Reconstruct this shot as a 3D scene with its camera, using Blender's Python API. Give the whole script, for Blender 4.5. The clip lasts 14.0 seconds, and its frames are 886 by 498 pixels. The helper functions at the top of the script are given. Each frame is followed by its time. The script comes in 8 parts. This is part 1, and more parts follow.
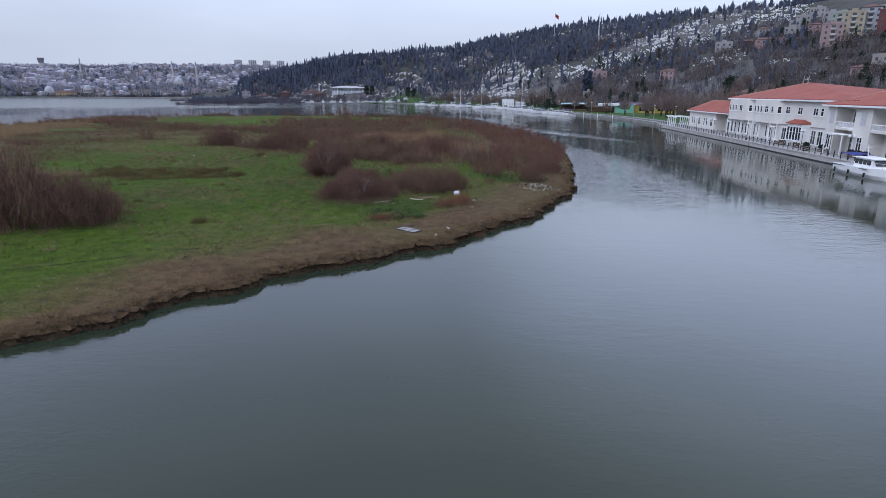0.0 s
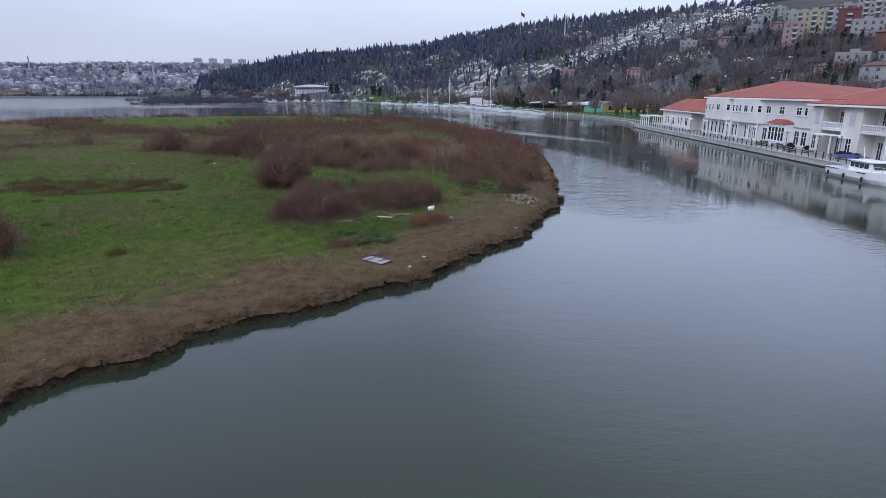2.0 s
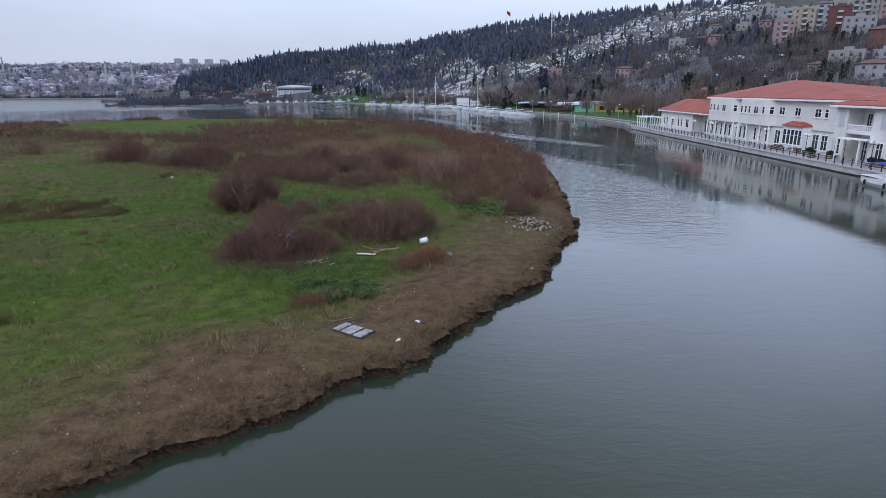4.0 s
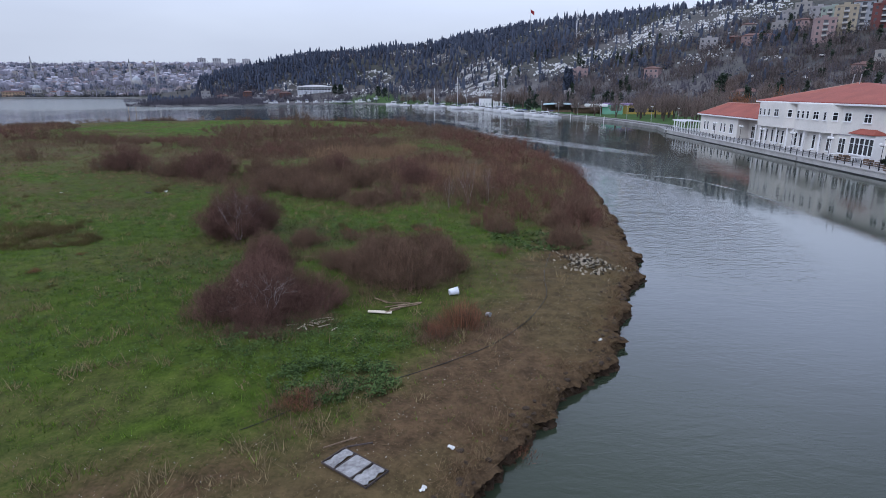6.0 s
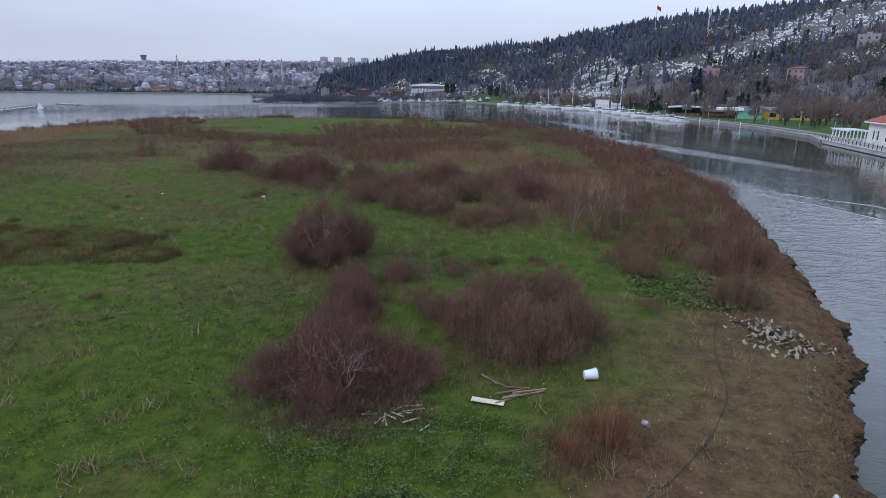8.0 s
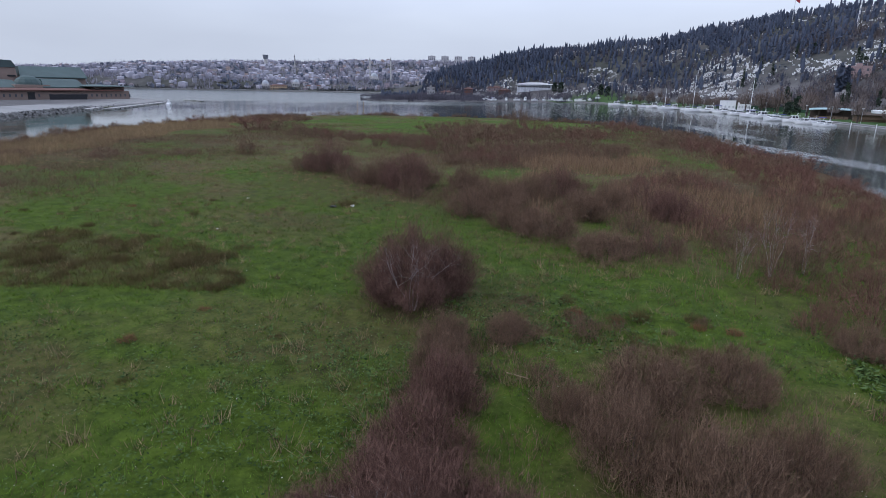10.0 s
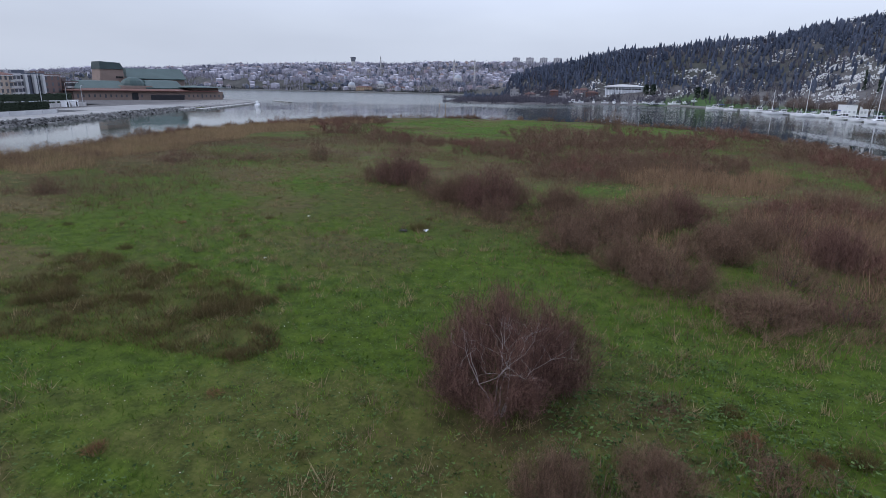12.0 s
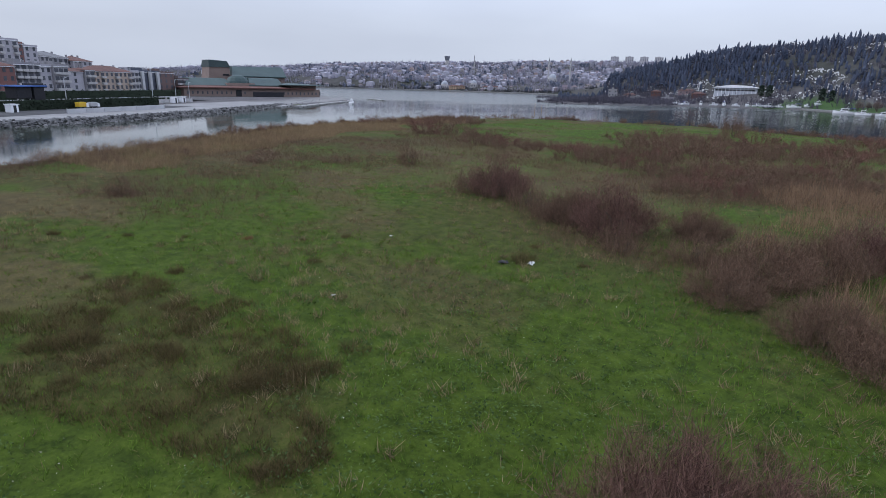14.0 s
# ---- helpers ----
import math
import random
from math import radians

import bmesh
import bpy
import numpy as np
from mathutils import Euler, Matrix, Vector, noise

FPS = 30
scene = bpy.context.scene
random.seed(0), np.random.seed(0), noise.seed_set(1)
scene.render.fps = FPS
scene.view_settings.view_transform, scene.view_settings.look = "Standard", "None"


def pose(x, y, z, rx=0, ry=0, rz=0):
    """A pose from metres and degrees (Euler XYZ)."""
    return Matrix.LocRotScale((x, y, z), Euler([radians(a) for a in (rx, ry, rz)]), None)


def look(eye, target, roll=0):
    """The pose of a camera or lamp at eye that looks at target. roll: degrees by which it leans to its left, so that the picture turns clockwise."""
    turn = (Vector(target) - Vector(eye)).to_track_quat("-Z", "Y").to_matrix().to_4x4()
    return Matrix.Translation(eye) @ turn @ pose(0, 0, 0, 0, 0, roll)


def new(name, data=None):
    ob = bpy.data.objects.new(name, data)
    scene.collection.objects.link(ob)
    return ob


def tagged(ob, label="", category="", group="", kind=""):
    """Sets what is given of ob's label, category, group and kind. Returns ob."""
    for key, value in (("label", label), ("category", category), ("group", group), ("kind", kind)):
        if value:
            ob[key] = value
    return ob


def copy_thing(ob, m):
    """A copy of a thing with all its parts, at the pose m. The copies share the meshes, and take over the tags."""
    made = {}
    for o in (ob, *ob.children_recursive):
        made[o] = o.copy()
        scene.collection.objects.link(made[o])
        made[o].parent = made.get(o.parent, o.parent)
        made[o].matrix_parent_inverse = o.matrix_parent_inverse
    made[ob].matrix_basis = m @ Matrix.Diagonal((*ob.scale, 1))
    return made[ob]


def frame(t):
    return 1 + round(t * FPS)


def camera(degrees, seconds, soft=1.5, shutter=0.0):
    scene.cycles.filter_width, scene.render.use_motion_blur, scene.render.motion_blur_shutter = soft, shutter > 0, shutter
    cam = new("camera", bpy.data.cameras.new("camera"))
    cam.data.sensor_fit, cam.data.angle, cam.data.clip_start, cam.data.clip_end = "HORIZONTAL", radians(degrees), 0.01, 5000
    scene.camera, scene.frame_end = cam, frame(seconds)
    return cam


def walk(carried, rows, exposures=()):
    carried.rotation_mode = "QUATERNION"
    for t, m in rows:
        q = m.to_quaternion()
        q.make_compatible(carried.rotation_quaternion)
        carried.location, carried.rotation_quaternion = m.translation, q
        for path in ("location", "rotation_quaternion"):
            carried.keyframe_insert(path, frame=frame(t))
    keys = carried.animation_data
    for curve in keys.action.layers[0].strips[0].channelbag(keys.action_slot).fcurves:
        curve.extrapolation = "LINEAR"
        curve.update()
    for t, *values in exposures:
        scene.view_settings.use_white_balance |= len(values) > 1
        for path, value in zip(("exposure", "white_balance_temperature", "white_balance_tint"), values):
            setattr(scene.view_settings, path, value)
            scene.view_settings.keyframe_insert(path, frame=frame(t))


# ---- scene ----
cam = camera(75.6, 14.0, soft=0.75)
PATH = [
    (0, (0.061, 6.072, 10.668), (0.055, 8.0, 10.139), 0.3),
    (0.5, (0.025, 7.508, 10.676), (0.019, 9.436, 10.144), 0.5),
    (1, (-0.074, 9.316, 10.712), (-0.055, 11.244, 10.179), 0.4),
    (1.5, (-0.183, 11.417, 10.755), (-0.111, 13.343, 10.221), 0.3),
    (2, (-0.332, 13.729, 10.795), (-0.229, 15.654, 10.262), 0.2),
    (2.5, (-0.421, 16.031, 10.861), (-0.298, 17.954, 10.328), 0.2),
    (3, (-0.43, 18.576, 10.92), (-0.287, 20.498, 10.386), 0.1),
    (5.3, (-0.441, 29.608, 11.432), (-0.29, 31.53, 10.898), -0.1),
    (5.5, (-0.505, 30.54, 11.474), (-0.371, 32.463, 10.939), -0.0),
    (6, (-0.649, 32.676, 11.599), (-0.565, 34.601, 11.064), 0.1),
    (6.5, (-0.82, 34.851, 11.73), (-0.805, 36.777, 11.193), 0.2),
    (7, (-1.023, 36.979, 11.804), (-1.1, 38.903, 11.265), 0.2),
    (7.5, (-1.283, 38.965, 11.81), (-1.463, 40.883, 11.273), 0.2),
    (8, (-1.722, 41.035, 11.788), (-1.993, 42.942, 11.248), 0.7),
    (8.2, (-1.961, 41.919, 11.798), (-2.267, 43.818, 11.249), 1.1),
    (10.5, (-5.193, 51.746, 11.502), (-5.858, 53.552, 10.959), 0.8),
    (11, (-6.118, 53.806, 11.497), (-6.843, 55.589, 10.953), 1.0),
    (11.5, (-7.09, 55.841, 11.567), (-7.877, 57.597, 11.022), 1.1),
    (12, (-8.177, 57.876, 11.617), (-9.023, 59.604, 11.07), 1.1),
    (12.5, (-9.348, 59.835, 11.677), (-10.264, 61.525, 11.126), 1.1),
    (13, (-10.641, 61.478, 11.655), (-11.619, 63.134, 11.105), 1.4),
    (13.5, (-11.921, 63.124, 11.622), (-12.961, 64.74, 11.068), 1.5),
    (14, (-13.38, 64.786, 11.456), (-14.477, 66.362, 10.901), 1.5),
]
walk(cam, [(t, look(eye, target, roll)) for t, eye, target, roll in PATH], [(0.0, 0.14, 5500, 12), (7.5, 0.15, 5500, 12), (11.0, 0.17, 5620, 11), (14.0, 0.18, 5650, 11)])

# ---- world and light: a closed grey sky over a winter afternoon ----
SUN_AZ, SUN_EL = 236.0, 42.0
world = bpy.data.worlds.new("overcast_sky")
scene.world = world
world.use_nodes = True
wn, wl = world.node_tree.nodes, world.node_tree.links
sky = wn.new("ShaderNodeTexSky")
sky.sky_type, sky.sun_disc = "NISHITA", False
sky.sun_elevation, sky.sun_rotation = radians(SUN_EL), radians(SUN_AZ)
sky.air_density, sky.dust_density, sky.ozone_density = 1.0, 6.0, 1.0
geo = wn.new("ShaderNodeTexCoord")
cloud = wn.new("ShaderNodeTexNoise")
cloud.inputs["Scale"].default_value, cloud.inputs["Detail"].default_value = 2.2, 4.0
stretch = wn.new("ShaderNodeMapping")
stretch.inputs["Scale"].default_value = (1.0, 1.0, 3.5)
wl.new(geo.outputs["Generated"], stretch.inputs["Vector"])
wl.new(stretch.outputs["Vector"], cloud.inputs["Vector"])
ramp = wn.new("ShaderNodeValToRGB")
ramp.color_ramp.elements[0].position, ramp.color_ramp.elements[0].color = 0.3, (4.2, 4.3, 4.93, 1)
ramp.color_ramp.elements[1].position, ramp.color_ramp.elements[1].color = 0.75, (4.9, 5.0, 5.62, 1)
wl.new(cloud.outputs["Fac"], ramp.inputs["Fac"])
# the cloud deck is thinner towards the north-east
bright = wn.new("ShaderNodeVectorMath")
bright.operation = "DOT_PRODUCT"
bright.inputs[1].default_value = (math.sin(radians(62)), math.cos(radians(62)), 0.35)
wl.new(geo.outputs["Generated"], bright.inputs[0])
gain = wn.new("ShaderNodeMapRange")
gain.inputs["From Min"].default_value, gain.inputs["From Max"].default_value = -0.6, 1.0
gain.inputs["To Min"].default_value, gain.inputs["To Max"].default_value = 1.04, 1.27
wl.new(bright.outputs["Value"], gain.inputs["Value"])
# an overcast sky is brighter overhead than at the horizon
up = wn.new("ShaderNodeSeparateXYZ")
wl.new(geo.outputs["Generated"], up.inputs[0])
dome_gain = wn.new("ShaderNodeMapRange")
dome_gain.inputs["From Min"].default_value, dome_gain.inputs["From Max"].default_value = 0.07, 0.38
dome_gain.inputs["To Min"].default_value, dome_gain.inputs["To Max"].default_value = 0.98, 1.64
wl.new(up.outputs["Z"], dome_gain.inputs["Value"])
both = wn.new("ShaderNodeMath")
both.operation = "MULTIPLY"
wl.new(gain.outputs["Result"], both.inputs[0])
wl.new(dome_gain.outputs["Result"], both.inputs[1])
# bright patch of sky added above view so the channel water reflects brighter
glow_at = (math.sin(radians(27)) * math.cos(radians(16)), math.cos(radians(27)) * math.cos(radians(16)), math.sin(radians(16)))
toward_glow = wn.new("ShaderNodeVectorMath")
toward_glow.operation = "DOT_PRODUCT"
toward_glow.inputs[1].default_value = glow_at
wl.new(geo.outputs["Generated"], toward_glow.inputs[0])
thin = wn.new("ShaderNodeMapRange")
thin.interpolation_type = "SMOOTHSTEP"
thin.inputs["From Min"].default_value, thin.inputs["From Max"].default_value = 0.90, 0.995
thin.inputs["To Min"].default_value, thin.inputs["To Max"].default_value = 0.0, 0.55
wl.new(toward_glow.outputs["Value"], thin.inputs["Value"])
above = wn.new("ShaderNodeMapRange")
above.interpolation_type = "SMOOTHSTEP"
above.inputs["From Min"].default_value, above.inputs["From Max"].default_value = 0.12, 0.22
wl.new(up.outputs["Z"], above.inputs["Value"])
glow = wn.new("ShaderNodeMath")
glow.operation = "MULTIPLY"
wl.new(thin.outputs["Result"], glow.inputs[0])
wl.new(above.outputs["Result"], glow.inputs[1])
raised = wn.new("ShaderNodeMath")
raised.operation = "MULTIPLY_ADD"
wl.new(both.outputs[0], raised.inputs[0])
wl.new(glow.outputs[0], raised.inputs[1])
wl.new(both.outputs[0], raised.inputs[2])
deck = wn.new("ShaderNodeVectorMath")
deck.operation = "SCALE"
wl.new(ramp.outputs["Color"], deck.inputs[0])
wl.new(raised.outputs[0], deck.inputs["Scale"])
# greyer low down, where one looks through more cloud, and bluer overhead
veil = wn.new("ShaderNodeValToRGB")
veil.color_ramp.elements[0].position, veil.color_ramp.elements[0].color = 0.10, (0.985, 0.975, 0.895, 1)
veil.color_ramp.elements[1].position, veil.color_ramp.elements[1].color = 0.34, (0.955, 0.975, 1.03, 1)
zenith = veil.color_ramp.elements.new(0.62)
zenith.color = (0.90, 0.905, 0.87, 1)
wl.new(up.outputs["Z"], veil.inputs["Fac"])
hued = wn.new("ShaderNodeVectorMath")
hued.operation = "MULTIPLY"
wl.new(deck.outputs["Vector"], hued.inputs[0])
wl.new(veil.outputs["Color"], hued.inputs[1])
mixed = wn.new("ShaderNodeMix")
mixed.data_type = "RGBA"
mixed.inputs[0].default_value = 0.9
wl.new(sky.outputs["Color"], mixed.inputs[6])
wl.new(hued.outputs["Vector"], mixed.inputs[7])
wl.new(mixed.outputs[2], wn["Background"].inputs["Color"])
wn["Background"].inputs["Strength"].default_value = 0.125
sun = new("sun", bpy.data.lights.new("sun", "SUN"))
sun.data.energy, sun.data.angle, sun.data.color = 0.92, radians(30), (1.0, 0.96, 0.9)
sun.matrix_world = look((math.sin(radians(SUN_AZ)) * 50, math.cos(radians(SUN_AZ)) * 50, 50 * math.tan(radians(SUN_EL))), (0, 0, 0))


# ---- helpers of this scene ----
def material(name, color, other=None, scale=2.0, rough=0.8, metal=0.0, bump=0.2, fine=30.0, island=0.0, objects=0.0, spec=0.3):
    """A surface with two scales of variation between two colours, grain in its relief, and a spread from piece to piece."""
    m = bpy.data.materials.new(name)
    m.use_nodes = True
    n, l = m.node_tree.nodes, m.node_tree.links
    p = n["Principled BSDF"]
    p.inputs["Roughness"].default_value, p.inputs["Metallic"].default_value = rough, metal
    p.inputs["Specular IOR Level"].default_value = spec
    other = other or tuple(c * 0.75 for c in color)
    tc = n.new("ShaderNodeTexCoord")
    big, small = n.new("ShaderNodeTexNoise"), n.new("ShaderNodeTexNoise")
    big.inputs["Scale"].default_value, big.inputs["Detail"].default_value = scale, 3.0
    small.inputs["Scale"].default_value, small.inputs["Detail"].default_value = fine, 4.0
    for t in (big, small):
        l.new(tc.outputs["Object"], t.inputs["Vector"])
    add = n.new("ShaderNodeMath")
    add.operation = "MULTIPLY_ADD"
    add.inputs[1].default_value = 0.45
    l.new(small.outputs["Fac"], add.inputs[0])
    half = n.new("ShaderNodeMath")
    half.operation = "MULTIPLY"
    half.inputs[1].default_value = 0.55
    l.new(big.outputs["Fac"], half.inputs[0])
    l.new(half.outputs[0], add.inputs[2])
    value = add.outputs[0]
    if island or objects:
        info = n.new("ShaderNodeNewGeometry" if island else "ShaderNodeObjectInfo")
        spread = n.new("ShaderNodeMath")
        spread.operation = "MULTIPLY_ADD"
        spread.inputs[1].default_value = island or objects
        l.new(info.outputs["Random Per Island" if island else "Random"], spread.inputs[0])
        less = n.new("ShaderNodeMath")
        less.operation = "SUBTRACT"
        less.inputs[1].default_value = (island or objects) / 2
        l.new(value, less.inputs[0])
        l.new(less.outputs[0], spread.inputs[2])
        value = spread.outputs[0]
    r = n.new("ShaderNodeValToRGB")
    r.color_ramp.elements[0].position, r.color_ramp.elements[0].color = 0.32, (*other, 1)
    r.color_ramp.elements[1].position, r.color_ramp.elements[1].color = 0.66, (*color, 1)
    l.new(value, r.inputs["Fac"])
    l.new(r.outputs["Color"], p.inputs["Base Color"])
    if bump:
        b = n.new("ShaderNodeBump")
        b.inputs["Strength"].default_value, b.inputs["Distance"].default_value = bump, 0.05
        l.new(small.outputs["Fac"], b.inputs["Height"])
        l.new(b.outputs["Normal"], p.inputs["Normal"])
    return m


def mesh_object(name, verts, faces, mat, parent=None, label=""):
    me = bpy.data.meshes.new(name)
    me.from_pydata([tuple(v) for v in verts] if not isinstance(verts, np.ndarray) else verts.tolist(), [], faces.tolist() if isinstance(faces, np.ndarray) else faces)
    me.materials.append(mat)
    ob = new(name, me)
    ob.parent = parent
    if label:
        ob["label"] = label
    return ob


def part(name, bm, mat, parent=None, label=""):
    me = bpy.data.meshes.new(name)
    bm.to_mesh(me)
    bm.free()
    me.materials.append(mat)
    ob = new(name, me)
    ob.parent = parent
    if label:
        ob["label"] = label
    return ob


def shared(name, ob, m, parent=None):
    """One more object on the mesh of ob."""
    o = new(name, ob.data)
    o.parent = parent
    o.matrix_basis = m
    return o


def empty(name, m, label, category, group="", kind=""):
    e = new(name)
    e.empty_display_size = 0.3
    e.matrix_basis = m
    return tagged(e, label, category, group, kind)


def box(bm, x0, x1, y0, y1, z0, z1, bevel=0.0):
    r = bmesh.ops.create_cube(bm, size=1, matrix=Matrix.LocRotScale(((x0 + x1) / 2, (y0 + y1) / 2, (z0 + z1) / 2), None, (abs(x1 - x0), abs(y1 - y0), abs(z1 - z0))))
    if bevel:
        es = list({e for v in r["verts"] for e in v.link_edges})
        bmesh.ops.bevel(bm, geom=es, offset=bevel, segments=1, affect="EDGES")
    return bm


def boxed(x0, x1, y0, y1, z0, z1, bevel=0.0):
    return box(bmesh.new(), x0, x1, y0, y1, z0, z1, bevel)


def tube(bm, a, b, r0, r1=None, sides=8):
    """A tapered rod from a to b."""
    a, b = Vector(a), Vector(b)
    d = b - a
    m = Matrix.Translation((a + b) / 2) @ d.to_track_quat("Z", "Y").to_matrix().to_4x4()
    bmesh.ops.create_cone(bm, cap_ends=True, segments=sides, radius1=r0, radius2=r0 if r1 is None else r1, depth=d.length, matrix=m)
    return bm


def hull(bm, sections):
    """A closed skin through rings of equal count."""
    rings = [[bm.verts.new(p) for p in s] for s in sections]
    n = len(rings[0])
    for a, b in zip(rings, rings[1:]):
        for i in range(n):
            bm.faces.new((a[i], a[(i + 1) % n], b[(i + 1) % n], b[i]))
    bm.faces.new(rings[0][::-1])
    bm.faces.new(rings[-1])
    bmesh.ops.recalc_face_normals(bm, faces=bm.faces)
    return bm


def outline_distance(px, py, poly):
    """Signed distance of points to a closed outline, positive inside."""
    best = np.full(px.shape, 1e9)
    inside = np.zeros(px.shape, bool)
    for (ax, ay), (bx, by) in zip(poly, poly[1:] + poly[:1]):
        dx, dy = bx - ax, by - ay
        t = np.clip(((px - ax) * dx + (py - ay) * dy) / (dx * dx + dy * dy), 0, 1)
        best = np.minimum(best, np.hypot(px - ax - t * dx, py - ay - t * dy))
        if ay != by:
            cross = ((ay > py) != (by > py)) & (px < dx * (py - ay) / dy + ax)
            inside ^= cross
    return np.where(inside, best, -best)


def ripple(x, y, seed=0.0):
    """Smooth uneven values between about -1 and 1, with a wavelength of some 6 units."""
    s = seed
    return (np.sin(x * 0.9 + 1.7 * np.sin(y * 0.63 + s) + s) + np.sin(y * 1.13 - 1.3 * np.sin(x * 0.71 - s * 2) + 2 * s) + np.sin((x + y) * 0.57 + 2.1 * np.sin((x - y) * 0.41 + s))) / 3


def smooth(a, b, v):
    t = np.clip((v - a) / (b - a), 0, 1)
    return t * t * (3 - 2 * t)


def tint(ob, values, name="tone"):
    """A colour attribute per vertex that a material mixes its ground covers by."""
    at = ob.data.color_attributes.new(name, "FLOAT_COLOR", "POINT")
    at.data.foreach_set("color", np.asarray(values, np.float32).ravel())

# ---- materials of the ground ----
def ground_material(name, covers, grain=9.0, bump=0.5, spread=(0.36, 0.64)):
    """Mixes ground covers by the tone attribute: a base and one cover for red, green and blue. Each cover has two colours."""
    m = bpy.data.materials.new(name)
    m.use_nodes = True
    n, l = m.node_tree.nodes, m.node_tree.links
    p = n["Principled BSDF"]
    p.inputs["Roughness"].default_value, p.inputs["Specular IOR Level"].default_value = 0.95, 0.1
    tc = n.new("ShaderNodeTexCoord")
    fine, big = n.new("ShaderNodeTexNoise"), n.new("ShaderNodeTexNoise")
    fine.inputs["Scale"].default_value, fine.inputs["Detail"].default_value, fine.inputs["Roughness"].default_value = grain, 6.0, 0.7
    big.inputs["Scale"].default_value, big.inputs["Detail"].default_value = grain / 5, 6.0
    for t in (fine, big):
        l.new(tc.outputs["Object"], t.inputs["Vector"])
    vc = n.new("ShaderNodeVertexColor")
    vc.layer_name = "tone"
    sep = n.new("ShaderNodeSeparateColor")
    l.new(vc.outputs["Color"], sep.inputs["Color"])
    blend = n.new("ShaderNodeMath")
    blend.operation = "MULTIPLY_ADD"
    blend.inputs[1].default_value = 0.5
    l.new(fine.outputs["Fac"], blend.inputs[0])
    hb = n.new("ShaderNodeMath")
    hb.operation = "MULTIPLY"
    hb.inputs[1].default_value = 0.5
    l.new(big.outputs["Fac"], hb.inputs[0])
    l.new(hb.outputs[0], blend.inputs[2])
    out = None
    for k, (c0, c1) in enumerate(covers):
        r = n.new("ShaderNodeValToRGB")
        r.color_ramp.elements[0].position, r.color_ramp.elements[0].color = spread[0], (*c0, 1)
        r.color_ramp.elements[1].position, r.color_ramp.elements[1].color = spread[1], (*c1, 1)
        l.new(blend.outputs[0], r.inputs["Fac"])
        if out is None:
            out = r.outputs["Color"]
            continue
        edge = n.new("ShaderNodeMath")
        edge.operation = "MULTIPLY_ADD"
        edge.inputs[1].default_value, edge.inputs[2].default_value = 0.9, -0.45
        l.new(fine.outputs["Fac"], edge.inputs[0])
        soft = n.new("ShaderNodeMath")
        soft.operation, soft.use_clamp = "MULTIPLY_ADD", True
        l.new(sep.outputs[k - 1], soft.inputs[0])
        soft.inputs[1].default_value = 1.0
        l.new(edge.outputs[0], soft.inputs[2])
        gate = n.new("ShaderNodeMath")
        gate.operation, gate.use_clamp = "MULTIPLY", True
        many = n.new("ShaderNodeMath")
        many.operation, many.use_clamp = "MULTIPLY", True
        many.inputs[1].default_value = 4.0
        l.new(sep.outputs[k - 1], many.inputs[0])
        l.new(many.outputs[0], gate.inputs[0])
        l.new(soft.outputs[0], gate.inputs[1])
        x = n.new("ShaderNodeMix")
        x.data_type = "RGBA"
        l.new(gate.outputs[0], x.inputs[0])
        l.new(out, x.inputs[6])
        l.new(r.outputs["Color"], x.inputs[7])
        out = x.outputs[2]
    l.new(out, p.inputs["Base Color"])
    b = n.new("ShaderNodeBump")
    b.inputs["Strength"].default_value, b.inputs["Distance"].default_value = bump, 0.2
    l.new(blend.outputs[0], b.inputs["Height"])
    l.new(b.outputs["Normal"], p.inputs["Normal"])
    return m


island_ground = ground_material("island_ground", [((0.024, 0.040, 0.005), (0.072, 0.106, 0.012)), ((0.046, 0.029, 0.016), (0.120, 0.077, 0.042)), ((0.052, 0.043, 0.018), (0.112, 0.092, 0.037)), ((0.036, 0.026, 0.014), (0.088, 0.062, 0.030))], grain=6.0, bump=0.6, spread=(0.37, 0.63))
mainland_ground = ground_material("mainland_ground", [((0.072, 0.069, 0.071), (0.145, 0.137, 0.138)), ((0.035, 0.070, 0.018), (0.060, 0.110, 0.030)), ((0.20, 0.20, 0.20), (0.30, 0.29, 0.28)), ((0.030, 0.034, 0.028), (0.060, 0.062, 0.050))], grain=0.6, bump=0.3)


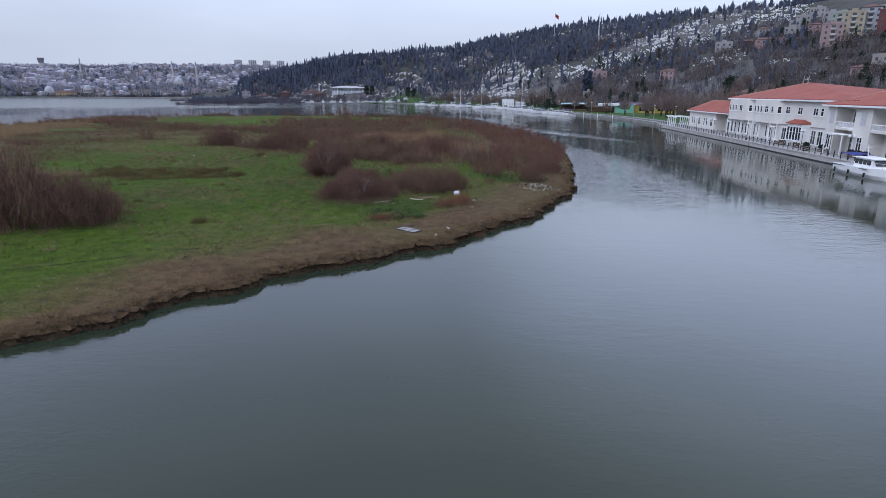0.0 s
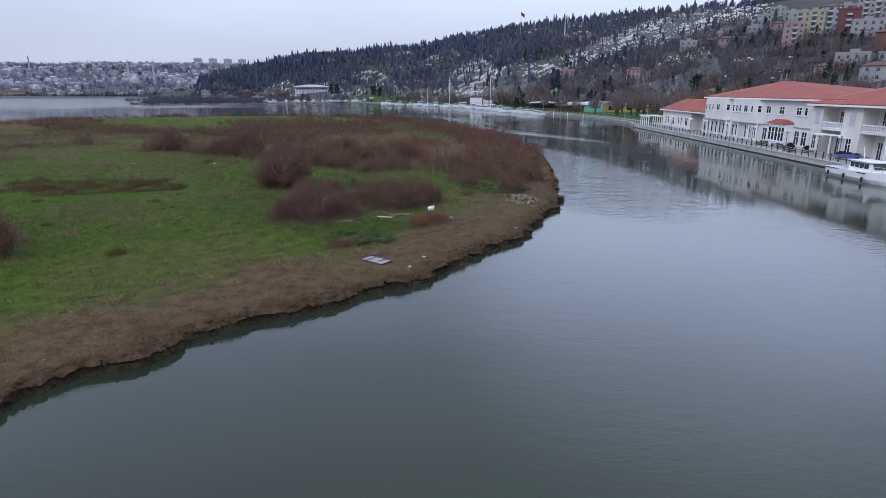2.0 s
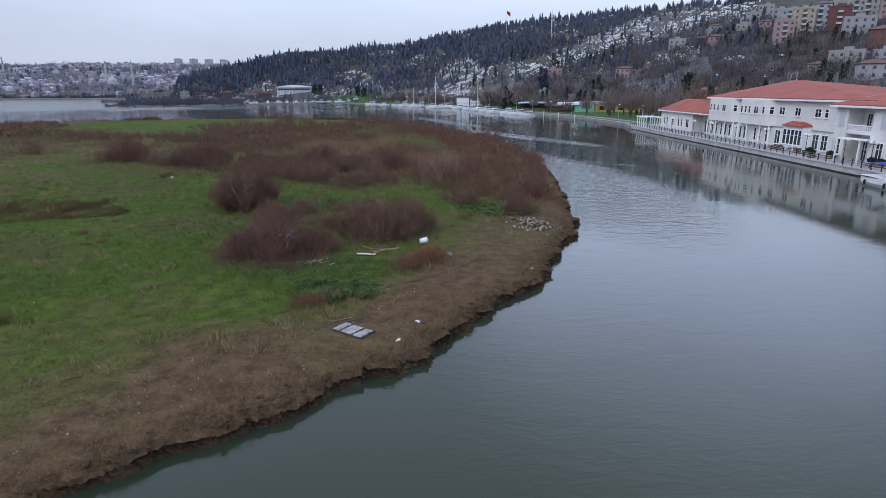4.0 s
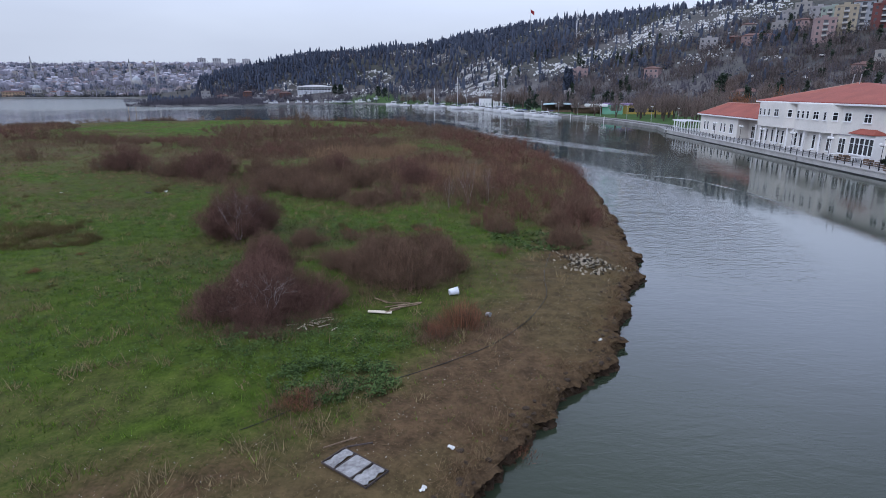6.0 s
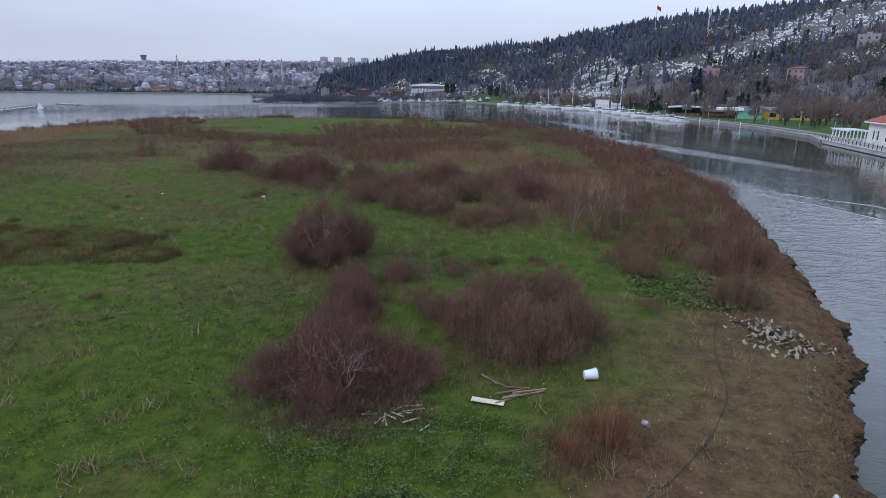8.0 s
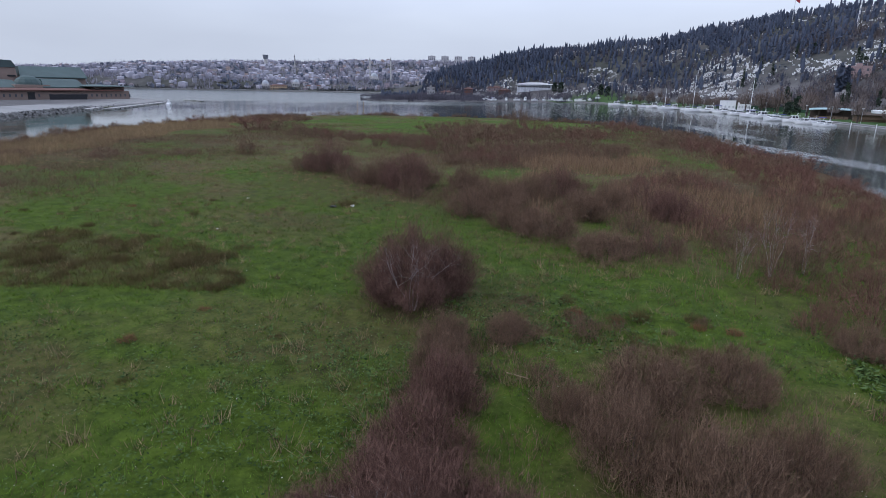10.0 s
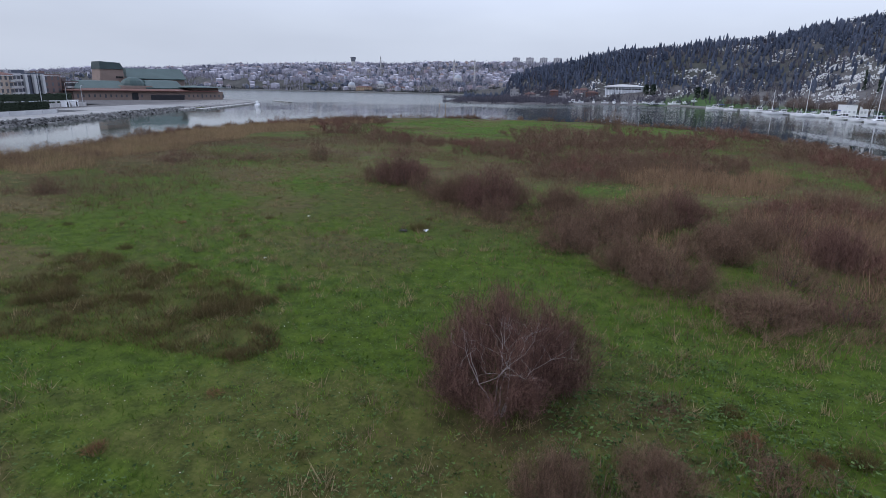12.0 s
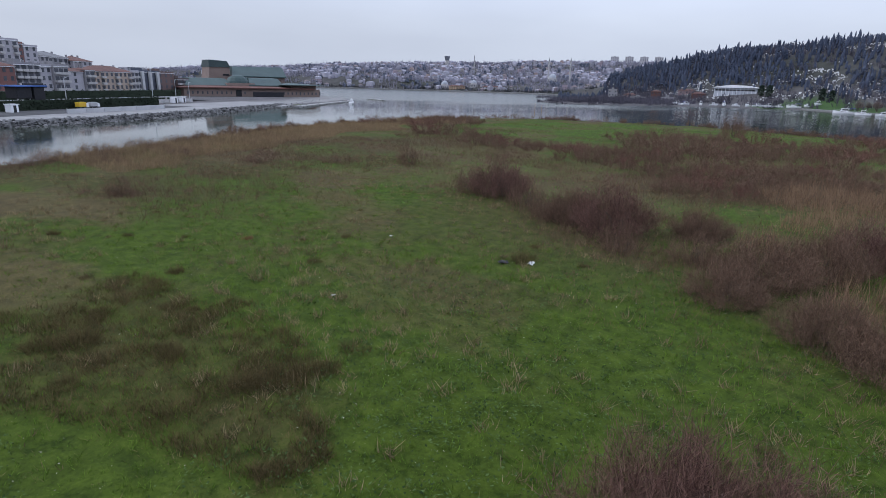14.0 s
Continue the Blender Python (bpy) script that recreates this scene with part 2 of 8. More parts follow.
def water_material():
    m = bpy.data.materials.new("murky_water")
    m.use_nodes = True
    n, l = m.node_tree.nodes, m.node_tree.links
    p = n["Principled BSDF"]
    p.inputs["Roughness"].default_value, p.inputs["IOR"].default_value = 0.04, 1.333
    tc = n.new("ShaderNodeTexCoord")
    murk = n.new("ShaderNodeTexNoise")
    murk.inputs["Scale"].default_value, murk.inputs["Detail"].default_value = 0.03, 3.0
    r = n.new("ShaderNodeValToRGB")
    r.color_ramp.elements[0].position, r.color_ramp.elements[0].color = 0.35, (0.020, 0.027, 0.017, 1)
    r.color_ramp.elements[1].position, r.color_ramp.elements[1].color = 0.65, (0.027, 0.036, 0.022, 1)
    l.new(tc.outputs["Object"], murk.inputs["Vector"])
    l.new(murk.outputs["Fac"], r.inputs["Fac"])
    l.new(r.outputs["Color"], p.inputs["Base Color"])
    # a long swell, small ripples, and calm slicks between ruffled bands
    waves = []
    for scale, squeeze, dist in ((0.45, (0.6, 1.2, 1), 0.9), (1.7, (0.55, 1.3, 1), 1.0), (4.2, (0.6, 1.3, 1), 0.6)):
        mp = n.new("ShaderNodeMapping")
        mp.inputs["Scale"].default_value = squeeze
        mp.inputs["Rotation"].default_value = (0, 0, radians(14))
        w = n.new("ShaderNodeTexNoise")
        w.inputs["Scale"].default_value, w.inputs["Detail"].default_value, w.inputs["Distortion"].default_value = scale, 3.0, dist
        l.new(tc.outputs["Object"], mp.inputs["Vector"])
        l.new(mp.outputs["Vector"], w.inputs["Vector"])
        waves.append(w)
    mask = n.new("ShaderNodeTexNoise")
    mask.inputs["Scale"].default_value, mask.inputs["Detail"].default_value = 0.022, 3.0
    ms = n.new("ShaderNodeMapping")
    ms.inputs["Scale"].default_value = (1.6, 0.8, 1)
    l.new(tc.outputs["Object"], ms.inputs["Vector"])
    l.new(ms.outputs["Vector"], mask.inputs["Vector"])
    mr = n.new("ShaderNodeMapRange")
    mr.inputs["From Min"].default_value, mr.inputs["From Max"].default_value = 0.42, 0.68
    mr.inputs["To Min"].default_value, mr.inputs["To Max"].default_value = 0.04, 0.26
    l.new(mask.outputs["Fac"], mr.inputs["Value"])
    # a breeze ruffles the bend of the channel
    ruffled = mr.outputs["Result"]
    for x, y, turn, wide, long, force in ((17, 104, 4, 14.5, 46, 0.85), (17, 242, 15, 5, 42, 0.7), (29, 170, 22.7, 4.5, 42, 0.85), (-40, 360, 40, 110, 90, 0.15)):
        far_off = n.new("ShaderNodeMapping")
        far_off.vector_type = "TEXTURE"
        far_off.inputs["Location"].default_value = (x, y, 0)
        far_off.inputs["Rotation"].default_value = (0, 0, radians(turn))
        far_off.inputs["Scale"].default_value = (wide, long, 1)
        l.new(tc.outputs["Object"], far_off.inputs["Vector"])
        length = n.new("ShaderNodeVectorMath")
        length.operation = "LENGTH"
        l.new(far_off.outputs["Vector"], length.inputs[0])
        gust = n.new("ShaderNodeMapRange")
        gust.interpolation_type = "SMOOTHSTEP"
        gust.inputs["From Min"].default_value, gust.inputs["From Max"].default_value = 0.4, 1.2
        gust.inputs["To Min"].default_value, gust.inputs["To Max"].default_value = force, 0.0
        l.new(length.outputs["Value"], gust.inputs["Value"])
        most = n.new("ShaderNodeMath")
        most.operation = "MAXIMUM"
        l.new(gust.outputs["Result"], most.inputs[0])
        l.new(ruffled, most.inputs[1])
        ruffled = most.outputs[0]
    # waves too short to tell apart ruffle the far half of the bay
    bay = n.new("ShaderNodeMapping")
    bay.vector_type = "TEXTURE"
    bay.inputs["Location"].default_value = (-430, 690, 0)
    bay.inputs["Rotation"].default_value = (0, 0, radians(-8))
    bay.inputs["Scale"].default_value = (520, 400, 1)
    l.new(tc.outputs["Object"], bay.inputs["Vector"])
    off = n.new("ShaderNodeVectorMath")
    off.operation = "LENGTH"
    l.new(bay.outputs["Vector"], off.inputs[0])
    streak = n.new("ShaderNodeMath")
    streak.operation = "MULTIPLY_ADD"
    streak.inputs[1].default_value = 0.5
    l.new(mask.outputs["Fac"], streak.inputs[0])
    l.new(off.outputs["Value"], streak.inputs[2])
    chop = n.new("ShaderNodeMapRange")
    chop.interpolation_type = "SMOOTHSTEP"
    chop.inputs["From Min"].default_value, chop.inputs["From Max"].default_value = 0.95, 1.35
    chop.inputs["To Min"].default_value, chop.inputs["To Max"].default_value = 0.21, 0.04
    l.new(streak.outputs[0], chop.inputs["Value"])
    l.new(chop.outputs["Result"], p.inputs["Roughness"])
    h = n.new("ShaderNodeMath")
    h.operation = "MULTIPLY_ADD"
    h.inputs[1].default_value = 0.6
    l.new(waves[1].outputs["Fac"], h.inputs[0])
    l.new(waves[0].outputs["Fac"], h.inputs[2])
    fine = n.new("ShaderNodeMath")
    fine.operation = "MULTIPLY_ADD"
    fine.inputs[1].default_value = 0.30
    l.new(waves[2].outputs["Fac"], fine.inputs[0])
    l.new(h.outputs[0], fine.inputs[2])
    b = n.new("ShaderNodeBump")
    b.inputs["Distance"].default_value = 0.10
    calm = n.new("ShaderNodeMapRange")
    calm.interpolation_type = "SMOOTHSTEP"
    calm.inputs["From Min"].default_value, calm.inputs["From Max"].default_value = 0.95, 1.35
    l.new(streak.outputs[0], calm.inputs["Value"])
    force = n.new("ShaderNodeMath")
    force.operation = "MULTIPLY"
    l.new(ruffled, force.inputs[0])
    l.new(calm.outputs["Result"], force.inputs[1])
    l.new(force.outputs[0], b.inputs["Strength"])
    l.new(fine.outputs[0], b.inputs["Height"])
    l.new(b.outputs["Normal"], p.inputs["Normal"])
    return m


# ---- water ----
water = mesh_object("water", [(-4500, -4500, 0), (4500, -4500, 0), (4500, 4500, 0), (-4500, 4500, 0)], [(0, 1, 2, 3)], water_material())
tagged(water, "grey-green murky inlet water, calm with small ripples", "water", kind="structure")

# wakes that cross the channel: low smooth crests of the same water
def crest(points, half, rise, label):
    pts = [Vector((x, y, 0)) for x, y in points]
    path = []
    for a, b in zip(pts, pts[1:]):
        path += [a.lerp(b, k / 8) for k in range(8)]
    verts, faces = [], []
    for k, p in enumerate(path):
        way = (path[min(k + 1, len(path) - 1)] - path[max(k - 1, 0)]).normalized()
        side = Vector((-way.y, way.x, 0))
        fade = math.sin(math.pi * (k + 0.5) / len(path)) ** 0.5
        for j in range(7):
            u = j / 3 - 1
            verts.append(p + side * half * u + Vector((0, 0, 0.004 + rise * fade * (1 - u * u) ** 2 * (0.75 + 0.25 * math.sin(k * 0.9)))))
        if k:
            faces += [(7 * k - 7 + j, 7 * k - 6 + j, 7 * k + 1 + j, 7 * k + j) for j in range(6)]
    ob = mesh_object("wake", verts, faces, water.data.materials[0])
    ob.data.shade_smooth()
    return tagged(ob, label, "water", kind="structure")


WAKE = "low wake crest curving across the calm water"
crest([(20.0, 123.5), (24.1, 121.3), (27.7, 117.6), (31.2, 113.4), (36.6, 108.5), (38.4, 99.1), (38.6, 90.0)], 0.45, 0.016, WAKE)
crest([(24.4, 116), (27.2, 113.6), (30.4, 107.5), (33.6, 100)], 0.40, 0.018, WAKE)
crest([(23.2, 178), (27.6, 174.4), (31.5, 169.2), (37.6, 149.6), (43.7, 134.4)], 0.7, 0.020, WAKE)
crest([(26.0, 180), (32.0, 176), (36.2, 172), (41.0, 162), (45, 148)], 0.7, 0.022, WAKE)

# ---- the island ----
ISLAND = [(-18.8, 28.3), (-17.2, 29.5), (-15.6, 31.1), (-14.0, 33.3), (-11.7, 35.6), (-9.3, 38.5), (-7.6, 39.9), (-5.6, 41.3), (-3.4, 42.9), (-0.9, 44.7), (0.9, 46.7), (3.3, 49.6), (5.3, 51.9), (6.9, 53.9), (7.6, 54.8), (8.9, 57.6), (10.5, 61.3), (12.6, 65.5), (14.6, 70.5), (15.4, 75.0),
          (16.5, 80.0), (18.2, 88.0), (19.5, 96.0), (21.5, 110.0), (22.5, 128.0), (20.5, 157.0), (15.5, 178.0), (9.0, 203.0), (-6.0, 235.0), (-24.0, 246.0), (-50.0, 258.0), (-75.0, 256.0), (-95.0, 250.0), (-112.0, 240.0), (-122.0, 222.0), (-126.0, 195.0), (-125.0, 170.0), (-120.0, 145.0),
          (-110.0, 120.0), (-104.0, 105.0), (-98.0, 92.0), (-92.0, 70.0), (-88.0, 45.0), (-75.0, 25.0), (-52.0, 15.0), (-32.0, 20.0)]


def island_edge(x, y):
    """Distance inland from the waterline, with the small bites that the water has taken out of the bank."""
    d = outline_distance(x, y, ISLAND)
    d = d + 0.45 * ripple(x * 1.1, y * 1.1, 0.4) + 0.28 * ripple(x * 3.1, y * 3.1, 2.0) + 0.12 * ripple(x * 8.3, y * 8.3, 4.0)
    return d - 1.9 * np.exp(-((x - 5.3) ** 2 + (y - 51.2) ** 2) / 1.1)


def island_height(x, y, d=None):
    d = island_edge(x, y) if d is None else d
    bank = -0.7 + 1.25 * smooth(-0.35, 0.35, d) + 0.25 * smooth(0.3, 2.6, d) + 0.12 * smooth(3, 30, d)
    lumps = 0.10 * ripple(x * 0.5, y * 0.5, 1.0) + 0.05 * ripple(x * 2.1, y * 2.1, 3.0) + 0.025 * ripple(x * 6.0, y * 6.0, 5.0)
    return bank + lumps * smooth(0, 1.5, d)


def on_island(x, y):
    return float(island_height(np.array([float(x)]), np.array([float(y)]))[0])


def cover(x, y, d):
    """Shares of bare earth, dry grass and leaf litter on the island."""
    wob = ripple(x * 0.45, y * 0.45, 7.0) + 0.6 * ripple(x * 1.7, y * 1.7, 8.0)
    right = smooth(-30, -16, x + 0.35 * (y - 40))
    earth = right * (1 - smooth(3.6, 8.4, d + 1.5 * wob)) * (1 - 0.6 * smooth(74, 90, y)) + (1 - smooth(0.6, 2.2, d + 0.4 * wob))
    earth = earth + 0.75 * np.exp(-(((x - 2.6) / 3.6) ** 2 + ((y - 57.2) / 4.2) ** 2)) * np.clip(0.75 + 0.5 * wob, 0, 1) + 0.5 * np.exp(-(((x - 6.5) / 3.0) ** 2 + ((y - 65) / 4.5) ** 2)) * np.clip(0.7 + 0.5 * wob, 0, 1)
    earth = earth + 0.7 * np.exp(-(((x + 11.0) / 2.4) ** 2 + ((y - 47.4) / 1.5) ** 2)) * np.clip(0.75 + 0.6 * wob, 0, 1)
    dry = 0.75 * smooth(-0.05, 0.65, ripple(x * 0.23, y * 0.23, 11.0) + 0.45 * wob) * (0.6 + 0.9 * smooth(-25, -60, x))
    dry = dry + 0.8 * smooth(0.0, 0.7, ripple(x * 0.16, y * 0.11, 3.0) + 0.3) * smooth(100, 125, y) * (1 - smooth(165, 185, y))
    litter = 0.75 * smooth(88, 108, y) * smooth(-60, -25, x) * (1 - smooth(178, 196, y)) * smooth(-0.35, 0.35, ripple(x * 0.17, y * 0.13, 5.5) + 0.25 * wob)
    litter = np.maximum(litter, 0.34 * smooth(0.1, 0.55, ripple(x * 0.31, y * 0.36, 13.0) + 0.35 * wob) * smooth(52, 66, y))
    litter = np.maximum(litter, 0.55 * smooth(-50, -78, x) * smooth(-0.5, 0.3, ripple(x * 0.2, y * 0.33, 16.0) + 0.4 * wob) * (1 - smooth(150, 175, y)))
    litter = np.maximum(litter, 0.7 * np.exp(-((((x + 35.2) / 9.4) ** 2 + ((y - 75.2) / 5.2) ** 2 + 0.5 * ripple(x * 0.8, y * 0.8, 4.0)) ** 2)) * np.clip(0.55 + 0.7 * wob, 0, 1))
    litter = np.maximum(litter, 1.2 * (1 - smooth(0.1, 0.75, d + 0.15 * wob)))
    for sx, sy, r in ((-8.5, 60, 4.5), (-2, 64, 4.5), (-3, 69, 4), (-13.3, 73.6, 3.2), (-10, 67.5, 2.2), (12, 79, 4)):
        litter = np.maximum(litter, 0.8 * np.exp(-(((x - sx) ** 2 + (y - sy) ** 2) / (r * r * 0.6))))
    return np.clip(earth, 0, 1), np.clip(dry, 0, 1), np.clip(litter, 0, 1)


def grid_sheet(name, xs, ys, mat):
    gx, gy = np.meshgrid(xs, ys)
    d = island_edge(gx, gy)
    z = island_height(gx, gy, d)
    nx, ny = len(xs), len(ys)
    idx = np.arange(nx * ny).reshape(ny, nx)
    faces = np.stack([idx[:-1, :-1], idx[:-1, 1:], idx[1:, 1:], idx[1:, :-1]], -1).reshape(-1, 4)
    keep = (d.ravel()[faces] > -2.5).any(1)
    ob = mesh_object(name, np.stack([gx, gy, z], -1).reshape(-1, 3), faces[keep], mat)
    e, dr, li = (v.ravel() for v in cover(gx, gy, d))
    tint(ob, np.stack([e, dr, li, np.ones_like(e)], -1))
    ob.data.shade_smooth()
    return ob


def graded(lo, a, b, hi, fine, coarse):
    return np.concatenate([np.arange(lo, a, coarse), np.arange(a, b, fine), np.arange(b, hi + coarse, coarse)])


island = grid_sheet("ground_island", graded(-132, -26, 22, 30, 0.28, 1.0), graded(8, 26, 86, 264, 0.28, 1.0), island_ground)
tagged(island, "low island of green winter grass with a bare earth bank", "island", kind="structure")

# ---- the mainland: shores, park and hills ----
SHORE_EAST = [(40, -400), (47.5, -60), (61.0, 95.0), (69.5, 194.0), (74, 210), (73, 249), (62, 303), (42, 401), (5, 474), (-46, 548), (-97, 528), (-148, 474), (-182, 455), (-222, 474), (-215, 520), (-225, 640), (-300, 800), (-420, 860), (-560, 850), (-650, 820), (-800, 760), (-1000, 740), (-4300, 900), (-4300, 4300), (4300, 4300), (4300, -400)]
SHORE_WEST = [(-140, -500), (-152, 50), (-163.2, 109.6), (-165.4, 119.5), (-167, 129.8), (-171, 143.4), (-178.1, 159.8), (-187.9, 178.5), (-205.1, 209.1), (-214.2, 224.8), (-220, 250), (-235, 285), (-262, 330), (-330, 372), (-520, 430), (-760, 510), (-1000, 560), (-4300, 700), (-4300, -500)]
AZ = [-180, -100, -85, -70, -60, -52, -45, -37, -31, -24, -16, -5, 10, 60]
CITY_Z = [10, 30, 45, 30, 26, 36, 50, 60, 60, 70, 72, 60, 40, 30]
HILL_AZ = [-30, -25, -21, -19, -16, -12, -7, -2, 1, 6.7, 11.3, 15, 21, 26, 31, 45, 60, 90, 130, 170]
HILL_Z = [0, 3, 13, 20, 31, 40.5, 48.5, 52, 55, 68, 77, 80, 85, 87, 89, 91, 89, 70, 40, 0]
HILL_FOOT = [640, 615, 602, 595, 580, 555, 530, 500, 480, 425, 385, 355, 330, 300, 255, 200, 175, 160, 170, 200]
HILL_TOP = [720, 705, 692, 685, 670, 655, 650, 650, 650, 650, 650, 645, 640, 630, 620, 560, 520, 480, 440, 400]


def land_height(x, y):
    rx, ry = x + 5, y - 40
    az, r = np.degrees(np.arctan2(rx, ry)), np.hypot(rx, ry)
    shore = np.maximum(outline_distance(x, y, SHORE_EAST), outline_distance(x, y, SHORE_WEST))
    flat = np.where(x < -120, -2.5 + 3.6 * smooth(-5.0, 9.0, shore), -2.5 + 3.6 * smooth(-2.0, 2.0, shore))
    foot, top, hz = np.interp(az, HILL_AZ, HILL_FOOT), np.interp(az, HILL_AZ, HILL_TOP), np.interp(az, HILL_AZ, HILL_Z)
    t = np.clip((r - foot) / (top - foot), 0, 1)
    rise = 0.45 * t + 0.55 * t * t * (3 - 2 * t)
    hill = hz * rise * (1 - 0.3 * smooth(1, 1.8, (r - foot) / (top - foot))) + 1.6 * ripple(x / 14, y / 14, 2.0) * np.sqrt(t) * (hz > 5)
    cz = np.interp(az, AZ, CITY_Z)
    city = cz * smooth(780, 1650, r) * smooth(8, 60, shore) + (2.5 * ripple(x / 40, y / 40, 1.0) + 5.0 * ripple(x / 75, y / 60, 4.0)) * smooth(900, 1300, r)
    return flat + np.maximum(hill, city) * smooth(2, 12, shore), shore, t


azs = np.radians(np.concatenate([np.arange(-180, -84, 3.0), np.arange(-84, 66, 0.36), np.arange(66, 181, 3.0)]))
rads = 52 * 1.016 ** np.arange(0, 280)
ga, gr = np.meshgrid(azs, rads)
lx, ly = -5 + gr * np.sin(ga), 40 + gr * np.cos(ga)
lz, lshore, lt = land_height(lx, ly)
idx = np.arange(lx.size).reshape(lx.shape)
lf = np.stack([idx[:-1, :-1], idx[:-1, 1:], idx[1:, 1:], idx[1:, :-1]], -1).reshape(-1, 4)
ground = mesh_object("ground", np.stack([lx, ly, lz], -1).reshape(-1, 3), lf[(lshore.ravel()[lf] > -14).any(1)][:, ::-1], mainland_ground)
park = smooth(3, 6, lshore) * (1 - smooth(0.0, 0.10, lt)) * (lx > -30) * (ly > 195) * (1 - smooth(40, 95, lshore)) * (lx > 20)
lawn2 = smooth(3, 6, lshore) * (1 - smooth(22, 40, lshore)) * (ly > 300) * (lx > -80) * (ly < 620)
paved = smooth(6, 9, lshore) * (1 - smooth(10, 46, lshore)) * (lx < -130) * (ly < 400) + (1 - smooth(8, 14, lshore)) * (lx > 30) * (ly < 200)
wood = smooth(0.12, 0.5, lt) * (0.5 + 0.5 * ripple(lx / 22, ly / 22, 4.0))
tint(ground, np.stack([np.clip(np.maximum(park, lawn2 * 0.9), 0, 1), np.clip(paved, 0, 1), np.clip(wood, 0, 1), np.ones_like(lx)], -1).reshape(-1, 4))
ground.data.shade_smooth()
tagged(ground, "shore land with park lawns and wooded winter hills", "ground", kind="structure")

# ---- plants ----
rng = np.random.default_rng(7)


def ribbons(starts, ends, width, bend, rng, steps=2):
    """Thin curved strips from starts to ends, tapered to their tips."""
    n = len(starts)
    d = ends - starts
    if steps == 1:
        side = np.cross(d, rng.normal(size=(n, 3)))
        side *= np.asarray(width, float) * 0.65 / (np.linalg.norm(side, axis=1, keepdims=True) + 1e-9)
        return np.stack([starts - side, starts + side, ends], 1).reshape(-1, 3), np.arange(3 * n).reshape(-1, 3)
    length = np.linalg.norm(d, axis=1, keepdims=True) + 1e-9
    side = np.cross(d / length, rng.normal(size=(n, 3)))
    side /= np.linalg.norm(side, axis=1, keepdims=True) + 1e-9
    bow = np.cross(side, d / length) * length * bend * rng.normal(size=(n, 1))
    verts, m = [], steps + 1
    w = np.broadcast_to(np.asarray(width, float).reshape(-1, 1), (n, 1))
    for k in range(m):
        t = k / steps
        c = starts + d * t + bow * (4 * t * (1 - t))
        half = side * w * (1 - 0.75 * t) / 2
        verts += [c - half, c + half]
    v = np.stack(verts, 1).reshape(-1, 3)
    base = (np.arange(n) * 2 * m)[:, None]
    f = np.concatenate([base + np.array([[2 * k, 2 * k + 1, 2 * k + 3, 2 * k + 2]]) for k in range(steps)], 1).reshape(-1, 4)
    return v, f


def shrub_shape(rng, stems, twigs, width=0.016, upright=0.5, spread=1.0, steps=2):
    """A multi-stemmed leafless shrub about 2 wide and 1 high: stems that fan out of the ground and fine twigs along them."""
    a = rng.uniform(0, 2 * np.pi, stems)
    out = np.sqrt(rng.uniform(0.0, 1.0, stems)) * spread
    foot = np.stack([np.cos(a), np.sin(a), np.zeros(stems)], 1) * (out * 0.45 + rng.uniform(0, 0.1, stems))[:, None]
    lobe = 0.9 + 0.16 * np.sin(3 * a + rng.uniform(0, 6)) + 0.08 * np.sin(7 * a)
    top = np.stack([np.cos(a) * out * 0.88 * lobe, np.sin(a) * out * 0.88 * lobe, (0.95 - 0.60 * out**2) * rng.uniform(0.5, 1.0, stems)], 1)
    foot[:, 2] = -0.03
    v1, f1 = ribbons(foot, top, width * 1.7, 0.10, rng, steps)
    # fine twigs crowd along the outer part of the stems, in clumps with gaps between them
    pick = rng.integers(0, stems, twigs)
    along = rng.beta(2.2, 1.15, twigs)[:, None]
    spot = foot[pick] + (top - foot)[pick] * along
    way = (top - foot)[pick] * 0.45 + rng.normal(size=(twigs, 3)) * 0.42 + np.array([0, 0, upright * 0.8])
    way /= np.linalg.norm(way, axis=1, keepdims=True)
    root = spot + rng.normal(size=(twigs, 3)) * np.array([0.045, 0.045, 0.03]) * (0.5 + along)
    tip = root + way * rng.uniform(0.05, 0.19, (twigs, 1)) * (0.6 + 0.4 * along)
    low = np.minimum(root[:, 2] + 0.01, 0)[:, None] * np.array([0, 0, 1.0])
    root, tip = root - low, tip - low
    v2, f2 = ribbons(root, tip, width, 0.12, rng, 1)
    return np.concatenate([v1, v2]), np.concatenate([f1, f2 + len(v1)]) if f1.shape[1] == f2.shape[1] else None


twig_red = material("red_brown_twigs", (0.196, 0.112, 0.088), (0.075, 0.043, 0.034), scale=0.6, fine=6, rough=0.9, bump=0, island=0.6, spec=0.1)
twig_brown = material("brown_twigs", (0.205, 0.132, 0.090), (0.086, 0.055, 0.038), scale=0.6, fine=6, rough=0.9, bump=0, island=0.6, spec=0.1)
twig_olive = material("olive_dry_weeds", (0.140, 0.108, 0.046), (0.060, 0.046, 0.020), scale=0.6, fine=6, rough=0.9, bump=0, island=0.4, spec=0.1)
twig_grey = material("grey_twigs", (0.230, 0.190, 0.175), (0.120, 0.096, 0.088), scale=0.6, fine=6, rough=0.9, bump=0, island=0.35, spec=0.1)
twig_rust = material("rust_twigs", (0.262, 0.128, 0.074), (0.125, 0.062, 0.038), scale=0.6, fine=6, rough=0.9, bump=0, island=0.6, spec=0.1)
bark_pale = material("pale_bark", (0.34, 0.29, 0.27), (0.20, 0.165, 0.15), scale=3, fine=20, rough=0.85, bump=0.3)
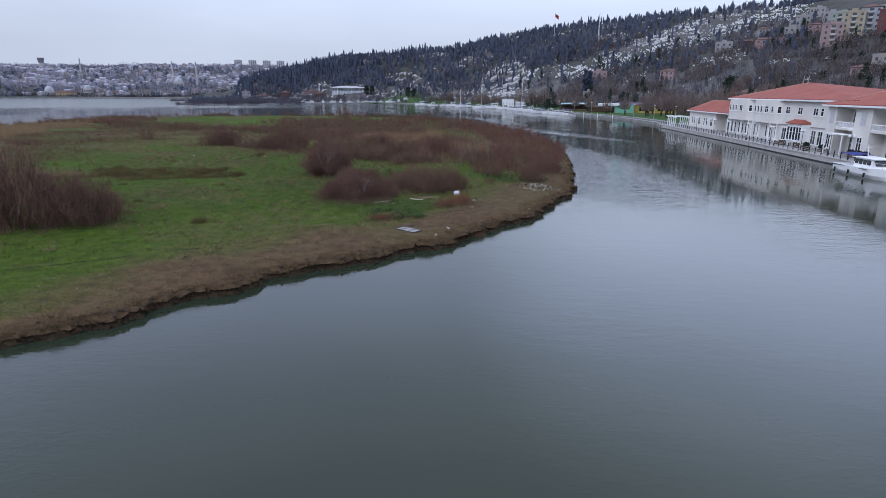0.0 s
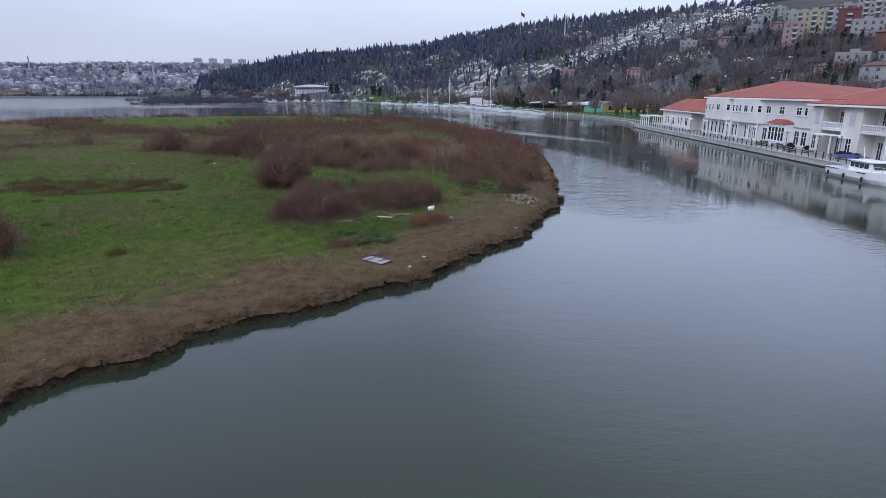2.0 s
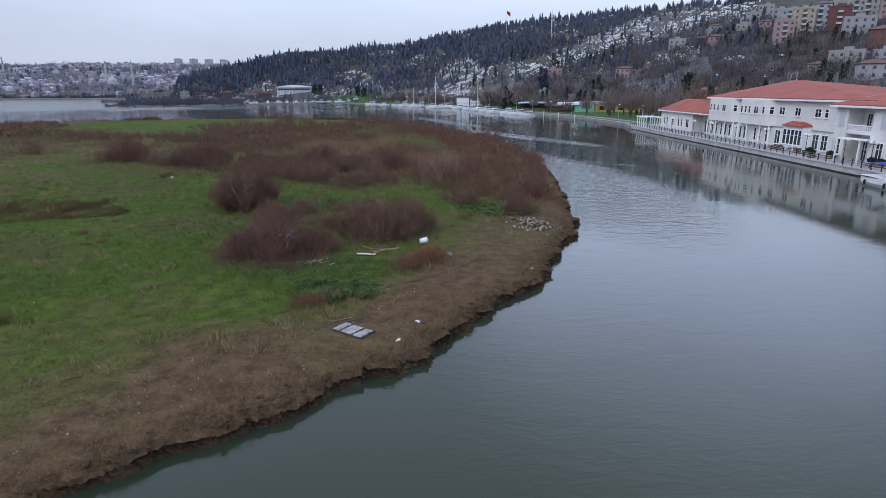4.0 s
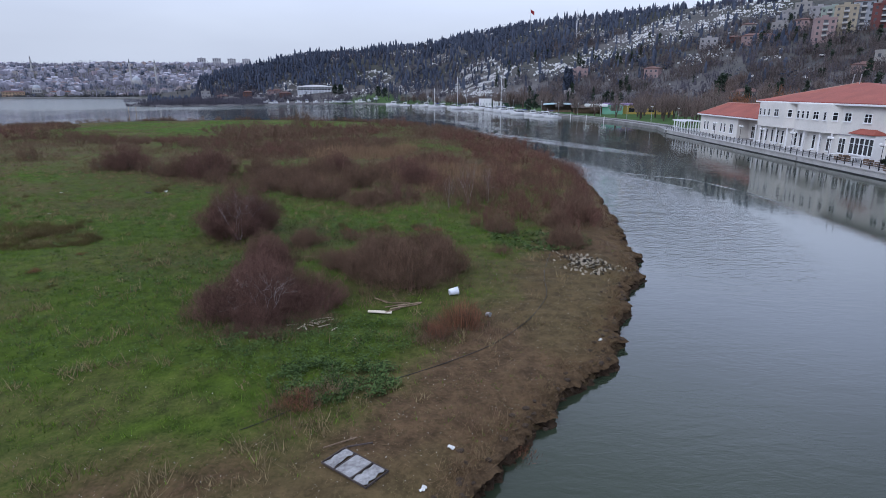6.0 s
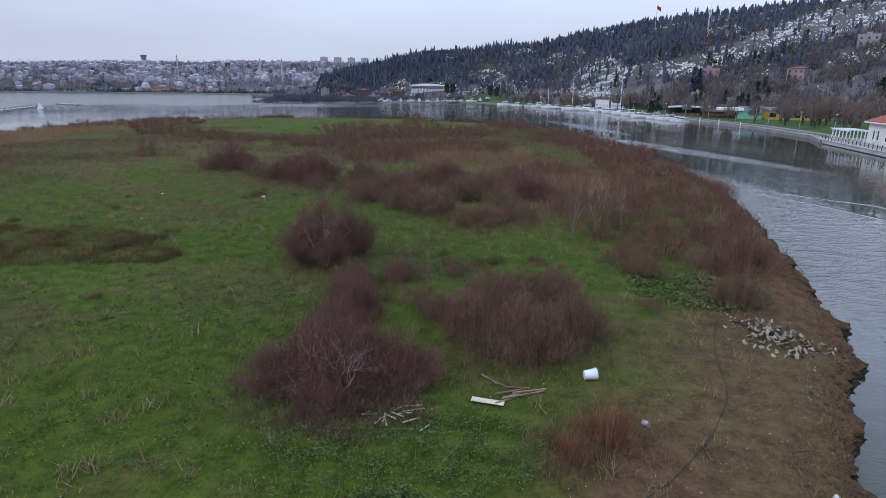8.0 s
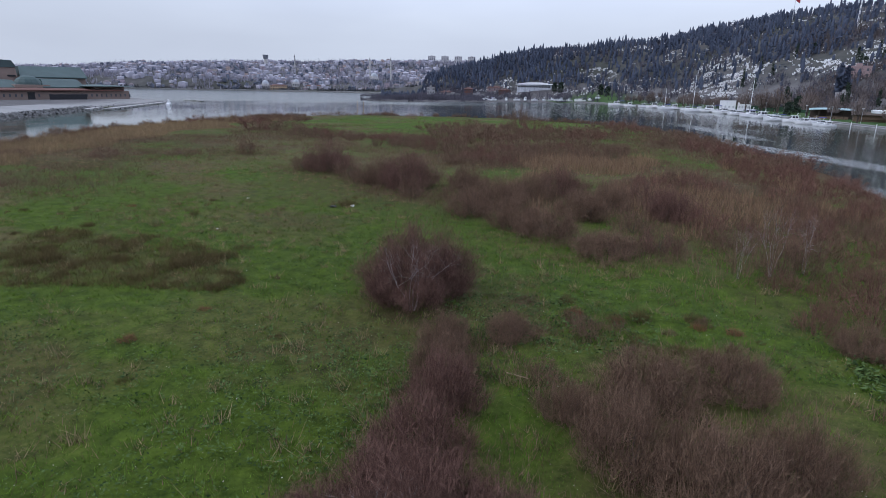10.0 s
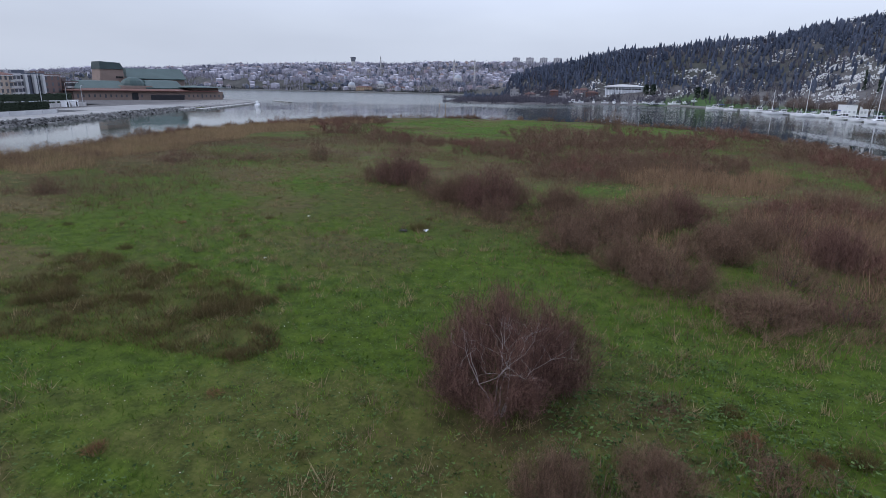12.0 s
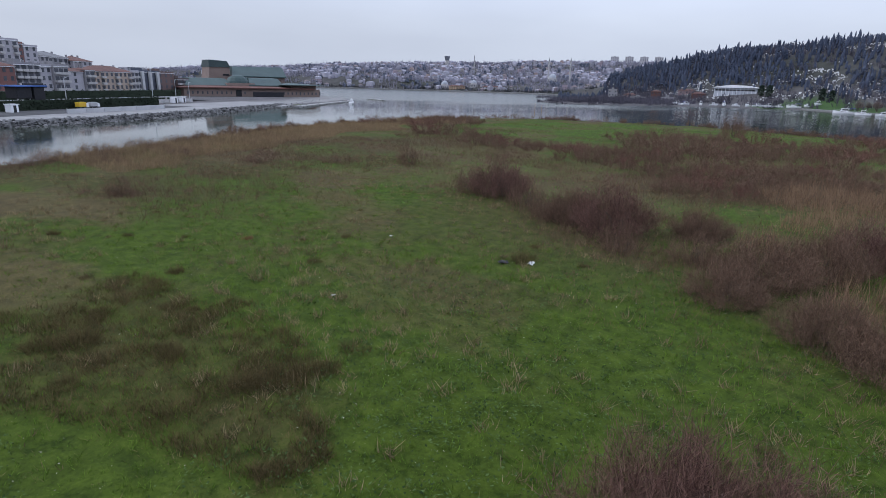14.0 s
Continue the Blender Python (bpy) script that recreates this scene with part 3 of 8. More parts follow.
bark_dark = material("dark_bark", (0.105, 0.082, 0.066), (0.055, 0.043, 0.036), scale=2, fine=12, rough=0.9, bump=0.4)


def limb_mesh(rng, limbs, reach, height, thick, forks=2):
    """Crooked limbs that rise from one root and fork."""
    bm = bmesh.new()

    def grow(p, way, length, r, depth):
        for k in range(3):
            q = p + way * length / 3
            tube(bm, p, q, r, r * 0.82, 5)
            p, r = q, r * 0.82
            way = (way + Vector(rng.normal(0, 0.22, 3))).normalized()
        if depth:
            for k in range(3):
                w = (way + Vector(rng.normal(0, 0.55, 3)) + Vector((0, 0, 0.15))).normalized()
                grow(p, w, length * 0.62, r * 0.72, depth - 1)

    for k in range(limbs):
        a = 2 * math.pi * (k + rng.uniform(0, 0.6)) / limbs
        lean = rng.uniform(0.3, 1.0)
        grow(Vector((math.cos(a) * 0.008, math.sin(a) * 0.008, -0.05)), Vector((math.cos(a) * reach * lean, math.sin(a) * reach * lean, height)).normalized(), height * 0.5, thick, forks)
    return bm


dense = [mesh_object("crown", *shrub_shape(np.random.default_rng(k), 150, 14000, 0.0040, 0.55, steps=1), twig_red) for k in range(3)]
fuzzy = mesh_object("crown", *shrub_shape(np.random.default_rng(5), 190, 46000, 0.0024, 0.5, steps=1), twig_red)
light = [mesh_object("crown", *shrub_shape(np.random.default_rng(20 + k), 60, 2000, 0.0072, 0.7, steps=1), twig_red) for k in range(4)]
sparse = mesh_object("crown", *shrub_shape(np.random.default_rng(33), 40, 1100, 0.007, 0.6, steps=1), twig_red)
far_light = [mesh_object("crown", *shrub_shape(np.random.default_rng(24 + k), 40, 1900, 0.0092, 0.7, steps=1), twig_red) for k in range(3)]
tuftlike = [mesh_object("crown", *shrub_shape(np.random.default_rng(40 + k), 300, 1300, 0.0085, 0.9, steps=1), twig_rust) for k in range(2)]
sticks_bm = [limb_mesh(np.random.default_rng(60 + k), 5, 0.7, 0.85, 0.018, 1) for k in range(2)]
stems = [part("stem", b, bark_dark) for b in sticks_bm]
pale_stem = part("stem", limb_mesh(np.random.default_rng(71), 5, 0.55, 1.0, 0.0095, 3), bark_pale)
patterns = [sparse, fuzzy] + far_light + dense + light + tuftlike + stems + [pale_stem]
recoloured = {}


def in_material(ob, mat):
    """The same mesh in another material."""
    key = (ob.data.name, mat.name)
    if key not in recoloured:
        me = ob.data.copy()
        me.materials.clear()
        me.materials.append(mat)
        recoloured[key] = new(ob.name, me)
        patterns.append(recoloured[key])
    return recoloured[key]


def shrub(x, y, wide, high, crown, stem=None, label="", group="shrubs on the island", z=None):
    e = empty("shrub", pose(x, y, (on_island(x, y) if z is None else z) - 0.05), label, "shrub", group)
    turn = rng.uniform(0, 360)
    size = Matrix.Diagonal((wide / 2, wide / 2, high, 1))
    shared("crown", crown, pose(0, 0, 0, 0, 0, turn) @ size, e)
    if stem is not None:
        tall = 0.80 if stem is pale_stem else 0.72
        front = -0.22 * wide if stem is pale_stem else 0
        shared("stem", stem, pose(0.05 * wide, front, 0, 0, 0, turn) @ Matrix.Diagonal((wide * (0.54 if stem is pale_stem else 0.42), wide * (0.54 if stem is pale_stem else 0.42), high * tall, 1)), e)
    return e


RED = "leafless red-brown shrub with dense fine twigs on the grass"
BROWN = "leafless dull brown shrub with dense twigs on the grass"
# the shrubs that stand apart: x, y, width, height, look
SHRUBS_BY_BANK = [
    (-14.3, 75.8, 6.8, 4.4, "pale"), (-8.4, 60.1, 5.6, 2.99, "pale"), (-10.5, 59.3, 3.4, 2.18, "red"), (-6, 60.6, 3.6, 2.18, "red"), (-9.5, 63.2, 3.8, 2.6, "red"), (-9.6, 66.1, 3.2, 2.64, "red"),
    (-10.4, 68.4, 3, 2.18, "brown"), (-11.1, 70.9, 2.6, 1.95, "brown"), (-1.3, 63.8, 4.6, 3.1, "brown"), (-3.6, 65.3, 4, 2.88, "brown"), (0.9, 65.7, 3.4, 2.64, "brown"), (-2.9, 69.4, 4.6, 2.3, "brown"),
    (-0.1, 71.1, 4, 2.18, "brown"), (-5.5, 67.3, 2.6, 1.49, "brown"), (1.4, 58.1, 2.7, 1.72, "rust"), (0.2, 56.9, 1.6, 1.1, "rust"),
]
SHRUBS_ROUND_CLEARING = [
    (-8.7, 72.7, 2.8, 1.49, "brown"), (-5.6, 74.6, 2.2, 1.03, "brown"), (-6.9, 69.8, 2, 1, "brown"), (-8.7, 77, 1.3, 0.5, "brown"), (-3.6, 73.3, 0.9, 0.5, "brown"), (-0.4, 77, 1, 0.6, "brown"),
    (-4.3, 75.3, 1, 0.5, "brown"), (-2, 75.6, 0.8, 0.4, "brown"), (5.7, 76.3, 2.8, 1.72, "brown"), (5.2, 70, 1.5, 0.8, "brown"), (9.9, 72.1, 3.2, 2.07, "brown"), (13, 80.6, 4.2, 2.53, "brown"),
    (10.7, 78, 3, 1.72, "brown"), (14, 84.6, 4.4, 2.76, "red"), (-10.1, 91.1, 5.6, 2.07, "brown"), (-4, 95, 4.6, 2.3, "brown"),
]
SHRUBS_MID_ISLAND = [
    (-5.4, 87.8, 5.4, 1.61, "brown"), (-16, 100.5, 6.4, 2.53, "brown"), (-26.9, 106.2, 7.6, 3.45, "red"), (-31, 107.7, 5, 2.64, "brown"), (-40.9, 113.7, 7.2, 3.45, "red"), (-36.5, 111, 4.2, 2.53, "brown"),
    (-61.2, 125, 4.6, 2.9, "brown"), (-24.8, 102, 4, 1.84, "brown"), (-31.5, 47.2, 9, 6.8, "red"), (-27.0, 48.4, 6.2, 4.6, "red"), (-36.1, 47.4, 7, 5.2, "red"), (-67.1, 90, 3.6, 1.72, "brown"),
    (-12.4, 32.6, 1.5, 0.8, "brown"), (2.5, 48.9, 1.8, 0.9, "rust"), (-9.3, 56.9, 1.2, 0.7, "brown"), (-7.9, 56.8, 1.5, 0.7, "brown"),
]
SHRUBS_ACROSS = [
    (-8.3, 58.0, 2.6, 1.4, "red"), (-7.2, 58.8, 2.4, 1.3, "red"), (-6.0, 59.3, 1.8, 1.0, "red"), (-6.3, 57.6, 0.9, 0.45, "brown"), (-0.4, 56.2, 1.0, 0.5, "brown"), (-13.3, 104.6, 6, 2.53, "brown"), (-17.3, 96.3, 5, 1.95, "brown"), (-12.7, 93.3, 5, 2.07, "brown"), (-8.1, 98.6, 6, 2.3, "brown"), (-2, 90.1, 4, 1.84, "red"),
    (-20.3, 102.5, 4, 1.84, "brown"), (-1, 100.3, 5, 2.53, "red"), (-6.1, 102.8, 5, 2.3, "brown"), (-11.2, 108.6, 6, 2.64, "red"), (-21.3, 109.3, 5, 2.07, "brown"), (-3, 106.7, 4.5, 2.53, "red"),
    (-33.4, 108.5, 4, 2.07, "brown"), (-44.6, 114.1, 4.5, 2.3, "brown"), (-18.3, 101.7, 4.5, 1.95, "brown"), (-5, 51, 1.8, 0.8, "rust"),
]
SHRUBS_BY_REEDS = [
    (-98.6, 97, 7, 1.84, "brown"), (-101.6, 104, 7, 1.84, "brown"), (-95.3, 101.9, 6, 1.49, "brown"), (-105.5, 112.1, 7, 1.95, "brown"), (-99.3, 111, 6, 1.49, "brown"), (-93.4, 92.8, 6, 1.49, "brown"),
    (-89.1, 99.8, 5, 1.26, "brown"), (-107, 119, 6, 1.6, "brown"), (-91.1, 110.8, 5, 1.26, "brown"), (-82, 118, 6, 1.2, "brown"), (-77.2, 113.1, 6, 1.26, "brown"), (-70, 120, 6, 1.2, "brown"),
    (-37.2, 220, 8.5, 5.5, "brown"),
]
LOOK = {"red": twig_red, "brown": twig_brown, "rust": twig_rust, "pale": twig_red}
for k, (x, y, w, h, kind) in enumerate(SHRUBS_BY_BANK + SHRUBS_ROUND_CLEARING + SHRUBS_MID_ISLAND + SHRUBS_ACROSS + SHRUBS_BY_REEDS):
    crown = fuzzy if kind == "pale" else tuftlike[k % 2] if kind == "rust" else in_material((dense if w > 2.4 and y < 82 or y < 56.5 and x < -6 and w < 2 or w > 4.9 and y < 126 and x > -70 else light)[k % 3], LOOK[kind])
    label = {"red": RED, "brown": BROWN, "rust": "low rust-coloured dry shrub on bare earth", "pale": "broad red-brown leafless shrub with bare pale branches"}[kind]
    if y > 84 and w > 3 and x > -70:
        h *= 1.3
    shrub(x, y, w * 1.15, h, crown, pale_stem if kind == "pale" else (stems[k % 2] if w > 2.4 else None), label)


def bare_tree(x, y, z, wide, high, crown, stem, label, group, category="tree", clear=0.12):
    e = empty("tree", pose(x, y, z - 0.05), label, category, group)
    turn = rng.uniform(0, 360)
    shared("trunk", stem, pose(0, 0, 0, 0, 0, turn) @ Matrix.Diagonal((wide * 0.5, wide * 0.5, high, 1)), e)
    shared("crown", crown, pose(0, 0, high * clear, 0, 0, turn) @ Matrix.Diagonal((wide / 2, wide / 2, high * (1 - clear), 1)), e)
    return e


for x, y, w, h in ((4.1, 86.6, 4.2, 4.4), (2.2, 85.4, 2.8, 3.2), (6.2, 88.0, 3.4, 3.8)):
    bare_tree(x, y, on_island(x, y), w, h, in_material(sparse, twig_brown), pale_stem, "small bare grey tree with pale branches", "bare trees on the island")

# the thicket: shrubs that grow into one another along the far bank and across the middle
thicket_red = material("dark_red_brown_twigs", (0.200, 0.110, 0.084), (0.084, 0.046, 0.036), scale=0.6, fine=6, rough=0.9, bump=0, island=0.35, spec=0.05)
thicket_brown = material("dark_brown_twigs", (0.190, 0.124, 0.086), (0.086, 0.056, 0.040), scale=0.6, fine=6, rough=0.9, bump=0, island=0.35, spec=0.05)
farthest = [mesh_object("crown", *shrub_shape(np.random.default_rng(84 + k), 24, 1200, 0.0118, 0.7, steps=1), twig_red) for k in range(3)]
patterns.extend(farthest)
thick, beyond = [], {True: [], False: []}
tries = rng.uniform((-118, 78), (24, 250), (9000, 2))
td = island_edge(tries[:, 0], tries[:, 1])
tm = ripple(tries[:, 0] * 0.17, tries[:, 1] * 0.13, 5.5)
for (x, y), d, m in zip(tries, td, tm):
    if d < 1.0 or len(thick) > 560:
        continue
    left = np.interp(y, [78, 90, 106, 120, 140, 165, 190, 215], [11, 3, -4, -9, -30, -45, -60, -60])
    reeds = ((x - 1.5) / 9) ** 2 + ((y - 108) / 9) ** 2 < 1
    near = lambda cx, cy, rx, ry: ((x - cx) / rx) ** 2 + ((y - cy) / ry) ** 2 < 1 + 0.5 * m
    open_ground = near(-74, 204, 23, 34) or near(-42, 231, 34, 14) or near(-15, 120, 6, 5) or near(-27, 119, 6, 7) or near(-7, 166, 6, 9) or near(-11, 132, 9, 9)
    inside = x > left and not reeds and y < 118 or d < 13 and x > -14
    middle = near(-26, 160, 22, 22) or near(-33, 190, 23, 17) or near(-84, 170, 14, 7) or near(-112, 198, 13, 18) or near(-60, 157, 13, 6) and m > -0.2 or near(-22, 133, 5, 5) or y > 118 and x > -50 and m > 0.3
    rim = d < 4 and y > 120
    if open_ground and d > 2.5 or not (inside or middle or rim):
        continue
    w = (2.2 + 5.2 * rng.random() ** 1.3) * (1 if y < 112 else 1.3 if y < 150 else 1.75)
    if any((x - a) ** 2 + (y - b) ** 2 < (0.29 * (w + c)) ** 2 for a, b, c in thick):
        continue
    thick.append((x, y, w))
    h = (0.9 + 0.26 * w / (1 if y < 112 else 1.2)) * rng.uniform(0.75, 1.2) * (0.72 if rim and y > 150 else 1)
    mat = thicket_red if (x > -4 and y < 170 and rng.random() < 0.75) or rng.random() < 0.25 else thicket_brown
    if y < 118:
        shrub(x, y, w, h, in_material(light[len(thick) % 3], mat), None, RED if mat == thicket_red else BROWN)
    else:
        beyond[mat == thicket_red].append((x, y, w, h))

# a row of low bushes on the far waterline
for (ax, ay), (bx, by) in zip(ISLAND[26:37], ISLAND[27:38]):
    for k in range(int(math.hypot(bx - ax, by - ay) / 1.9)):
        t = rng.random()
        x, y = ax + (bx - ax) * t + rng.uniform(0.5, 2.5) * (1 if ax < -100 else 0), ay + (by - ay) * t - rng.uniform(1.2, 3.5) * (0 if ax < -115 else 1)
        if island_edge(np.array([x]), np.array([y]))[0] > 0.6:
            beyond[False].append((x, y, rng.uniform(1.8, 4.6), rng.uniform(0.9, 2.4)))

# those past them grow into one brown mass
for red, mat in ((True, thicket_red), (False, thicket_brown)):
    vs, fs, base = [], [], 0
    for k, (x, y, w, h) in enumerate(beyond[red]):
        me = (far_light if y < 160 else farthest)[k % 3].data
        v = np.empty(len(me.vertices) * 3)
        me.vertices.foreach_get("co", v)
        v = v.reshape(-1, 3) * np.array([w / 2, w / 2 * rng.choice([-1, 1]), h])
        vs.append(v[:, [1, 0, 2]] + np.array([x, y, on_island(x, y) - 0.05]))
        fs.append(np.arange(len(v)).reshape(-1, 3) + base)
        base += len(v)
    tagged(mesh_object("thicket", np.concatenate(vs), np.concatenate(fs), mat), "dense leafless red-brown thicket across the island" if red else "dense leafless brown thicket across the island", "thicket", kind="stuff")


# low brown weeds and tufts: an oval patch of them, and strays over the meadow
weed_pts = [(-34 + 9.0 * math.sqrt(v) * math.cos(6.28 * u), 75.2 + 5.8 * math.sqrt(v) * math.sin(6.28 * u)) for u, v in rng.random((9, 2))] + [(-28.3 - 0.3 * k, 77.6 - 0.5 * k) for k in range(5)]
weed_pts += [tuple(p) for p in rng.uniform((-60, 48), (-12, 100), (34, 2))]
weed_pts += [tuple(p) for p in rng.uniform((-7, 71.5), (2, 78), (18, 2))]
for k, (x, y) in enumerate(weed_pts):
    w = rng.uniform(1.2, 2.8) if k < 21 else rng.uniform(0.6, 1.5)
    shrub(x, y, w, w * rng.uniform(0.26, 0.40) * (1.4 if k >= len(weed_pts) - 18 else 1), in_material(tuftlike[k % 2], twig_olive if k % 5 or k < 21 else twig_rust), None, "low tuft of dry brown weeds in the grass", "weed tufts on the island")


def blades(name, pts, low, high, width, lean, mat, label, category, per=5, spread=0.1):
    """Many upright blades in tufts at the given places."""
    n = len(pts) * per
    xy = np.repeat(pts, per, 0) + rng.normal(0, spread, (n, 2))
    z = island_height(xy[:, 0], xy[:, 1])
    root = np.column_stack([xy, z - 0.02])
    grown = 0.55 + 0.9 * smooth(-0.45, 0.6, ripple(xy[:, 0] * 2.6, xy[:, 1] * 2.6, 3.3) + 0.5 * ripple(xy[:, 0] * 7.0, xy[:, 1] * 7.0, 1.3))
    h = rng.uniform(low, high, (n, 1)) * grown[:, None]
    tip = root + np.concatenate([rng.normal(0, lean, (n, 2)) * h, h], 1)
    a = rng.uniform(0, np.pi, n)
    side = np.stack([np.cos(a), np.sin(a), np.zeros(n)], 1) * width / 2 * rng.uniform(0.6, 1.4, (n, 1))
    v = np.stack([root - side, root + side, tip], 1).reshape(-1, 3)
    ob = mesh_object(name, v, np.arange(3 * n).reshape(-1, 3), mat)
    return tagged(ob, label, category, kind="stuff")


grass_green = material("grass_blades", (0.130, 0.206, 0.028), (0.050, 0.088, 0.010), scale=0.22, fine=2.5, rough=0.9, bump=0, island=0.55, spec=0.05)
grass_dry = material("dry_grass_blades", (0.215, 0.180, 0.085), (0.105, 0.088, 0.040), scale=0.25, fine=2.0, rough=0.9, bump=0, island=0.4, spec=0.1)
reed_tan = material("reed_stalks", (0.29, 0.192, 0.116), (0.155, 0.100, 0.062), scale=0.2, fine=2.0, rough=0.9, bump=0, island=0.5, spec=0.1)
reed_pale = material("pale_reed_stalks", (0.330, 0.235, 0.132), (0.185, 0.128, 0.074), scale=0.1, fine=1.0, rough=0.9, bump=0, island=0.5, spec=0.1)
leaf_green = material("weed_leaves", (0.088, 0.130, 0.042), (0.024, 0.042, 0.013), scale=0.6, fine=3.0, rough=0.9, bump=0, island=0.5, spec=0.08)


def scatter(n, x0, x1, y0, y1):
    p = rng.uniform((x0, y0), (x1, y1), (n, 2))
    d = island_edge(p[:, 0], p[:, 1])
    return p, d


p, d = scatter(112000, -62, 20, 28, 118)
e, dr, li = cover(p[:, 0], p[:, 1], d)
keep = (d > 0.3) & (rng.random(len(p)) > e * 0.93 + li * 0.4 + dr * 0.3) & (rng.random(len(p)) < np.interp(np.hypot(p[:, 0] + 8, p[:, 1] - 60), [0, 25, 60], [1, 0.85, 0.35]))
blades("grass", p[keep], 0.05, 0.20, 0.024, 0.6, grass_green, "short green winter grass covering the island", "grass", per=5, spread=0.09)
p, d = scatter(60000, -62, 20, 26, 118)
e, dr, li = cover(p[:, 0], p[:, 1], d)
patch = smooth(0.1, 0.6, ripple(p[:, 0] * 0.8, p[:, 1] * 0.8, 9.0))
keep = (d > 0.1) & (rng.random(len(p)) < 0.10 + 0.75 * dr + 0.25 * e * patch + 0.5 * (d < 1.4) + 0.22 * patch)
blades("dry_grass", p[keep], 0.05, 0.19, 0.018, 0.7, grass_dry, "dry straw-coloured grass in scattered tufts", "dry grass", per=6, spread=0.13)
# fresh green between the far shrubs and on the lawn at the far end
lawn_green = material("fresh_grass_blades", (0.165, 0.285, 0.052), (0.088, 0.165, 0.030), scale=0.15, fine=1.5, rough=0.85, bump=0, island=0.35, spec=0.1)
p, d = scatter(42000, -110, 18, 104, 256)
m = ripple(p[:, 0] * 0.17, p[:, 1] * 0.13, 5.5)
lawn = (((p[:, 0] + 74) / 23) ** 2 + ((p[:, 1] - 204) / 34) ** 2 < 1) | (((p[:, 0] + 42) / 34) ** 2 + ((p[:, 1] - 231) / 14) ** 2 < 1)
keep = (d > 1.5) & (((m < 0.05) & (rng.random(len(p)) < 0.45) & (p[:, 0] > -80)) | lawn)
blades("grass", p[keep], 0.04, 0.13, 0.12, 0.8, lawn_green, "fresh green grass between distant shrubs", "grass", per=5, spread=0.4)
# dull brown wisps of old growth between the shrubs of the middle
p, d = scatter(60000, -66, 16, 78, 200)
m = ripple(p[:, 0] * 0.21, p[:, 1] * 0.24, 33.0) + 0.5 * ripple(p[:, 0] * 0.7, p[:, 1] * 0.8, 34.0)
reach = np.interp(p[:, 1], [78, 90, 106, 125, 150, 200], [0, -12, -34, -52, -60, -60])
keep = (d > 2) & (rng.random(len(p)) < 0.62 * smooth(-0.25, 0.4, m) * smooth(reach - 9, reach + 5, p[:, 0])) & (((p[:, 0] + 62) / 30) ** 2 + ((p[:, 1] - 205) / 42) ** 2 > 1)
blades("dry_weeds", p[keep], 0.2, 0.8, 0.024, 0.5, twig_brown, "dull brown wisps of old weeds between shrubs", "dry weeds", per=7, spread=0.4)
# fluffy tan tussocks, brown stalks over the dull patches, and the dark oval of dead weeds
tuss_tan = material("tussock_blades", (0.290, 0.225, 0.125), (0.135, 0.104, 0.056), scale=0.3, fine=2.0, rough=0.9, bump=0, island=0.4, spec=0.1)
p, d = scatter(7000, -85, 14, 40, 130)
m = ripple(p[:, 0] * 0.25, p[:, 1] * 0.25, 14.0)
keep = (d > 4) & (rng.random(len(p)) < 0.15 + 0.55 * smooth(0.05, 0.6, m))
blades("tussocks", p[keep], 0.16, 0.42, 0.030, 0.55, tuss_tan, "fluffy tan grass tussocks standing in the meadow", "dry grass", per=30, spread=0.20)
p, d = scatter(60000, -96, 14, 46, 150)
m = ripple(p[:, 0] * 0.12, p[:, 1] * 0.15, 21.0) + 0.5 * ripple(p[:, 0] * 0.5, p[:, 1] * 0.5, 22.0)
low = np.exp(-((p[:, 0] + 4) ** 2 / 40 + (p[:, 1] - 74.5) ** 2 / 9))
keep = (d > 3) & (rng.random(len(p)) < 0.01 + 0.30 * smooth(0.0, 0.7, m) * smooth(-10, -45, p[:, 0]) + 0.10 * smooth(0.0, 0.7, m) + 0.5 * low + 0.55 * smooth(0.1, 0.6, ripple(p[:, 0] * 0.2, p[:, 1] * 0.3, 17.0)) * smooth(-48, -62, p[:, 0]) + 0.42 * smooth(-0.3, 0.3, ripple(p[:, 0] * 0.17, p[:, 1] * 0.13, 5.5)) * smooth(84, 100, p[:, 1]) * smooth(-42, -18, p[:, 0]))
blades("dry_stalks", p[keep], 0.14, 0.48, 0.018, 0.5, twig_brown, "thin veil of brown dead stalks over the grass", "dry weeds", per=8, spread=0.22)
p, d = scatter(34000, -48, -22, 67, 84)
o = ((p[:, 0] + 35.2) / 9.6) ** 2 + ((p[:, 1] - 75.2) / 5.2) ** 2 + 0.8 * ripple(p[:, 0] * 0.8, p[:, 1] * 0.8, 4.0)
rim = smooth(0.45, 0.9, o) * smooth(-33, -28, p[:, 0])
keep = (o < 1) & (rng.random(len(p)) < 0.16 + 0.30 * smooth(-0.3, 0.5, ripple(p[:, 0] * 1.3, p[:, 1] * 1.3, 6.0)) + 0.5 * rim)
blades("dead_weeds", p[keep], 0.12, 0.42, 0.020, 0.5, twig_olive, "dark olive-brown patch of dead weeds in the meadow", "dry weeds", per=7, spread=0.16)
p, d = scatter(9000, -122, 20, 100, 256)
m = ripple(p[:, 0] * 0.3, p[:, 1] * 0.3, 2.2)
keep = (d > 1) & (m > 0.1)
blades("tall_grass", p[keep], 0.2, 0.7, 0.06, 0.4, grass_dry, "tall dry grass between distant shrubs", "dry grass", per=6, spread=0.5)
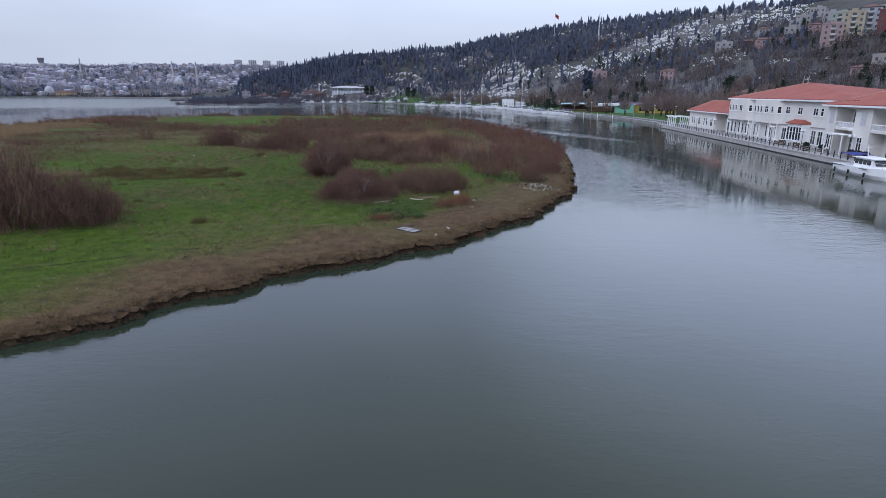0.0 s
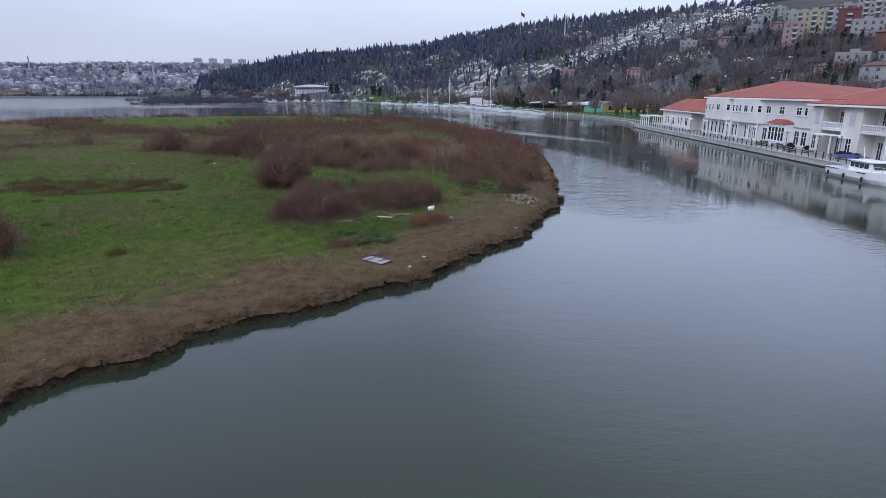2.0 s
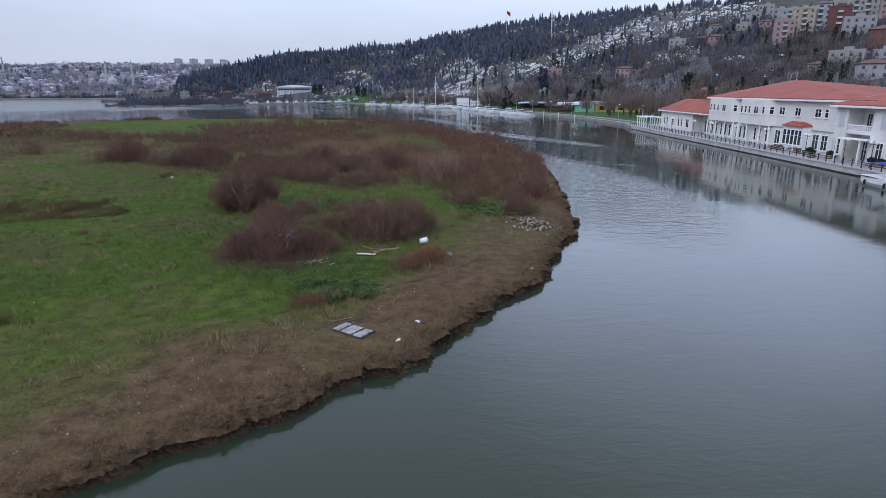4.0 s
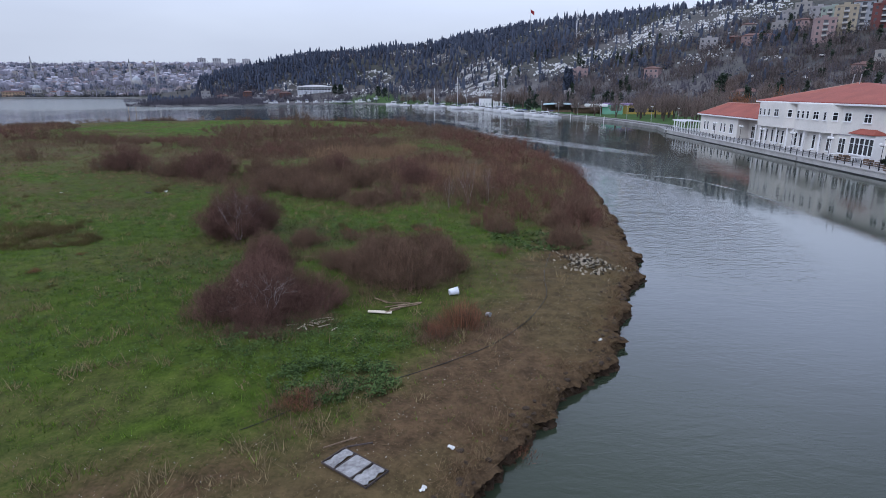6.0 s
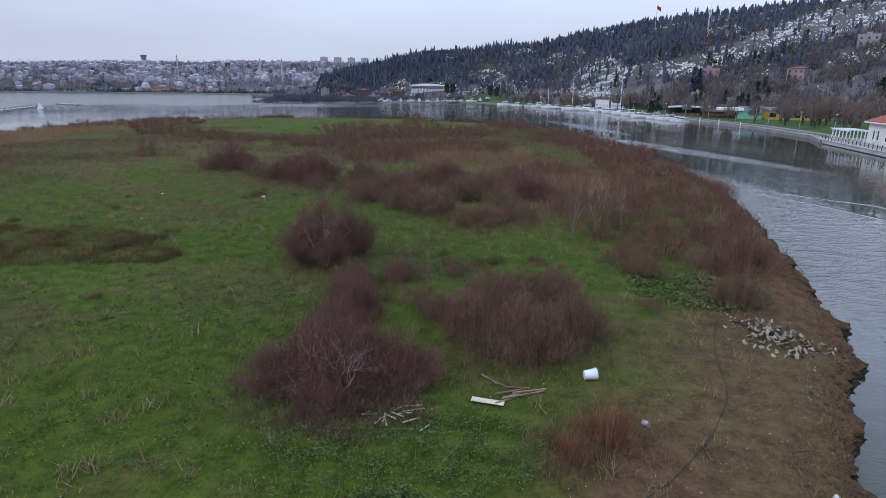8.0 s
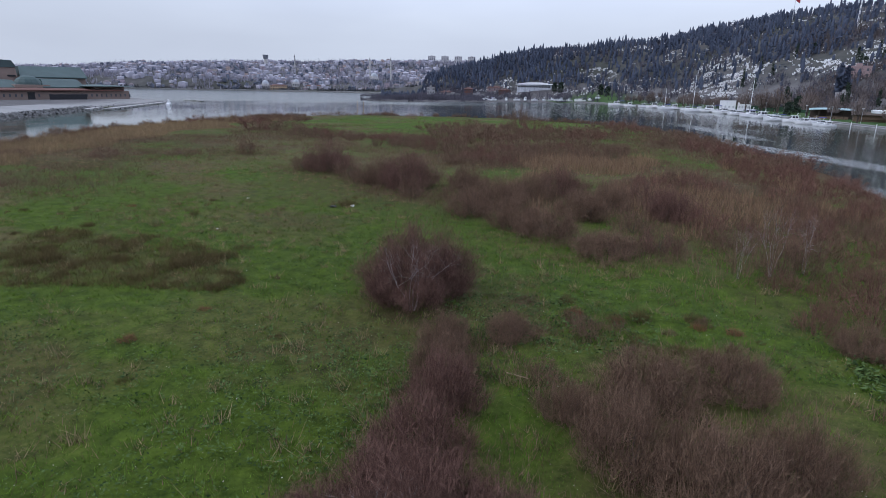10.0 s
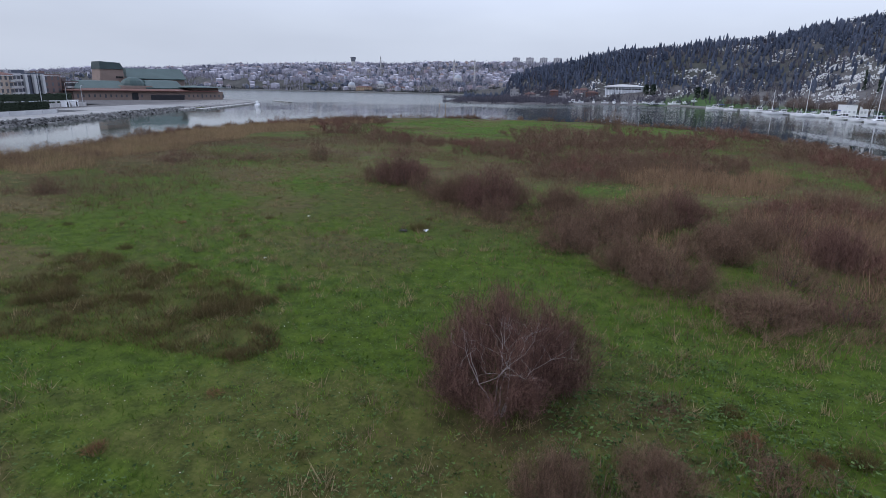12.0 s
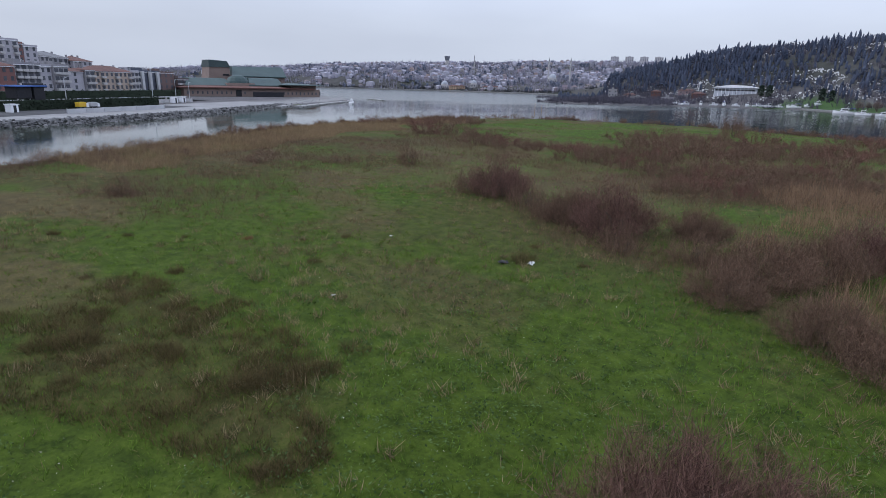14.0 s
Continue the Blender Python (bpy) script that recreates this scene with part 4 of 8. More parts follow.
# brown stalks that straggle out of the foot of the shrubs
foot_at = np.array([(x, y, w) for x, y, w, h, kind in SHRUBS_BY_BANK + SHRUBS_ROUND_CLEARING + SHRUBS_MID_ISLAND + SHRUBS_ACROSS if y < 118 and w > 1.2])
pick = rng.integers(0, len(foot_at), 9000)
p = foot_at[pick, :2] + rng.normal(0, 0.42, (9000, 2)) * foot_at[pick, 2:]
keep = (island_edge(p[:, 0], p[:, 1]) > 1.5) & (ripple(p[:, 0] * 1.1, p[:, 1] * 1.1, 12.0) > -0.25)
blades("dry_stalks", p[keep], 0.18, 0.60, 0.016, 0.5, twig_brown, "brown dead stalks straggling round the shrubs", "dry weeds", per=9, spread=0.22)
# brushwood between the shrubs
p, d = scatter(40000, -70, 22, 84, 200)
m = ripple(p[:, 0] * 0.17, p[:, 1] * 0.13, 5.5)
left = np.interp(p[:, 1], [78, 90, 106, 120, 140, 165, 190, 215], [11, 3, -4, -12, -32, -48, -60, -60])
keep = (d > 0.8) & (p[:, 0] > left - 14) & (rng.random(len(p)) < 0.65 * smooth(-0.35, 0.2, m) * smooth(left - 14, left - 4, p[:, 0])) & (((p[:, 0] + 60) / 34) ** 2 + ((p[:, 1] - 205) / 42) ** 2 > 1)
blades("brushwood", p[keep], 0.3, 0.95, 0.026, 0.45, thicket_brown, "low brown brushwood between the shrubs", "brushwood", per=7, spread=0.45)
# brown fringe of low brushwood inland of the reed belt
p, d = scatter(42000, -112, -50, 66, 190)
m = ripple(p[:, 0] * 0.16, p[:, 1] * 0.22, 27.0) + 0.4 * ripple(p[:, 0] * 0.6, p[:, 1] * 0.8, 7.0)
keep = (d > 3) & (d < 52) & (rng.random(len(p)) < 0.60 * smooth(-0.25, 0.45, m) * smooth(-48, -66, p[:, 0]) + 0.35 * (d < 12) * (p[:, 1] < 140))
blades("brushwood", p[keep], 0.2, 0.75, 0.026, 0.5, thicket_brown, "low brown brushwood behind the reed belt", "brushwood", per=7, spread=0.4)
# reed beds
p, d = scatter(9500, -20, 18, 94, 150)
keep = ((((p[:, 0] - 2.5) / 9.5) ** 2 + ((p[:, 1] - 108) / 9.5) ** 2 < 1 + 0.3 * ripple(p[:, 0], p[:, 1])) | (ripple(p[:, 0] * 0.5, p[:, 1] * 0.35, 8.0) > 0.35) | (((p[:, 0] + 11) / 9) ** 2 + ((p[:, 1] - 133) / 9) ** 2 < 1)) & (d > 1)
blades("reeds", p[keep], 0.6, 1.45, 0.034, 0.2, reed_tan, "bed of tan reeds among red-brown shrubs", "reeds", per=5, spread=0.2)
p, d = scatter(34000, -128, -80, 96, 215)
keep = (d > 0.3) & (d < 21 + 6 * ripple(p[:, 0] * 0.2, p[:, 1] * 0.2))
blades("reeds", p[keep], 0.35, 1.05, 0.035, 0.3, reed_pale, "belt of tan reeds along the island shore", "reeds", per=5, spread=0.4)


def leaf_patch(cx, cy, rx, ry, n, size, label):
    a, q = rng.uniform(0, 2 * np.pi, n), np.sqrt(rng.random(n))
    x, y = cx + np.cos(a) * q * rx, cy + np.sin(a) * q * ry
    keep = ripple(x * 4.1, y * 4.1, cx) + 0.5 * ripple(x * 1.3, y * 1.3, cy) > -0.3
    x, y = x[keep], y[keep]
    n = len(x)
    z = island_height(x, y) + rng.uniform(0.03, 0.32, n)
    c = np.column_stack([x, y, z])
    u = rng.normal(size=(n, 3)) * np.array([1, 1, 0.35])
    u /= np.linalg.norm(u, axis=1, keepdims=True)
    w = np.cross(u, np.array([0, 0, 1.0]) + rng.normal(0, 0.35, (n, 3)))
    w /= np.linalg.norm(w, axis=1, keepdims=True)
    s = size * rng.uniform(0.6, 1.4, (n, 1))
    v = np.stack([c - u * s, c + w * s * 0.45, c + u * s, c - w * s * 0.45], 1).reshape(-1, 3)
    ob = mesh_object("weeds", v, np.arange(4 * n).reshape(-1, 4), leaf_green)
    return tagged(ob, label, "weeds", kind="stuff")


leaf_patch(-3.9, 52.7, 2.6, 1.8, 5200, 0.066, "patch of broad-leaved dark green weeds beside bare earth")
leaf_patch(-5.2, 56.6, 4.6, 2.8, 8500, 0.046, "broad-leaved green weeds in front of shrubs")
leaf_patch(8.2, 73.5, 4.0, 3.0, 2200, 0.11, "dark green weeds between shrubs near the bank")
leaf_patch(-7.5, 75.0, 5.0, 3.4, 2600, 0.08, "pale green weeds between low brown tufts")
leaf_patch(-16.0, 66.0, 6.0, 5.0, 2600, 0.07, "scattered clover-like weeds in the short grass")
for cx, cy in ((-25, 63), (-22, 72), (-32, 66), (-12, 82), (-20, 84), (-28, 88), (-40, 62), (-17, 56), (-24, 55), (-13, 61), (-18, 78), (-26, 79), (-9, 79), (-4, 80), (2, 76), (-16, 91), (-23, 96), (-35, 84), (-11, 70), (-8, 56.5), (-14, 66.5), (-30, 58)):
    leaf_patch(cx, cy, 5.0, 3.6, 1900, 0.056, "scattered broad-leaved weeds in the short grass")

# ---- materials of buildings and boats ----
white_plaster = material("white_plaster", (0.69, 0.665, 0.63), (0.58, 0.56, 0.53), scale=0.35, fine=5, rough=0.85, bump=0.1)
white_paint = material("white_paint", (0.82, 0.82, 0.83), (0.70, 0.70, 0.72), scale=1.0, fine=9, rough=0.5, bump=0.05)
roof_tile = material("red_roof_tiles", (0.310, 0.090, 0.064), (0.200, 0.058, 0.043), scale=0.25, fine=4, rough=0.85, bump=0.5)
quay_stone = material("quay_concrete", (0.50, 0.49, 0.48), (0.30, 0.29, 0.28), scale=0.4, fine=6, rough=0.9, bump=0.3)
paving = material("grey_paving", (0.40, 0.39, 0.38), (0.28, 0.275, 0.27), scale=0.3, fine=7, rough=0.9, bump=0.2)
dark_metal = material("dark_metal", (0.045, 0.045, 0.05), (0.025, 0.025, 0.03), scale=2, fine=20, rough=0.5, metal=0.6, bump=0.1)
steel = material("pale_steel", (0.55, 0.56, 0.58), (0.40, 0.41, 0.43), scale=2, fine=20, rough=0.35, metal=0.8, bump=0.05)
window_dark = material("dark_window_glass", (0.030, 0.032, 0.038), (0.018, 0.019, 0.022), scale=0.6, fine=3, rough=0.12, bump=0, spec=0.6)
window_blind = material("pale_window_blind", (0.55, 0.55, 0.57), (0.42, 0.42, 0.45), scale=0.8, fine=6, rough=0.6, bump=0.05)
wicker = material("brown_wicker", (0.16, 0.11, 0.075), (0.08, 0.055, 0.04), scale=4, fine=30, rough=0.8, bump=0.4)
blue_canvas = material("blue_canvas", (0.035, 0.05, 0.22), (0.022, 0.032, 0.15), scale=1.5, fine=14, rough=0.8, bump=0.2)
lamp_glass = material("white_lamp_globe", (0.85, 0.85, 0.84), (0.75, 0.75, 0.75), scale=2, fine=9, rough=0.25, bump=0)
hedge_leaf = material("dark_hedge_leaves", (0.022, 0.034, 0.018), (0.010, 0.016, 0.010), scale=0.5, fine=4, rough=0.8, bump=0.6, island=0.3)

# ---- the quay on the hotel side: x runs along the edge towards the open end, y inland ----
QUAY = pose(69.5, 194.0, 0, 0, 0, -94.9)
QZ = 1.05
quay = empty("quay_wall", QUAY, "pale concrete quay with a dark waterline and coping", "quay", kind="structure")
part("wall", boxed(-2.0, 66.0, 0.0, 11.0, -1.5, QZ - 0.16), quay_stone, quay)
part("wall", boxed(66.3, 152.0, 0.12, 11.0, -1.5, QZ - 0.2), quay_stone, quay)
for k in range(77):
    a = -2.0 + 2.0 * k
    if k == 0:
        slab = part("coping_stone", boxed(0.015, 1.985, -0.14, 0.7, QZ - 0.16, QZ + 0.02, 0.02), quay_stone, quay)
        slab.matrix_basis = pose(a, 0, 0)
    else:
        shared("coping_stone", slab, pose(a, 0.12 if a >= 66 else 0, -0.04 if a >= 66 else 0), quay)
part("paving", boxed(-2.0, 152.0, 0.7, 11.0, QZ - 0.16, QZ - 0.03), paving, quay)
part("waterline_beam", boxed(-2.0, 152.0, -0.06, 0.0, -0.2, 0.16), dark_metal, quay, "dark wet band at the waterline")

railing = empty("quay_railing", QUAY, "low railing of dark posts and thin pale rails", "railing")
pb = boxed(-0.06, 0.06, -0.06, 0.06, QZ, QZ + 1.0, 0.015)
box(pb, -0.09, 0.09, -0.09, 0.09, QZ + 1.0, QZ + 1.06)
post = part("post", pb, dark_metal, railing)
post.matrix_basis = pose(-1.2, 0.35, 0)
for k in range(1, 58):
    shared("post", post, pose(-1.2 + 1.85 * k, 0.35, 0), railing)
for z in (0.35, 0.65, 0.93):
    part("rail", tube(bmesh.new(), (-1.2, 0.35, QZ + z), (104.3, 0.35, QZ + z), 0.022), steel, railing)


# ---- the white hotel with red hipped roofs ----
def hip_roof(s0, s1, d0, d1, z0, z1, over=0.7, edge=0.28, slope=0.95, apex=None):
    """A hipped roof with thick eaves."""
    bm = bmesh.new()
    half = (d1 - d0) / 2 + over
    ridge0, ridge1 = s0 - over + half * slope, s1 + over - half * slope
    if ridge0 > ridge1:
        ridge0 = ridge1 = (s0 + s1) / 2
    if apex:
        ridge0, ridge1 = apex
    m = (d0 + d1) / 2
    low = [bm.verts.new(p) for p in ((s0 - over, d0 - over, z0), (s1 + over, d0 - over, z0), (s1 + over, d1 + over, z0), (s0 - over, d1 + over, z0))]
    eave = [bm.verts.new(v.co + Vector((0, 0, edge))) for v in low]
    top = [bm.verts.new((ridge0, m, z1)), bm.verts.new((ridge1 + 0.01, m, z1))]
    bm.faces.new(low[::-1])
    for i in range(4):
        j = (i + 1) % 4
        bm.faces.new((low[i], low[j], eave[j], eave[i]))
    bm.faces.new((eave[0], eave[1], top[1], top[0]))
    bm.faces.new((eave[2], eave[3], top[0], top[1]))
    bm.faces.new((eave[1], eave[2], top[1]))
    bm.faces.new((eave[3], eave[0], top[0]))
    return bm


def fascia(s0, s1, d0, d1, z, over=0.74):
    bm = bmesh.new()
    box(bm, s0 - over, s1 + over, d0 - over - 0.06, d0 - over + 0.02, z - 0.14, z + 0.14)
    box(bm, s0 - over - 0.06, s0 - over + 0.02, d0 - over, d1 + over, z - 0.14, z + 0.14)
    box(bm, s1 + over - 0.02, s1 + over + 0.06, d0 - over, d1 + over, z - 0.14, z + 0.14)
    return bm


def window_meshes(w, h, panes, store={}):
    key = (w, h, panes)
    if key not in store:
        # one closed ring for the frame
        bm = bmesh.new()
        loops = []
        for out, y in ((0.09, 0.02), (0.09, -0.09), (-0.01, -0.09), (-0.01, 0.02)):
            loops.append([bm.verts.new(c) for c in ((-w / 2 - out, y, -out), (w / 2 + out, y, -out), (w / 2 + out, y, h + out), (-w / 2 - out, y, h + out))])
        for a, b in zip(loops, loops[1:] + loops[:1]):
            for k in range(4):
                bm.faces.new((a[k], a[(k + 1) % 4], b[(k + 1) % 4], b[k]))
        obs = [part("window", bm, white_paint), part("pane", boxed(-w / 2, w / 2, -0.035, 0.01, 0, h), window_dark), part("sill", boxed(-w / 2 - 0.16, w / 2 + 0.16, -0.18, 0.02, -0.19, -0.092), white_paint), part("transom", boxed(-w / 2 + 0.005, w / 2 - 0.005, -0.07, 0.0, h * 0.62, h * 0.62 + 0.05), white_paint)]
        for k in range(1, panes):
            c = -w / 2 + w * k / panes
            obs.append(part("mullion", boxed(c - 0.035, c + 0.035, -0.078, 0.0, 0.012, h - 0.012), white_paint))
        patterns.extend(obs)
        store[key] = obs
    return store[key]


def window_at(parent, s, d, z, w, h, panes=1, turn=0):
    obs = window_meshes(w, h, panes)
    ob = shared("window", obs[0], pose(s, d, z, 0, 0, turn), parent)
    for kind, p in zip(("pane", "sill", "transom", "mullion", "mullion", "mullion", "mullion"), obs[1:]):
        shared(kind, p, Matrix.Identity(4), ob)
    return ob


hotel = empty("hotel", QUAY, "long white two-storey hotel with red hipped roofs on the quay", "building")
G = QZ - 0.05
body = bmesh.new()
box(body, 40.2, 86.5, 5.5, 27.0, G, 9.5)
part("wall", body, white_plaster, hotel)
for s0, s1 in ((40.6, 53.7), (54.7, 67.6)):
    base = [(s0, 5.5), (s0 + 1.6, 4.3), (s1 - 1.6, 4.3), (s1, 5.5)]
    part("oriel", hull(bmesh.new(), [[(x, y, 4.75) for x, y in base], [(x, y, 9.46) for x, y in base]]), white_plaster, hotel, "broad white oriel on slim columns")
part("wall", boxed(9.0, 30.5, 5.6, 15.0, G, 5.8), white_plaster, hotel, "white wall of the low annex")
part("wall", boxed(30.5, 40.2, 8.2, 15.0, G, 5.8), white_plaster, hotel)
part("wall", boxed(86.5, 118.0, 6.2, 24.0, G, 8.9), white_plaster, hotel, "white wing with open balconies")
for s0, s1 in ((86.5, 89.2), (94.4, 98.7), (104.0, 108.4), (113.6, 118.0)):
    part("bay", boxed(s0, s1, 3.9, 6.2, G, 8.9), white_plaster, hotel)
for s0, s1 in ((89.2, 94.4), (98.7, 104.0), (108.4, 113.6)):
    part("balcony_floor", boxed(s0, s1, 4.0, 6.2, 5.0, 5.35), white_plaster, hotel)
    part("lintel", boxed(s0, s1, 4.0, 6.2, 8.35, 8.88), white_plaster, hotel)
part("roof", hip_roof(40.2, 92.0, 5.5, 27.0, 9.5, 13.1, apex=(54.0, 56.0)), roof_tile, hotel, "broad red tiled hipped roof")
part("roof", hip_roof(9.0, 40.0, 5.6, 15.0, 5.75, 8.7), roof_tile, hotel)
part("roof", hip_roof(86.5, 118.0, 3.9, 24.0, 8.85, 12.6), roof_tile, hotel)
cap = material("pale_ridge_tiles", (0.46, 0.26, 0.21), (0.34, 0.18, 0.145), scale=0.6, fine=5, rough=0.85, bump=0.3)
for a, b in (((39.5, 4.8, 9.62), (54.0, 16.25, 13.15)), ((85.8, 3.2, 8.98), (95.6, 13.95, 12.66)), ((118.7, 3.2, 8.98), (108.9, 13.95, 12.66)), ((95.6, 13.95, 12.66), (108.9, 13.95, 12.66)), ((8.3, 4.9, 5.87), (13.6, 10.3, 8.75)), ((40.7, 4.9, 5.87), (35.4, 10.3, 8.75)), ((13.6, 10.3, 8.75), (35.4, 10.3, 8.75))):
    part("ridge_cap", tube(bmesh.new(), a, b, 0.13, 0.13, 6), cap, hotel, "pale ridge tiles")
part("fascia", fascia(40.2, 92.0, 5.5, 27.0, 9.5), white_paint, hotel)
part("fascia", fascia(9.0, 40.0, 5.6, 15.0, 5.75), white_paint, hotel)
part("fascia", fascia(86.5, 118.0, 3.9, 24.0, 8.85), white_paint, hotel)
part("band", boxed(40.1, 86.5, 5.38, 5.52, 4.62, 4.8), material("grey_band", (0.34, 0.33, 0.35), rough=0.8), hotel, "thin grey band between storeys")
for s in (41.0, 43.1, 45.2, 49.4, 53.2, 55.4, 58.9, 63.8, 67.0):
    part("column", tube(bmesh.new(), (s, 4.7, G), (s, 4.7, 4.75), 0.16, 0.14, 10), white_paint, hotel)
for s, w, n in ((42.9, 0.7, 1), (44.6, 0.7, 1), (46.4, 0.7, 1), (49.2, 1.5, 2), (52.9, 0.7, 1), (56.9, 0.7, 1), (58.4, 0.7, 1), (59.9, 0.7, 1), (62.4, 1.5, 2), (65.0, 0.7, 1), (66.8, 0.7, 1)):
    slant = 37 if s in (52.9, 66.8) else 0
    window_at(hotel, s, 4.9 if slant else 4.3, 6.9, w, 1.25, n, slant)
for s, w, n in ((69.2, 1.6, 2), (74.0, 1.6, 2), (79.6, 1.5, 2), (81.8, 0.8, 1)):
    window_at(hotel, s, 5.5, 6.9, w, 1.25, n)
for s, w, n in ((42.2, 0.75, 1), (44.2, 0.75, 1), (46.5, 0.75, 1), (48.5, 0.75, 1), (50.4, 0.75, 1), (55.1, 0.75, 1), (56.8, 0.75, 1), (60.9, 0.75, 1), (62.6, 0.75, 1), (65.1, 0.75, 1), (68.8, 1.6, 2), (80.0, 1.5, 2), (82.3, 1.5, 2), (85.2, 0.7, 1)):
    window_at(hotel, s, 5.5, 1.75, w, 2.35, n)
for s, w, n in ((12.0, 0.8, 1), (14.0, 0.8, 1), (18.0, 1.4, 2), (22.0, 0.8, 1), (24.0, 0.8, 1), (27.6, 1.6, 2)):
    window_at(hotel, s, 5.6, 2.1, w, 2.0, n)
for s in (33.0, 36.5):
    window_at(hotel, s, 8.2, 1.3, 2.0, 2.6, 2)
for s, w in ((87.9, 1.1), (96.6, 1.2), (106.2, 1.2), (115.5, 1.2)):
    window_at(hotel, s, 3.9, 1.9, w, 2.2, 2)
    part("shutter", boxed(s - w / 2 - 0.75, s - w / 2 - 0.12, 3.82, 3.9, 1.9, 4.1, 0.01), window_blind, hotel)
    part("blind_window", boxed(s - 0.6, s + 0.6, 3.84, 3.9, 5.9, 8.1, 0.01), window_blind, hotel, "pale closed shutters")
for s in (90.6, 92.9, 100.2, 102.5, 109.9, 112.2):
    window_at(hotel, s, 6.2, 5.45, 0.95, 2.4, 2)
    window_at(hotel, s, 6.2, 1.1, 0.95, 2.7, 2)
bal = boxed(-0.06, 0.06, -0.06, 0.06, 0, 0.8)
baluster = part("baluster", bal, white_paint)
patterns.append(baluster)
for s0, s1 in ((89.2, 94.4), (98.7, 104.0), (108.4, 113.6)):
    rail = part("balustrade", box(boxed(s0, s1, 3.95, 4.2, 6.15, 6.3), s0, s1, 3.98, 4.17, 5.35, 5.45), white_paint, hotel, "white balcony balustrade")
    for k in range(13):
        shared("baluster", baluster, pose(s0 + (s1 - s0) * (k + 0.5) / 13, 4.08, 5.4), rail)
porch = part("porch", boxed(72.9, 78.6, 4.0, 5.5, G, 5.2), white_paint, hotel, "glazed white porch with a small red roof")
part("porch_roof", hip_roof(73.2, 78.3, 4.0, 5.5, 5.2, 6.0, over=0.4, edge=0.12), roof_tile, porch)
for s in (73.6, 74.75, 75.9, 77.05, 78.0):
    window_at(porch, s, 4.0, 2.2, 0.95, 2.4, 1)
part("awning", box(boxed(90.2, 95.4, 2.2, 4.0, 4.35, 4.47, 0.03), 90.3, 90.45, 1.95, 2.1, G, 4.45), white_paint, hotel, "flat white awning over the entrance")
part("awning_post", boxed(95.1, 95.25, 1.95, 2.1, G, 4.45), white_paint, hotel)
for s in (52.5, 54.5):
    part("roof_pipe", tube(bmesh.new(), (s, 15.5, 12.0), (s + 0.4, 15.5, 14.6), 0.09, 0.09, 6), steel, hotel)


def quay_lamp(s, d):
    e = empty("street_lamp", QUAY @ pose(s, d, QZ - 0.03), "dark lamp post with two white globes on the quay", "street lamp", "lamps on the quay")
    bm = tube(bmesh.new(), (0, 0, 0), (0, 0, 0.5), 0.13, 0.08)
    tube(bm, (0, 0, 0.5), (0, 0, 3.3), 0.05, 0.04)
    tube(bm, (-0.55, 0, 3.15), (0.55, 0, 3.15), 0.03)
    part("post", bm, dark_metal, e)
    for x in (-0.55, 0.55):
        g = bmesh.new()
        bmesh.ops.create_uvsphere(g, u_segments=12, v_segments=8, radius=0.22, matrix=Matrix.Translation((x, 0, 3.38)))
        part("globe", g, lamp_glass, e)
    return e


first_lamp = quay_lamp(28.0, 1.6)
for s in (41.0, 50.0, 61.0, 72.0, 84.0, 93.0, 98.5):
    copy_thing(first_lamp, QUAY @ pose(s, 1.6, QZ - 0.03))


def wicker_set():
    e = empty("armchair", QUAY @ pose(75, 2.6, QZ - 0.03), "brown wicker armchair on the quay terrace", "chair", "seats on the terrace")
    part("seat", boxed(-0.4, 0.4, -0.4, 0.4, 0.12, 0.45, 0.04), wicker, e)
    part("backrest", boxed(-0.4, 0.4, 0.28, 0.42, 0.45, 0.95, 0.04), wicker, e)
    for x in (-0.4, 0.3):
        part("armrest", boxed(x, x + 0.1, -0.4, 0.28, 0.45, 0.68, 0.02), wicker, e)
    for x in (-0.34, 0.34):
        for y in (-0.34, 0.34):
            part("leg", boxed(x - 0.03, x + 0.03, y - 0.03, y + 0.03, 0, 0.12), dark_metal, e)
    return e


seat = wicker_set()
for k in range(6):
    s = 73 + (k // 3) * 6.2 + (k % 3) * 1.15
    copy_thing(seat, QUAY @ pose(s, 2.6 + 0.5 * (k % 2), QZ - 0.03, 0, 0, (k * 67) % 360))
tb = tube(bmesh.new(), (0, 0, 0.70), (0, 0, 0.75), 0.5, 0.5, 16)
table = empty("terrace_table", QUAY @ pose(76.0, 3.4, QZ - 0.03), "round white table on the quay terrace", "table", "tables on the terrace")
part("tabletop", tb, white_paint, table)
part("pedestal", tube(tube(bmesh.new(), (0, 0, 0), (0, 0, 0.05), 0.28, 0.24, 12), (0, 0, 0.05), (0, 0, 0.7), 0.05), dark_metal, table)
for k in range(8):
    copy_thing(table, QUAY @ pose(45 + 6.2 * k, 3.6, QZ - 0.03))


def planter():
    e = empty("planter", QUAY @ pose(86, 1.5, QZ - 0.03), "dark clipped bush in a square planter on the quay", "planter", "planters on the quay")
    part("pot", boxed(-0.45, 0.45, -0.45, 0.45, 0, 0.5, 0.03), wicker, e)
    r = np.random.default_rng(5)
    n = 700
    u = r.normal(size=(n, 3))
    u /= np.linalg.norm(u, axis=1, keepdims=True)
    c = u * np.array([0.5, 0.5, 0.35]) * r.uniform(0.6, 1.05, (n, 1)) + np.array([0, 0, 0.9])
    w = r.normal(0, 0.07, (n, 3, 3))
    mesh_object("foliage", (c[:, None] + w).reshape(-1, 3), np.arange(3 * n).reshape(-1, 3), hedge_leaf, e)
    return e


